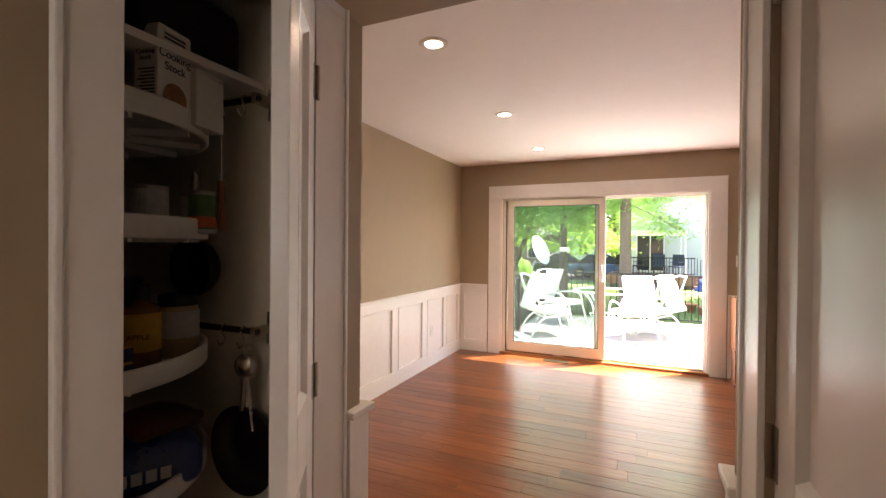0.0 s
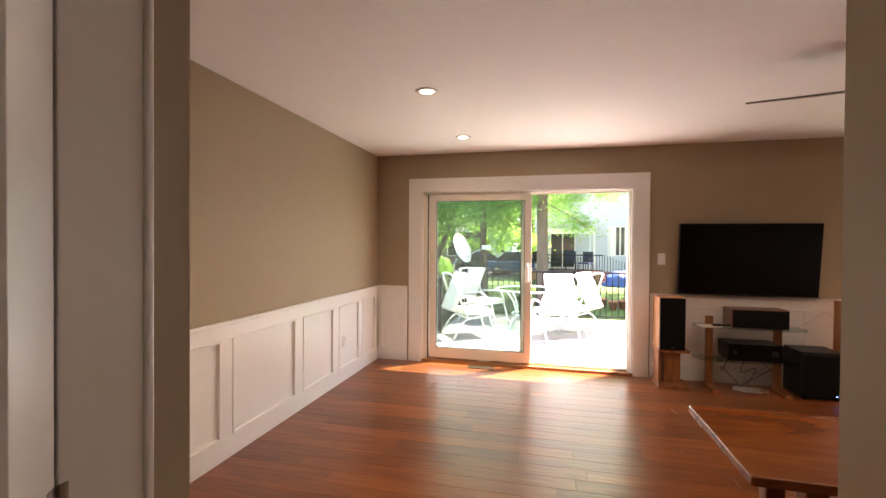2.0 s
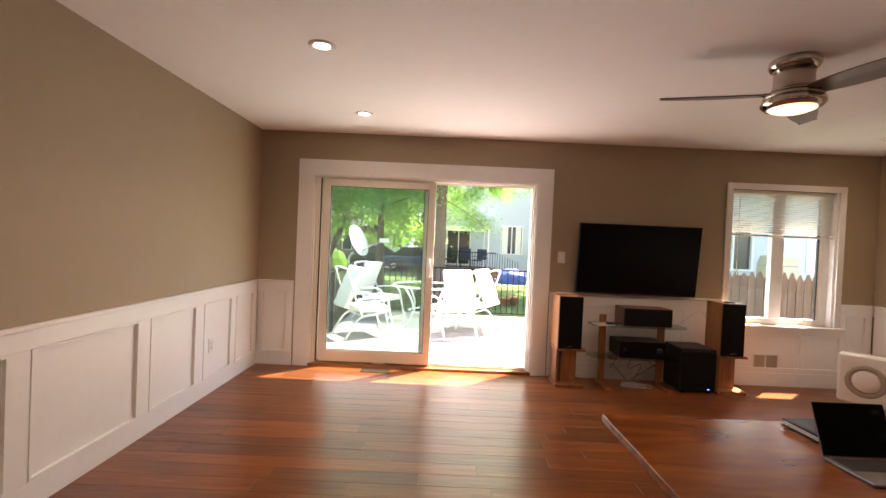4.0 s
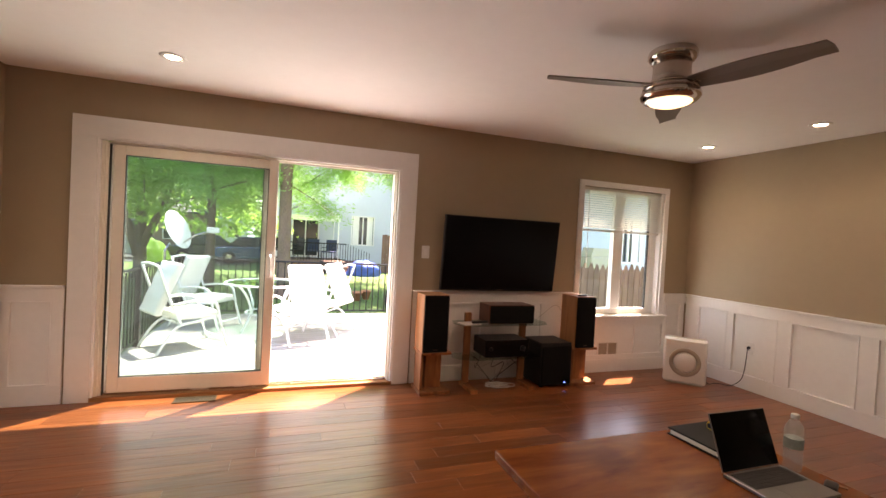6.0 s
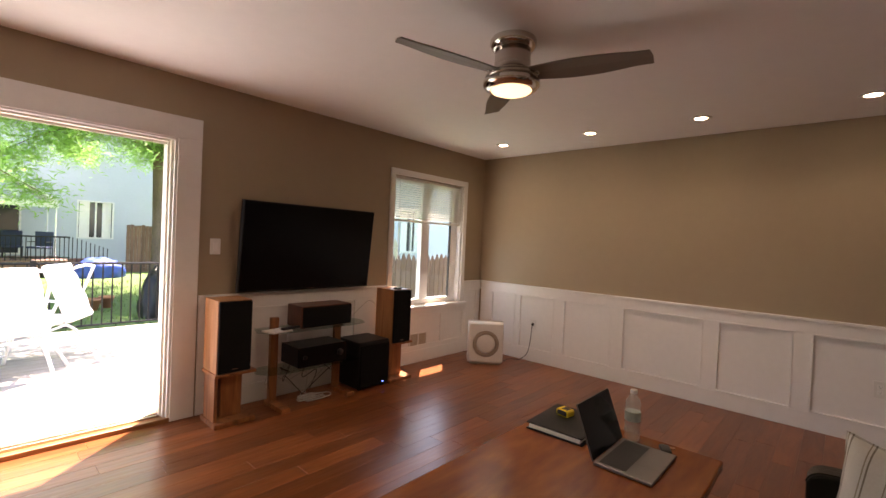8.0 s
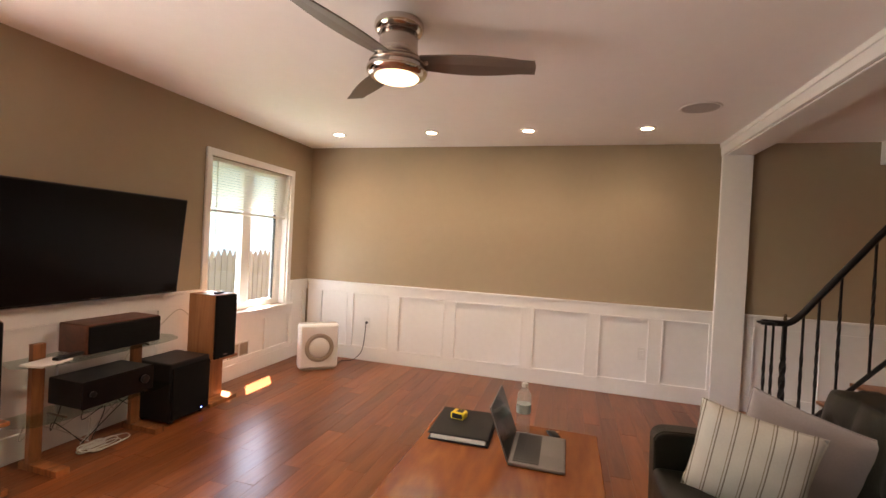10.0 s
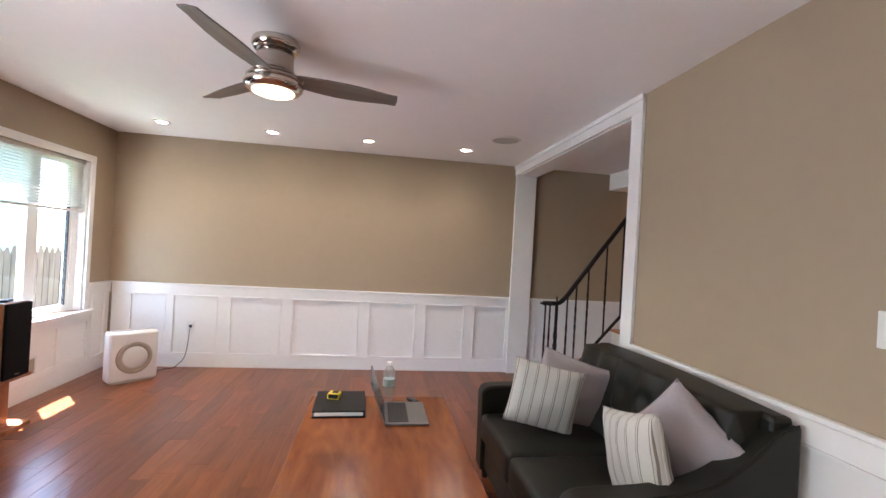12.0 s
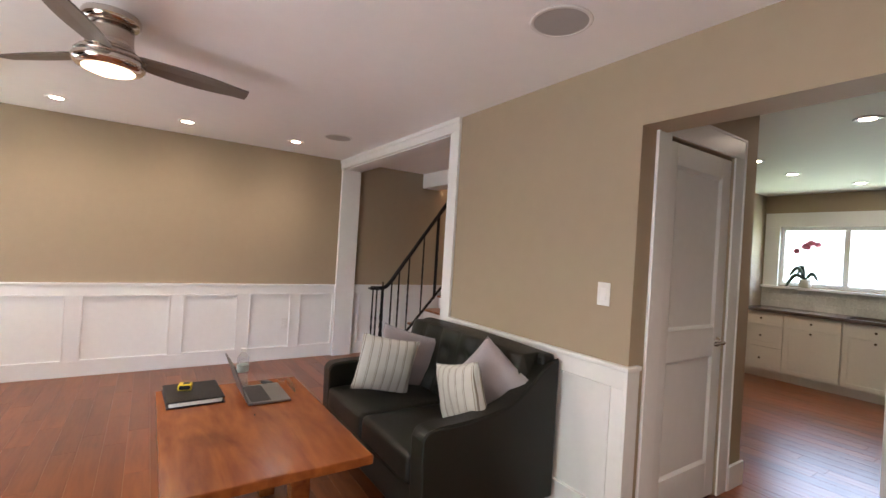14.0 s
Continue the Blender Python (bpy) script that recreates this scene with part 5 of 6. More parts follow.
deck_railing("deck_railing", (-1.95, 5.95, DKZ), (-1.95, 10.09, DKZ))
deck_railing("deck_railing", (-1.88, 10.12, DKZ), (2.62, 10.12, DKZ))
bp = thing("utility_post", "beige square post with a stepped cap beyond the railing", "post", pose(-2.2, 7.75, GZ))
part("shaft", box(-0.1, 0.1, -0.1, 0.1, 0, 1.45, 0.006), BEIGE, bp)
part("cap", box(-0.12, 0.12, -0.12, 0.12, 1.45, 1.5, 0.008), BEIGE, bp)
part("panel", box(0.1, 0.108, -0.07, 0.07, 1.18, 1.4, 0.002), PLASTIC, bp)

# satellite dish
dish = thing("satellite_dish", "white satellite dish on a mast at the deck's corner", "satellite dish", pose(-2.1, 9.85, GZ))
part("mast", bar([(0, 0, 0), (0, 0, 1.5), (0.06, 0.05, 1.62)], 0.022, 10), STEEL, dish, "grey mast")
bm = lathe([(0.31, 0.055), (0.315, 0.05), (0.24, 0.02), (0.14, 0.003), (0.02, -0.006), (0.005, -0.006)], 36)
rf = part("reflector", bm, WHITEM, dish, "white oval reflector", True)
rf.matrix_basis = pose(0.14, 0.0, 1.84, 0, 68, -22) @ Matrix.Diagonal((1.05, 0.92, 1, 1))
part("feed_arm", bar([(0.18, -0.03, 1.58), (0.45, -0.1, 1.78), (0.70, -0.16, 1.87)], 0.016, 6), STEEL, dish)
part("feed_horn", box(0.62, 0.80, -0.22, -0.12, 1.83, 1.92, 0.015), PLASTIC, dish, "grey feed horn")


# patio chairs and table
def patio_chair(m):
    c = thing("patio_chair", "white metal garden armchair with quilted cushions", "chair", m, "chairs round the garden table")
    for s in (-1, 1):
        y = 0.28 * s
        part("side_frame", bar(smooth_line([(0.40, y, 0.0), (0.30, y, 0.33), (0.24, y, 0.56), (0.10, y, 0.615), (-0.12, y, 0.60), (-0.26, y, 0.58)], 5), 0.017, 8), WHITEM, c, "", True)
        part("back_leg", bar(smooth_line([(-0.42, y, 0.0), (-0.22, y, 0.30), (0.05, y, 0.36), (0.27, y, 0.40)], 5), 0.017, 8), WHITEM, c, "", True)
        part("back_post", bar(smooth_line([(-0.15, y * 0.9, 0.34), (-0.27, y * 0.9, 0.60), (-0.42, y * 0.9, 1.04)], 5), 0.016, 8), WHITEM, c, "", True)
    part("top_bar", bar([(-0.42, -0.25, 1.04), (-0.43, 0, 1.065), (-0.42, 0.25, 1.04)], 0.016, 8), WHITEM, c, "", True)
    part("front_bar", bar([(0.26, -0.28, 0.39), (0.26, 0.28, 0.39)], 0.014, 8), WHITEM, c)
    part("rear_bar", bar([(-0.16, -0.26, 0.34), (-0.16, 0.26, 0.34)], 0.014, 8), WHITEM, c)
    part("stretcher", bar([(0.36, -0.28, 0.1), (0.36, 0.28, 0.1)], 0.011, 8), WHITEM, c)
    part("seat_cushion", cushion(-0.20, 0.28, -0.25, 0.25, 0.385, 0.475, 0.02), CUSHION, c, "white quilted seat cushion", True)
    bc = cushion(-0.33, 0.33, -0.245, 0.245, -0.04, 0.05, 0.015)
    for v in bc.verts:
        if v.co.z > 0:
            v.co.z -= 0.014 * (0.5 + 0.5 * math.cos(v.co.x * 2 * math.pi / 0.11)) ** 6
    bk_ = part("back_cushion", bc, CUSHION, c, "white quilted back cushion", True)
    bk_.matrix_basis = pose(-0.285, 0, 0.76, 0, -68, 0)
    return c


first = patio_chair(pose(-1.41, 7.95, DKZ, 0, 0, 33))
for x, y, a in ((-1.38, 9.3, -28), (-0.06, 8.2, 113), (0.29, 8.7, 150)):
    copy_thing(first, pose(x, y, DKZ, 0, 0, a))
TBX, TBY = -0.5, 8.95
pt = thing("patio_table", "round glass-topped white metal garden table", "table", pose(TBX, TBY, DKZ))
part("glass_top", lathe([(0.58, 0.708), (0.585, 0.712), (0.58, 0.718)], 48), glass("table_glass", (0.72, 0.86, 0.82), 0.2), pt, "greenish glass top")
part("rim", bar([(0.59 * math.cos(i * math.pi / 24), 0.59 * math.sin(i * math.pi / 24), 0.71) for i in range(48)], 0.016, 8, True), WHITEM, pt, "white metal rim", True)
for i in range(4):
    a = math.pi / 4 + i * math.pi / 2
    c_, s_ = math.cos(a), math.sin(a)
    part("leg", bar(smooth_line([(0.52 * c_, 0.52 * s_, 0.70), (0.36 * c_, 0.36 * s_, 0.5), (0.30 * c_, 0.30 * s_, 0.25), (0.46 * c_, 0.46 * s_, 0.0)], 6), 0.017, 8), WHITEM, pt, "", True)
part("lower_ring", bar([(0.30 * math.cos(i * math.pi / 16), 0.30 * math.sin(i * math.pi / 16), 0.26) for i in range(32)], 0.012, 8, True), WHITEM, pt, "", True)


# trees
def tree(name, label, x, y, h, r, crown_r, crown_low, material, seed, drooping=0.3, leaf=0.16, count=9000, lean=0.0, fork=False, slim=1.0):
    rnd = random.Random(seed)
    t = thing(name, label, "tree", pose(x, y, GZ))
    trunk = bmesh.new()
    tube(trunk, [(0, 0, -0.05), (0.03, 0, 0.3), (lean * 0.3, 0.05, h * 0.35), (lean * 0.7, 0, h * 0.7), (lean, 0, h * 0.97)], [r * 1.35, r, r * 0.85, r * 0.5, 0.03], 12)
    crown = bmesh.new()
    limbs = []
    n = 34
    for i in range(n):
        z0 = crown_low + (h - crown_low) * (i / n) ** 1.1 * 0.95
        a = i * 2.4 + rnd.uniform(-0.4, 0.4)
        reach = crown_r * (1 - 0.75 * ((z0 - crown_low) / (h - crown_low)) ** 1.3) * rnd.uniform(0.7, 1.1)
        d = Vector((math.cos(a), math.sin(a), 0))
        p0 = Vector((lean * z0 / h, 0, z0))
        p1 = p0 + d * reach * 0.5 + Vector((0, 0, reach * 0.14))
        p2 = p0 + d * reach + Vector((0, 0, -drooping * reach * 0.5))
        line = smooth_line([p0, p1, p2], 6)
        tube(trunk, line, [max(0.012, r * 0.28 * (1 - k / len(line))) for k in range(len(line))], 6)
        limbs.append(line)
    if fork:
        tube(trunk, [(0, 0, 0.8), (-0.5, 0, 2.2), (-1.0, 0.2, 4.0)], [r * 0.8, r * 0.6, r * 0.3], 10)
        tube(trunk, [(0, 0, 1.0), (0.6, 0, 2.4), (1.2, -0.2, 4.0)], [r * 0.7, r * 0.5, r * 0.3], 10)
    for k in range(count):
        line = rnd.choice(limbs)
        u = rnd.random() ** 0.6
        p = line[min(len(line) - 1, int(u * len(line)))] + Vector((rnd.gauss(0, 0.36), rnd.gauss(0, 0.36), rnd.gauss(-0.1, 0.22)))
        if noise.noise(p * 0.8 + Vector((seed, 0, 0))) < -0.36:
            continue
        s = leaf * rnd.uniform(0.6, 1.4)
        d = Vector((rnd.gauss(0, 1), rnd.gauss(0, 1), rnd.gauss(-0.3, 0.5))).normalized()
        e = d.orthogonal().normalized()
        e.rotate(Matrix.Rotation(rnd.uniform(0, 6.3), 3, d))
        crown.faces.new([crown.verts.new(q) for q in (p - e * s * 0.28 * slim, p + d * s * 0.5 - e * s * 0.05 * slim, p + d * s, p + d * s * 0.45 + e * s * 0.34 * slim)])
    part("trunk", trunk, BARK, t, "rough brown trunk with limbs", True)
    tagged(part("crown", crown, material, t), "uneven green foliage", kind="stuff")
    return t


tree("pine_tree", "tall pine with drooping bright green boughs", -0.35, 15.0, 11.5, 0.21, 6.0, 4.15, PINE, 2, 0.22, 0.17, 170000, slim=0.42)
tree("pine_tree", "spreading pine with light green boughs", 3.6, 17.0, 10.5, 0.2, 5.0, 4.0, PINE, 23, 0.25, 0.18, 110000, slim=0.42)
tree("maple_tree", "forked leafy tree beside the parking lane", -5.2, 20.0, 9.0, 0.22, 4.6, 2.4, LEAF, 5, 0.1, 0.22, 26000, fork=True)
tree("pine_tree", "dark leafy tree beyond the lawn", -2.6, 17.5, 9.0, 0.16, 4.0, 3.1, PINE, 11, 0.22, 0.19, 60000, slim=0.42)
tree("maple_tree", "leafy tree behind the neighbouring house", -12.0, 36.0, 11.0, 0.3, 6.5, 2.0, LEAF, 17, 0.1, 0.45, 9000)
tree("maple_tree", "leafy tree at the edge of the parking lane", -1.6, 37.0, 10.0, 0.3, 5.0, 1.5, LEAF, 19, 0.1, 0.45, 7000)


# houses
def lapped(bm, x0, x1, y, z0, z1, out=-1, step=0.14, holes=()):
    """Lapped courses of siding on a wall that runs along x, with openings left free."""
    z = z0
    while z < z1 - 0.01:
        zt = min(z + step, z1)
        spans = [(x0, x1)]
        for hx0, hx1, hz0, hz1 in holes:
            if zt > hz0 + 0.01 and z < hz1 - 0.01:
                spans = [q for a, b in spans for q in ((a, min(b, hx0)), (max(a, hx1), b)) if q[1] - q[0] > 0.01]
        for a, b in spans:
            v = [bm.verts.new(p) for p in ((a, y + out * 0.022, z), (b, y + out * 0.022, z), (b, y + out * 0.004, zt), (a, y + out * 0.004, zt), (a, y, z), (b, y, z))]
            bm.faces.new(v[:4])
            bm.faces.new((v[0], v[4], v[5], v[1]))
        z = zt


def house(name, label, x0, x1, y0, y1, z1, windows, base=GZ, wall=None, roof_h=2.0):
    hs = thing(name, label, "house")
    bm = bmesh.new()
    lapped(bm, x0, x1, y0, base, z1, -1, 0.155, [w[:4] for w in windows])
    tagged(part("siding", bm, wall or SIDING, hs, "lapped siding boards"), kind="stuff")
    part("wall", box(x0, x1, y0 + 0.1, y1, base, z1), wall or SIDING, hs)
    ym = (y0 + y1) / 2
    part("roof", slab([(y0 - 0.4, z1), (ym, z1 + roof_h), (y1 + 0.4, z1), (y1 + 0.4, z1 - 0.15), (y0 - 0.4, z1 - 0.15)], x0 - 0.3, x1 + 0.3, "x"), ROOF, hs, "grey shingle roof")
    for a, b, c, d, kind in windows:
        w = part("window", boxes([(a - 0.06, a, y0 - 0.05, y0 + 0.05, c - 0.06, d + 0.06), (b, b + 0.06, y0 - 0.05, y0 + 0.05, c - 0.06, d + 0.06), (a, b, y0 - 0.05, y0 + 0.05, d, d + 0.06), (a, b, y0 - 0.05, y0 + 0.05, c - 0.06, c), ((a + b) / 2 - 0.03, (a + b) / 2 + 0.03, y0 - 0.03, y0 + 0.05, c, d)]), PLASTIC, hs, "window with a pale frame")
        part("pane", box(a, b, y0 + 0.06, y0 + 0.08, c, d), DARKGLASS, w, "dark reflecting glass")
        if kind == "curtain":
            part("curtain", boxes([(a + 0.03, a + (b - a) * 0.32, y0 + 0.03, y0 + 0.055, c, d), (b - (b - a) * 0.3, b - 0.03, y0 + 0.03, y0 + 0.055, c, d)]), CUSHION, w, "pale curtains")
    return hs


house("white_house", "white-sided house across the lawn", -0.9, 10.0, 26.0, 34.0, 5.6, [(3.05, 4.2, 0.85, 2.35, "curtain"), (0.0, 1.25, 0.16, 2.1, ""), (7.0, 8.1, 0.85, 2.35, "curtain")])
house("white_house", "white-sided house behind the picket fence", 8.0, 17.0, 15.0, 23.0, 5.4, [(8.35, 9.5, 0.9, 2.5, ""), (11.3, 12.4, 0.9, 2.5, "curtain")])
BRICKISH = paint("brown_cladding", (0.22, 0.15, 0.12), 0.8, vary=0.1)
house("brown_house", "low brown-clad house beyond the parking lane", -24.0, -7.2, 46.0, 54.0, 2.6, [(-14.5, -12.5, 0.2, 1.6, ""), (-10.5, -8.6, 0.2, 1.6, "")], wall=BRICKISH)
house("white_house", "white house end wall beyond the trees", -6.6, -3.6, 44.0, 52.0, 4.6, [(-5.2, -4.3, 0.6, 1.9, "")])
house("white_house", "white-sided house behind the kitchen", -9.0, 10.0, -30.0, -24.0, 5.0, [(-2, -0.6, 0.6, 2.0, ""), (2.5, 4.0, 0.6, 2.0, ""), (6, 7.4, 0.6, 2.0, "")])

# the neighbours' deck with its canopy and chairs
nd = thing("neighbour_deck", "brown wooden deck with a black railing before the white house", "deck", pose(0, 0, GZ))
part("platform", box(-1.3, 2.4, 22.9, 25.9, 0.45, 0.6, 0.01), PICKET, nd)
part("fascia", box(-1.32, 2.42, 22.86, 22.9, 0.2, 0.6), PICKET, nd, "reddish brown fascia")
part("supports", boxes([(x, x + 0.12, y, y + 0.12, 0, 0.45) for x in (-1.2, 0.5, 2.2) for y in (23.0, 25.5)]), PICKET, nd)
part("rail", boxes([(-1.3, 2.4, 22.92, 22.96, 1.42, 1.47), (-1.3, 2.4, 22.92, 22.96, 0.7, 0.73)]), IRON, nd)
me = mesh_of(box(-0.012, 0.012, -0.012, 0.012, 0.6, 1.45), "baluster")
me.materials.append(IRON)
for i in range(30):
    o = new("baluster", me)
    o.parent, o.location = nd, (-1.28 + i * 0.126, 22.94, 0)
part("steps", boxes([(2.42, 3.1, 23.2 + 0.3 * i, 23.5 + 0.3 * i, 0, 0.15 * (i + 1)) for i in range(4)]), PICKET, nd)
for i in range(9):
    o = new("baluster", me)
    o.parent, o.location = nd, (2.5 + i * 0.13, 23.1, -0.05 * i)
cn = thing("canopy_tent", "white pop-up canopy over the neighbours' deck", "canopy", pose(0.74, 24.3, GZ + 0.6))
part("cover", slab([(-1.35, 1.9), (-1.35, 2.12), (0, 3.05), (1.35, 2.12), (1.35, 1.9), (1.3, 1.9), (1.3, 2.08), (0, 2.98), (-1.3, 2.08), (-1.3, 1.9)], -1.2, 1.2, "y"), WHITEM, cn, "white fabric cover")
part("valance", boxes([(-1.35, 1.35, -1.22, -1.2, 1.88, 2.12)]), WHITEM, cn)
for sx in (-1.28, 1.28):
    for sy in (-1.15, 1.15):
        part("leg", bar([(sx, sy, 0), (sx, sy, 2.1)], 0.025, 6), WHITEM, cn)
NAVY = paint("navy_cloth", (0.03, 0.045, 0.10), 0.8, vary=0.15)
BLUETARP = paint("blue_tarp", (0.02, 0.06, 0.32), 0.5, vary=0.3, scale=3)


def far_chair(x, y, a, material):
    c = thing("deck_chair", "dark garden chair on the neighbours' deck", "chair", pose(x, y, GZ + 0.6, 0, 0, a), "chairs on the neighbours' deck")
    part("seat", box(-0.28, 0.28, -0.28, 0.28, 0.38, 0.45, 0.02), material, c)
    part("backrest", box(-0.28, 0.28, 0.24, 0.30, 0.45, 1.0, 0.02), material, c)
    for sx in (-0.25, 0.25):
        for sy in (-0.25, 0.27):
            part("leg", bar([(sx, sy, 0), (sx, sy, 0.4)], 0.018, 6), IRON, c)
        part("armrest", bar([(sx, -0.25, 0.62), (sx, 0.27, 0.62)], 0.018, 6), IRON, c)


for x, y, a, m_ in ((-0.7, 24.2, 20, IRON), (0.15, 24.0, -60, IRON), (1.0, 24.6, 0, NAVY), (1.7, 24.0, -30, NAVY)):
    far_chair(x, y, a, m_)


def heap(name, label, category, x, y, sx, sy, sz, material, seed):
    bm = bmesh.new()
    bmesh.ops.create_icosphere(bm, subdivisions=4, radius=1)
    for v in bm.verts:
        f = 1 + 0.22 * noise.noise(v.co * 2.2 + Vector((seed, 0, 0))) + 0.07 * noise.noise(v.co * 7)
        v.co = Vector((v.co.x * sx * f, v.co.y * sy * f, max(0, v.co.z * sz * f + sz * 0.15)))
    t = tagged(part(name, bm, material, None, "", True), label, category)
    t.matrix_basis = pose(x, y, GZ)
    return t


heap("tarp_heap", "crumpled blue tarp heaped on the lawn", "tarp", 3.2, 22.6, 0.8, 0.6, 0.62, BLUETARP, 3)
heap("grill_cover", "grill under a dark cover by the fence", "grill cover", 2.75, 13.2, 0.45, 0.4, 0.95, BLACK, 7)
heap("shrub", "round green shrub by the parking lane", "shrub", -6.3, 26.2, 0.7, 0.7, 1.0, LEAF, 9)
POT = paint("terracotta", (0.42, 0.17, 0.09), 0.8, vary=0.15)
for x, y in ((1.75, 14.6), (2.05, 14.9), (1.5, 15.2)):
    p = thing("flower_pot", "terracotta flower pot on the lawn", "pot", pose(x, y, GZ), "flower pots")
    part("body", lathe([(0.09, 0), (0.14, 0.22), (0.155, 0.22), (0.155, 0.27), (0.13, 0.27), (0.12, 0.2), (0.05, 0.2)], 20), POT, p, "", True)
sh = thing("garden_screen", "reddish brown wooden screen beside the white house", "screen", pose(4.95, 24.6, GZ))
for i in range(8):
    part("plank", box(-0.5 + 0.135 * i, -0.375 + 0.135 * i, -0.02, 0.02, 0, 2.0 + 0.03 * math.sin(i * 2), 0.004, 1), PICKET, sh)
part("brace", box(-0.5, 0.56, 0.02, 0.06, 1.4, 1.5), PICKET, sh)

# picket fence seen by the window
pf = thing("picket_fence", "brown dog-eared picket fence beyond the window", "fence", pose(0, 8.6, GZ))
pk = mesh_of(slab([(-0.062, 0), (0.062, 0), (0.062, 1.50), (0.035, 1.56), (0.012, 1.62), (-0.012, 1.62), (-0.035, 1.56), (-0.062, 1.50)], -0.01, 0.01, "y"), "picket")
pk.materials.append(PICKET)
for i in range(44):
    o = new("picket", pk)
    o.parent, o.location = pf, (3.0 + 0.138 * i, 0.0, 0.02 * math.sin(i * 1.7))
part("rail", boxes([(2.95, 9.1, 0.011, 0.05, 0.35, 0.44), (2.95, 9.1, 0.011, 0.05, 1.2, 1.29)]), PICKET, pf)
for x in (3.0, 5.0, 7.0, 9.0):
    part("post", box(x - 0.05, x + 0.05, 0.05, 0.15, 0, 1.55), PICKET, pf)
gl = thing("covered_grill", "grill under a grey-beige cover behind the picket fence", "grill", pose(9.3, 13.6, GZ))
part("body", box(-0.4, 0.4, -0.3, 0.3, 0, 1.65, 0.05), BEIGE, gl)
part("hood", slab([(-0.4, 1.65), (0.4, 1.65), (0.3, 1.9), (-0.3, 1.92)], -0.28, 0.28, "y"), BEIGE, gl)


# parked cars
def car(x, y, a, colour, label):
    c = thing("car", label, "car", pose(x, y, GZ + 0.03, 0, 0, a), "parked cars")
    body = slab([(-2.15, 0.35), (-2.2, 0.62), (-1.95, 0.82), (-1.0, 0.92), (0.9, 0.92), (1.85, 0.82), (2.2, 0.62), (2.18, 0.35), (1.8, 0.25), (-1.8, 0.25)], -0.85, 0.85, "y")
    part("body", body, paint("car_paint", colour, 0.25, 0.4, vary=0.04, coat=1.0), c, "", False, 0.06)
    part("cabin", slab([(-1.5, 0.9), (-0.95, 1.38), (0.35, 1.42), (1.05, 0.92)], -0.72, 0.72, "y"), DARKGLASS, c, "dark glazed cabin", False, 0.04)
    part("roof", slab([(-0.98, 1.38), (-0.9, 1.43), (0.3, 1.46), (0.4, 1.41)], -0.7, 0.7, "y"), paint("car_roof", colour, 0.25, 0.4, vary=0.04), c, "", False, 0.01)
    for wx in (-1.35, 1.35):
        for wy in (-0.8, 0.8):
            w = part("wheel", lathe([(0.18, -0.1), (0.3, -0.1), (0.32, -0.05), (0.32, 0.05), (0.3, 0.1), (0.18, 0.1)], 24, at=(wx, wy, 0.32), axis="y"), BLACK, c, "", True)
            part("rim", lathe([(0.17, -0.105), (0.05, -0.11), (0.05, 0.11), (0.17, 0.105)], 20, at=(wx, wy, 0.32), axis="y"), STEEL, w)
    for wy in (-0.6, 0.6):
        part("headlight", box(2.1, 2.2, wy - 0.15, wy + 0.15, 0.58, 0.72, 0.02), PLASTIC, c)
        part("tail_light", box(-2.2, -2.1, wy - 0.15, wy + 0.15, 0.6, 0.74, 0.02), POT, c)
    return c


car(-4.2, 29.2, 5, (0.02, 0.03, 0.04), "dark parked car beyond the lawn")
car(-9.0, 29.4, 5, (0.14, 0.18, 0.2), "grey parked car beyond the lawn")
car(-1.9, 28.6, 5, (0.05, 0.1, 0.2), "blue parked car beyond the lawn")
# ---- kitchen ----
CAB = paint("cream_cabinet_paint", (0.68, 0.63, 0.52), 0.4, vary=0.03)
COUNTER = paint("dark_counter", (0.10, 0.065, 0.045), 0.25, vary=0.3, scale=9)
MARBLE = paint("marble_tile", (0.62, 0.60, 0.55), 0.3, vary=0.2, scale=3, random_value=0.1)
KY = -3.37


def cabinet(x0, x1, fronts, name="base_cabinet"):
    c = thing(name, "cream shaker base cabinet with brass knobs", "cabinet", pose(x0, KY, 0), "kitchen base cabinets")
    w = x1 - x0
    part("body", boxes([(0, w, -0.58, -0.02, 0.1, 0.855)]), CAB, c)
    part("plinth", box(0, w, -0.56, -0.06, 0.0, 0.1), CAB, c)
    for kind, z0, z1 in fronts:
        d = part("drawer_front" if kind == "drawer" else "door", box(0.006, w - 0.006, -0.02, -0.002, z0, z1, 0.002), CAB, c)
        f = 0.055 if kind == "door" or z1 - z0 > 0.18 else 0.03
        part("frame", boxes([(0.006, 0.006 + f, -0.002, 0.005, z0, z1), (w - 0.006 - f, w - 0.006, -0.002, 0.005, z0, z1), (0.006 + f, w - 0.006 - f, -0.002, 0.005, z0, z0 + f), (0.006 + f, w - 0.006 - f, -0.002, 0.005, z1 - f, z1)]), CAB, d)
        kz = (z0 + z1) / 2 if kind == "drawer" else z1 - 0.03
        part("knob", lathe([(0.006, 0.004), (0.006, 0.016), (0.014, 0.022), (0.012, 0.03)], 16, at=(w / 2, 0, kz), axis="y"), VENTM, d, "brass knob", True)
    return c


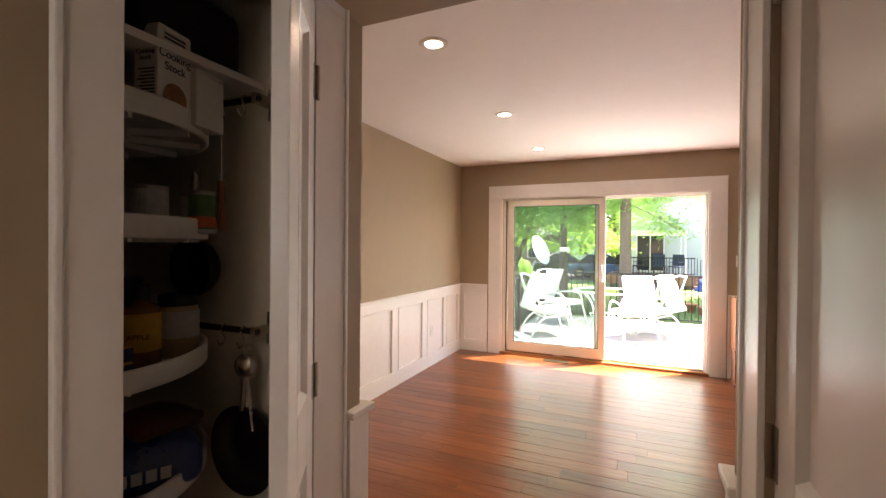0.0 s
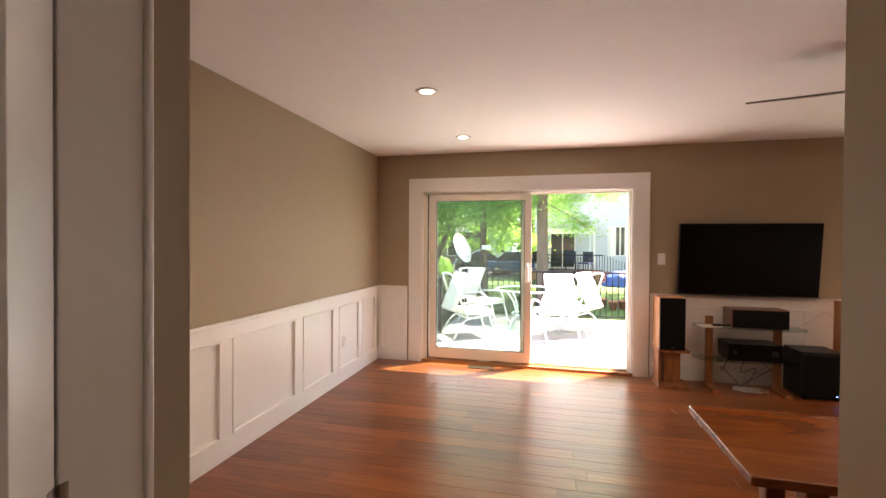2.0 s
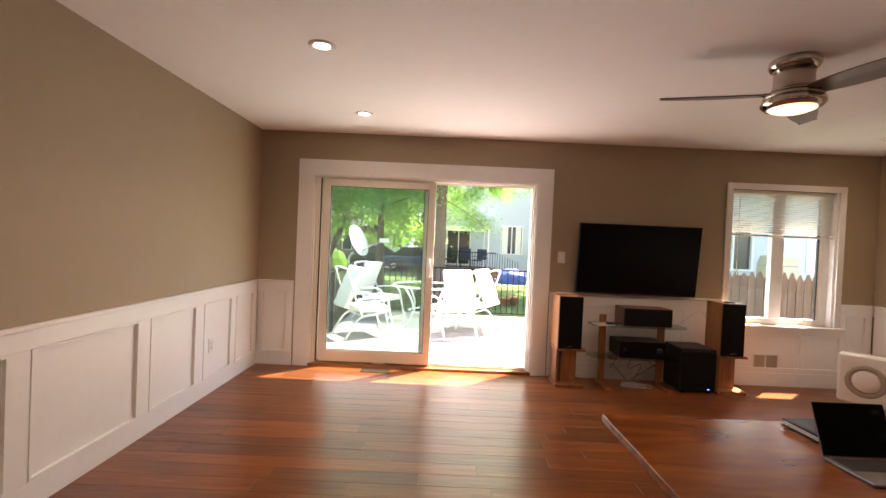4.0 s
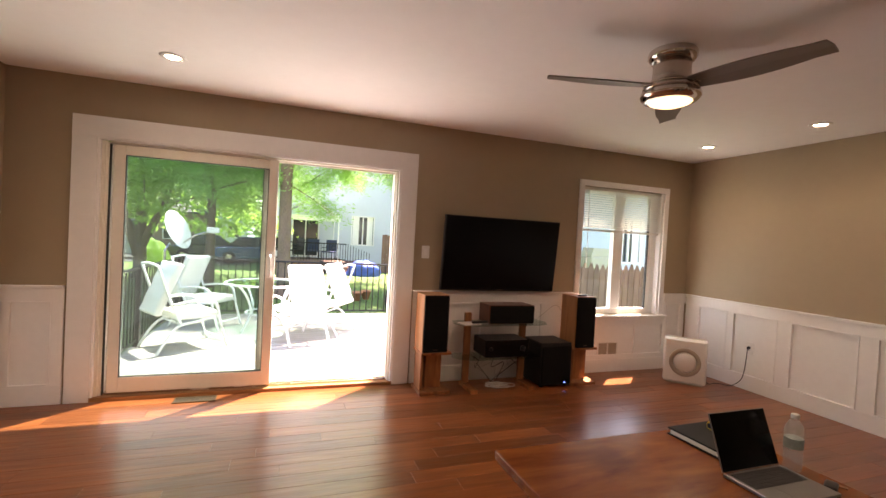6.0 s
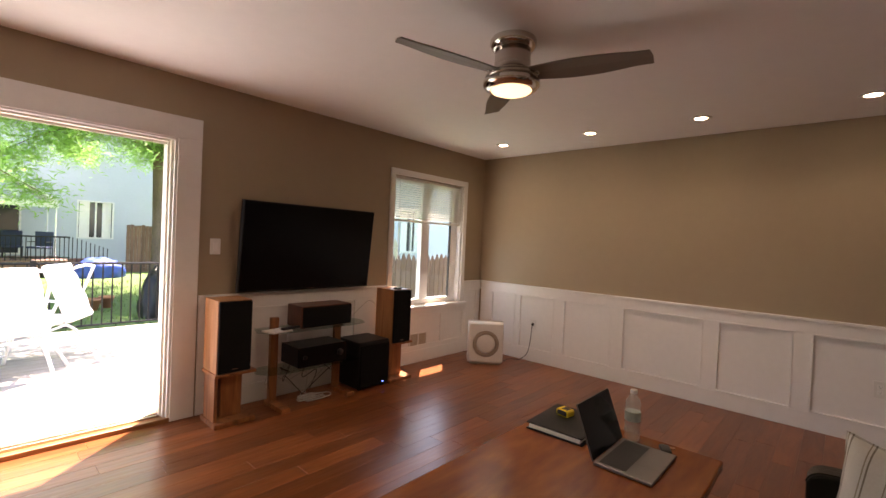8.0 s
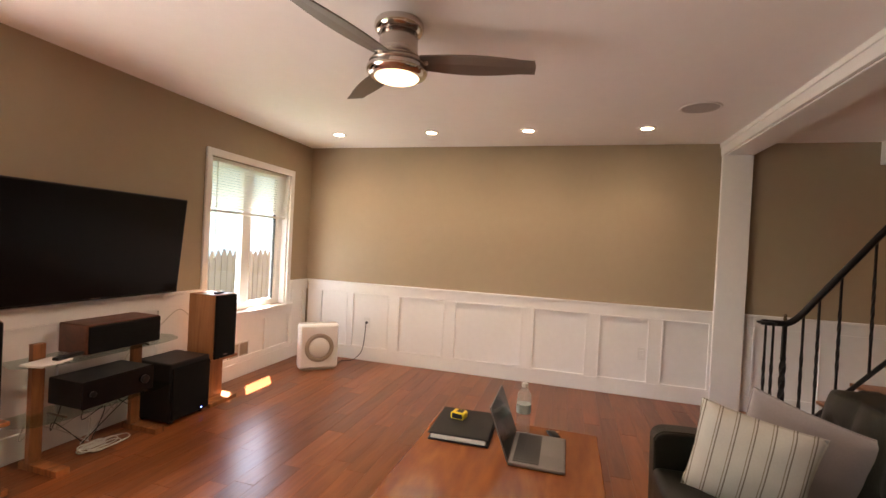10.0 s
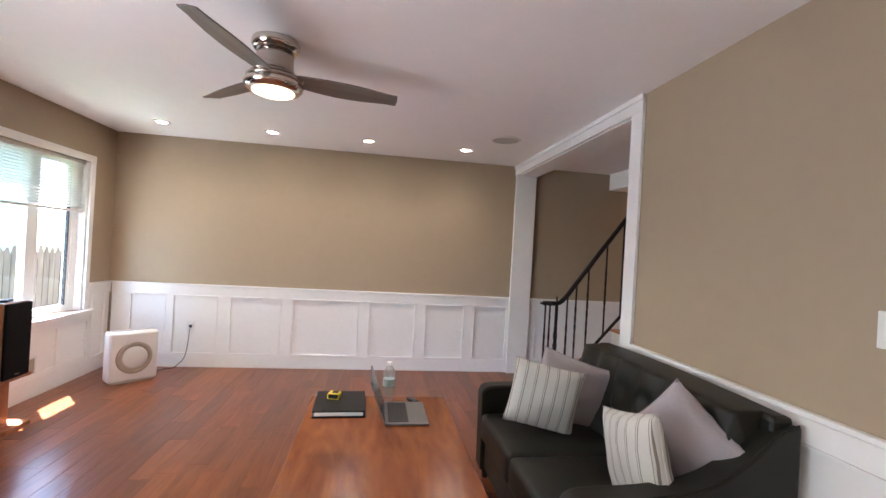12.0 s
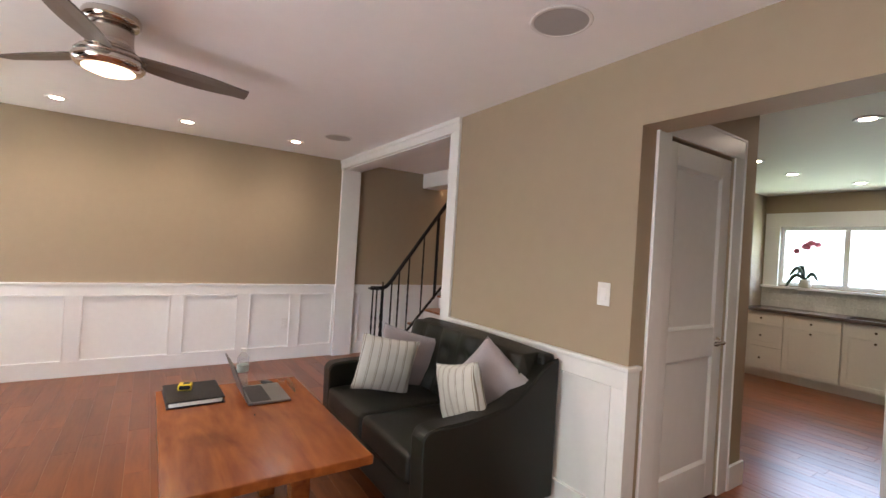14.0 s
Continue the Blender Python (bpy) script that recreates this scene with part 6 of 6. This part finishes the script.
three = [("drawer", 0.11, 0.40), ("drawer", 0.41, 0.68), ("drawer", 0.69, 0.85)]
door_one = [("door", 0.11, 0.68), ("drawer", 0.69, 0.85)]
cabinet(1.14, 1.615, three)
cabinet(0.58, 1.137, door_one)
cabinet(0.0, 0.577, door_one)
cabinet(-0.58, -0.003, door_one)
cabinet(-1.16, -0.583, three)
ctp = thing("worktop", "dark polished worktop with an undermounted sink", "worktop")
part("slab", boxes([(-1.2, -0.02, -3.955, KY + 0.03, 0.858, 0.893), (0.58, 1.618, -3.955, KY + 0.03, 0.858, 0.893), (-0.02, 0.58, -3.955, -3.85, 0.858, 0.893), (-0.02, 0.58, KY - 0.08, KY + 0.03, 0.858, 0.893)]), COUNTER, ctp)
part("sink", boxes([(-0.02, 0.58, -3.85, KY - 0.08, 0.8555, 0.8575)]), BLACK, ctp, "dark sink")
bs = thing("backsplash", "marble tile backsplash under the kitchen window", "tiles", kind="structure")
rnd = random.Random(4)
for r in range(3):
    x = -1.2 + (0.1 if r % 2 else 0.0)
    while x < 1.6:
        x1 = min(x + 0.2, 1.618)
        part("tile", box(x + 0.001, x1 - 0.001, -3.968, -3.958, 0.894 + 0.094 * r, 0.986 + 0.094 * r, 0.001, 1), MARBLE, bs)
        x += 0.2
kw = thing("window_2", "white sliding kitchen window in a wide casing", "window", kind="structure")
for r in ((KX0 - 0.17, KX0, -3.97, -3.945, KZ0 - 0.02, KZ1), (KX1, KX1 + 0.175, -3.97, -3.945, KZ0 - 0.02, KZ1), (KX0 - 0.17, KX1 + 0.175, -3.97, -3.943, KZ1, KZ1 + 0.19)):
    part("casing", box(*r, 0.003), TRIM, kw)
part("window_sill", box(KX0 - 0.18, 1.618, -4.05, -3.90, KZ0 - 0.045, KZ0 - 0.012, 0.004), TRIM, kw)
for r in ((KX0, KX0 + 0.05, -4.06, -4.0, KZ0, KZ1), (KX1 - 0.05, KX1, -4.06, -4.0, KZ0, KZ1), (KX0 + 0.05, KX1 - 0.05, -4.06, -4.0, KZ1 - 0.05, KZ1), (KX0 + 0.05, KX1 - 0.05, -4.06, -4.0, KZ0, KZ0 + 0.05), (0.70, 0.76, -4.05, -4.0, KZ0 + 0.05, KZ1 - 0.05)):
    part("frame", box(*r, 0.003), VINYL, kw)
part("pane", box(KX0 + 0.05, 0.70, -4.035, -4.03, KZ0 + 0.05, KZ1 - 0.05), PANE, kw)
part("pane", box(0.76, KX1 - 0.05, -4.045, -4.04, KZ0 + 0.05, KZ1 - 0.05), PANE, kw)
setting("baseboard_kitchen", box(1.60, 1.619, -3.36, 0.03, 0, 0.14, 0.003), TRIM, "white kitchen baseboard", "trim")
# orchid on the sill
oz = KZ0 - 0.012
orc = thing("potted_orchid", "pink orchid in a small cream pot on the sill", "potted plant", pose(1.12, -3.945, oz))
part("pot", lathe([(0.05, 0), (0.07, 0.015), (0.062, 0.09), (0.066, 0.11), (0.06, 0.11), (0.055, 0.09), (0.01, 0.09)], 24), CAB, orc, "cream pot", True)
GREENL = paint("orchid_leaf", (0.03, 0.06, 0.03), 0.4, vary=0.2)
PINKP = paint("orchid_petal", (0.55, 0.16, 0.22), 0.7, vary=0.25, scale=30)
for i, (dx, dy, dz) in enumerate(((0.22, 0.03, 0.0), (0.16, 0.06, 0.10), (-0.15, 0.05, 0.03), (0.1, -0.03, 0.12))):
    bm = bmesh.new()
    line = smooth_line([(0, 0, 0.1), (dx * 0.5, dy * 0.5, 0.16 + dz), (dx, dy, 0.08 + dz * 0.6 - (0.12 if i == 0 else 0))], 6)
    tube(bm, line, [0.004 + 0.022 * math.sin(math.pi * k / (len(line) - 1)) for k in range(len(line))], 8)
    part("leaf", bm, GREENL, orc, "dark green strap leaf", True)
part("stem", bar(smooth_line([(0, 0, 0.1), (0.02, 0, 0.3), (0.05, 0.0, 0.5), (0.02, 0.0, 0.6), (-0.06, 0.0, 0.63)], 6), 0.004, 6), GREENL, orc)
rnd = random.Random(2)
for k in range(7):
    bm = bmesh.new()
    c = Vector((0.07 - 0.03 * k + rnd.uniform(-0.03, 0.03), rnd.uniform(-0.02, 0.04), 0.52 + 0.015 * k + rnd.uniform(-0.04, 0.03)))
    for j in range(5):
        a = j * 2 * math.pi / 5 + k
        tip, side = Vector((math.cos(a), 0.3, math.sin(a))) * 0.045, Vector((-math.sin(a), 0, math.cos(a))) * 0.02
        v = [bm.verts.new(c + q) for q in (Vector((0, 0, 0)), tip * 0.6 + side, tip, tip * 0.6 - side)]
        bm.faces.new(v)
    part("flower", bm, PINKP, orc, "pink petals")

# ---- pantry ----
PW = paint("white_tray_plastic", (0.82, 0.81, 0.77), 0.45, vary=0.06)
SCX, SCY, SR = -1.285, 0.745, 0.345
ls = thing("lazy_susan", "white revolving round pantry shelves on a pole", "shelves", pose(SCX, SCY, 0))
part("pole", bar([(0, 0, 0), (0, 0, 2.0)], 0.016, 12), IRON, ls, "dark pole")
SHZ = (0.81, 1.085, 1.41, 1.67)
for z in SHZ:
    t = part("tray", lathe([(0.02, z), (SR - 0.012, z), (SR - 0.012, z + 0.034), (SR - 0.004, z + 0.038), (SR, z + 0.034), (SR, z - 0.012), (SR - 0.01, z - 0.014), (SR - 0.012, z - 0.006), (0.02, z - 0.006)], 64), PW, ls, "white rimmed round tray", True)
    for k in range(12):
        a = k * math.pi / 6
        part("rib", boxes([(0.04, SR - 0.02, -0.004, 0.004, z - 0.022, z - 0.006)]), PW, t).rotation_euler = (0, 0, a)
    part("hub", lathe([(0.045, z - 0.03), (0.045, z + 0.02), (0.02, z + 0.03)], 20), PW, t)
ps = setting("pantry_shelf", box(-1.9, -0.95, -0.16, 1.10, 1.815, 1.835, 0.002), PW, "white fixed shelf high in the pantry", "shelf")
bag = tagged(part("snack_bag", cushion(-1.4, -0.97, 0.42, 0.72, 1.836, 2.02, 0.05), paint("black_foil_bag", (0.03, 0.03, 0.035), 0.3, vary=0.8, scale=8), None, "", True), "dark crumpled food bag on the pantry shelf", "bag")
tagged(part("snack_bag", cushion(-1.3, -0.98, 0.76, 1.05, 1.836, 2.0, 0.04), BINDER, None, "", True), "black bag on the pantry shelf", "bag")


def carton(m, w, d, h, label, text=True):
    c = thing("stock_carton", label, "carton", m)
    CART = paint("carton_white", (0.76, 0.72, 0.66), 0.55, vary=0.06)
    INK = paint("carton_ink", (0.06, 0.04, 0.04), 0.6, vary=0.1)
    part("body", box(-w / 2, w / 2, -d / 2, d / 2, 0, h, 0.003), CART, c)
    part("gable", slab([(-w / 2, h), (w / 2, h), (w / 2 - 0.005, h + 0.01), (-w / 2 + 0.005, h + 0.01)], -d / 2, d / 2, "y"), CART, c)
    if text:
        part("picture", lathe([(0.034, -d / 2 - 0.0006), (0.004, -d / 2 - 0.0012)], 24, at=(0.0, 0, 0.045), axis="y"), paint("food_picture", (0.32, 0.14, 0.06), 0.6, vary=0.6, scale=60), c, "brown food picture")
        lettering("Cooking\nStock", 0.026, pose(0, -d / 2 - 0.001, 0.125, 90, 0, 0), INK, c)
        part("logo", boxes([(-0.03, 0.03, -d / 2 - 0.001, -d / 2, 0.172 + 0.009 * i, 0.177 + 0.009 * i) for i in range(2)] + [(-0.022, 0.025, -d / 2 - 0.001, -d / 2, 0.158, 0.164)]), INK, c, "dark printed bars")
        part("small_print", boxes([(-w / 2 - 0.001, -w / 2, -0.024, 0.02 - 0.004 * (i % 3), 0.03 + 0.0075 * i, 0.033 + 0.0075 * i) for i in range(10)]), INK, c)
        lettering("Cooking\nStock", 0.014, pose(-w / 2 - 0.001, 0, 0.13, 90, 0, -90), INK, c)
    return c


def on(z, x, y, a=0):
    return pose(x, y, z, 0, 0, a)


carton(on(SHZ[3], -0.99, 0.835, 102), 0.095, 0.062, 0.19, "white cooking stock carton with a food picture")
carton(on(SHZ[3], -1.0, 0.935, 102), 0.095, 0.062, 0.13, "plain white carton behind the stock", False)
carton(on(SHZ[3], -1.09, 0.74, 102), 0.075, 0.062, 0.19, "dark carton beside the stock", False)


def jar(name, label, category, m, r, h, body, lid, label_m=None, lab=(0.3, 0.75), neck=0.8, text=""):
    j = thing(name, label, category, m)
    part("jar", lathe([(r * 0.9, 0), (r, 0.006), (r, h * 0.72), (r * 0.95, h * 0.80), (r * neck, h * 0.86), (r * neck, h)], 28), body, j, "", True)
    part("lid", lathe([(r * neck * 1.06, h * 0.9), (r * neck * 1.06, h * 1.08), (r * neck, h * 1.09)], 28), lid, j)
    if label_m:
        part("label", lathe([(r * 1.001, h * lab[0]), (r * 1.012, h * lab[0] + 0.001), (r * 1.012, h * lab[1]), (r * 1.001, h * lab[1] + 0.001)], 28), label_m, j, "printed paper label")
    if text:
        lettering(text, 0.018, pose(r * 1.02 * 0.77, -r * 1.02 * 0.64, h * 0.42, 90, 0, 50), BLACK, j)
    return j


CLEARJ = paint("cloudy_glass", (0.42, 0.38, 0.30), 0.15, vary=0.1)
PEANUT = paint("pale_spread", (0.45, 0.33, 0.2), 0.3, vary=0.1)
AMBER = paint("amber_liquid", (0.22, 0.08, 0.02), 0.12, vary=0.15)
YLAB = paint("yellow_label", (0.62, 0.33, 0.03), 0.5, vary=0.15, scale=30)
WLAB = paint("white_label", (0.55, 0.54, 0.52), 0.5, vary=0.2, scale=50)
TIN = paint("tin_can", (0.42, 0.41, 0.39), 0.3, 0.8, vary=0.06)
GREENT = paint("green_can_label", (0.05, 0.13, 0.03), 0.4, vary=0.5, scale=25)
jar("vinegar_bottle", "brown vinegar bottle with a yellow label", "bottle", on(SHZ[1], -1.10, 0.855), 0.042, 0.18, AMBER, BLACK, YLAB, (0.22, 0.72), 0.42, "APPLE")
jar("spread_jar", "glass jar of pale spread with a black lid", "jar", on(SHZ[1], -1.12, 0.965), 0.05, 0.15, PEANUT, BLACK, WLAB, (0.35, 0.8), 0.9)
jar("dark_jar", "dark jar with a black lid", "jar", on(SHZ[1], -1.25, 0.90), 0.05, 0.19, BINDER, BLACK)
bxs = thing("tea_box", "small blue and yellow box on the tray", "box", on(SHZ[1], -1.03, 0.735, 85))
part("carton", box(-0.045, 0.045, -0.022, 0.022, 0, 0.075, 0.002), YLAB, bxs)
part("panel", box(-0.046, 0.046, -0.0232, -0.022, 0.006, 0.034, 0.0), NAVY, bxs)
part("panel", box(-0.046, 0.046, -0.0232, -0.022, 0.04, 0.07, 0.0), NAVY, bxs)
part("print", boxes([(-0.03, 0.02, -0.0238, -0.0232, 0.014, 0.026), (-0.03, 0.02, -0.0238, -0.0232, 0.048, 0.06)]), WLAB, bxs)


def can(m, r, h, lab, label):
    c = thing("food_can", label, "can", m, "pantry cans")
    part("tin", lathe([(r * 0.94, 0), (r, 0.004), (r * 0.97, 0.01), (r * 0.97, h - 0.01), (r, h - 0.004), (r * 0.96, h), (r * 0.9, h - 0.004), (0.005, h - 0.004)], 28), TIN, c, "", True)
    part("label", lathe([(r * 0.972, 0.012), (r * 0.99, 0.013), (r * 0.99, h - 0.013), (r * 0.972, h - 0.012)], 28), lab, c, "printed label")


can(on(SHZ[2], -1.01, 0.95), 0.033, 0.11, GREENT, "tin can with a green vegetable label")
part("fruit_print", lathe([(0.033, 0.016), (0.0334, 0.02), (0.0334, 0.04), (0.033, 0.044)], 24), paint("orange_print", (0.55, 0.12, 0.03), 0.5, vary=0.4, scale=60), bpy.data.objects["food_can"], "orange fruit print")
can(on(SHZ[2], -1.08, 0.975), 0.033, 0.11, WLAB, "tin can with a pale label")
can(on(SHZ[2], -1.115, 0.88), 0.046, 0.12, WLAB, "wide tin can with a white and green label")
tagged(part("foil_pouch", cushion(-1.1, -0.97, 0.70, 0.86, SHZ[2], SHZ[2] + 0.022, 0.012), BINDER, None, "", True), "dark foil pouch lying on the tray", "pouch")
ck = thing("cookie_pack", "blue cookie package with white lettering bars", "package", on(SHZ[0], -1.07, 0.84, 62))
COOKB = paint("blue_wrapper", (0.012, 0.03, 0.13), 0.28, vary=0.3, scale=10, bump=0.3, bump_scale=40)
part("wrapper", cushion(-0.12, 0.12, -0.085, 0.085, 0, 0.10, 0.03), COOKB, ck, "", True)
part("lettering_bars", boxes([(-0.055 + 0.028 * i, -0.034 + 0.028 * i, -0.0875, -0.0855, 0.035, 0.062) for i in range(4)]), WLAB, ck, "white blocky lettering")
tagged(part("snack_bag", cushion(-1.2, -1.02, 0.80, 0.98, SHZ[0] + 0.1, SHZ[0] + 0.14, 0.02), paint("orange_black_bag", (0.10, 0.03, 0.01), 0.35, vary=0.9, scale=14), None, "", True), "orange and black snack bag on the cookies", "bag")
# rails with hooks and pans
NYW = 1.1045
for z, nm in ((1.775, "high"), (1.15, "low")):
    r = thing("utensil_rail", "dark metal utensil rail on brackets with hooks", "rail", pose(0, 0, z))
    part("bar", bar([(-1.75, NYW - 0.06, 0), (-0.915, NYW - 0.06, 0)], 0.009, 8), IRON, r)
    for x in (-0.925, -1.5):
        part("bracket", boxes([(x - 0.008, x + 0.008, NYW - 0.07, NYW - 0.004, -0.014, 0.014), (x - 0.016, x + 0.016, NYW - 0.004, NYW, -0.045, 0.045)]), STEEL, r)
    for x in (-0.965, -1.04, -1.16):
        part("hook", bar(smooth_line([(x, NYW - 0.06, 0.012), (x, NYW - 0.072, 0.0), (x, NYW - 0.06, -0.03), (x, NYW - 0.075, -0.045), (x, NYW - 0.085, -0.03)], 4), 0.003, 6), STEEL, r)


def pan(x, z, r, label, handle=0.2):
    p = thing("frying_pan", label, "pan", pose(x, NYW - 0.03, z, 0, 0, 0))
    part("bowl", lathe([(r * 0.7, 0.0), (r * 0.85, -0.012), (r, -0.05), (r * 1.01, -0.05), (r * 0.87, -0.008), (r * 0.72, 0.006), (0.01, 0.006)], 40, at=(0, 0, -handle - r), axis="y"), paint("black_steel", (0.03, 0.03, 0.03), 0.32, 0.7, vary=0.3, scale=6), p, "", True)
    part("handle", bar(smooth_line([(0, -0.05, -handle - 0.01), (0, -0.04, -handle * 0.6), (0, -0.03, -0.02), (0, -0.03, 0.0)], 5), [0.008] * 5 + [0.012] * 11, 8), STEEL, p, "steel handle", True)


pan(-0.95, 1.11, 0.118, "black steel wok hanging by its handle", 0.16)
pan(-1.16, 1.60, 0.085, "dark frying pan hanging behind the shelves", 0.20)
ld = thing("ladle", "steel ladle hanging on the rail", "ladle", pose(-0.945, NYW - 0.075, 1.11))
part("handle", bar([(0, 0, 0), (0.01, 0.0, -0.1), (0.03, 0.0, -0.22)], 0.005, 6), STEEL, ld)
part("bowl", lathe([(0.002, -0.02), (0.028, -0.012), (0.038, 0.01), (0.036, 0.012), (0.026, -0.008), (0.002, -0.015)], 20, at=(0.0, 0, -0.05), axis="y"), STEEL, ld, "", True)
wk = thing("wooden_spoon", "wooden-handled utensil hanging on the rail", "utensil", pose(-1.045, NYW - 0.07, 1.72))
part("shank", bar([(0, 0, 0), (0, 0, -0.18)], 0.004, 6), STEEL, wk)
part("grip", bar([(0, 0, -0.16), (0, 0, -0.2), (0, 0, -0.28), (0.004, 0, -0.30)], [0.008, 0.011, 0.012, 0.008], 8), STANDW, wk, "wooden grip")
# ---- floor boards, laid along x ----
def boards(parent, x0, x1, y0, y1, width, seed, material, shortest=0.45, longest=1.7, skip=None):
    rnd = random.Random(seed)
    y = y0
    while y < y1 - 0.01:
        w = min(width, y1 - y)
        x = x0 - rnd.uniform(0, 0.9)
        while x < x1 - 0.001:
            n = rnd.uniform(shortest, longest)
            a, b = max(x, x0), min(x + n, x1)
            if b - a < 0.06 or x1 - b < 0.12:
                b = max(b, min(x1, a + 0.2)) if x1 - b < 0.12 else b
                if x1 - b < 0.12:
                    b = x1
            if b - a > 0.02:
                c = 0.0012
                hx, hy, top = (b - a) / 2 - 0.0003, w / 2 - 0.0003, rnd.uniform(-0.0006, 0.0)
                lo = [(-hx, -hy, -0.012), (hx, -hy, -0.012), (hx, hy, -0.012), (-hx, hy, -0.012)]
                mid = [(p, q, top - c) for p, q, _ in lo]
                up = [(p - c * (1 if p > 0 else -1), q - c * (1 if q > 0 else -1), top) for p, q, _ in lo]
                faces = [(8, 9, 10, 11)] + [(i, (i + 1) % 4, 4 + (i + 1) % 4, 4 + i) for i in range(4)] + [(4 + i, 4 + (i + 1) % 4, 8 + (i + 1) % 4, 8 + i) for i in range(4)]
                me = bpy.data.meshes.new("plank")
                me.from_pydata(lo + mid + up, [], faces)
                me.materials.append(material)
                ob = new("plank", me)
                ob.parent, ob.location = parent, ((a + b) / 2, y + w / 2, 0)
            x = max(b, x + n) if b < x1 else x1
        y += width


fl = bpy.data.objects["floor"]
boards(fl, XW, XE, YS, YN - 0.021, 0.127, 3, FLOOR)
boards(fl, PX0, PX1 + 0.01, 0.06, YS, 0.127, 4, FLOOR)
boards(bpy.data.objects["floor_kitchen"], -2.6, 1.62, -3.97, 0.06, 0.127, 5, FLOOR)
boards(bpy.data.objects["floor_hall"], 1.77, XE, 0.2, 1.33, 0.127, 6, FLOOR)
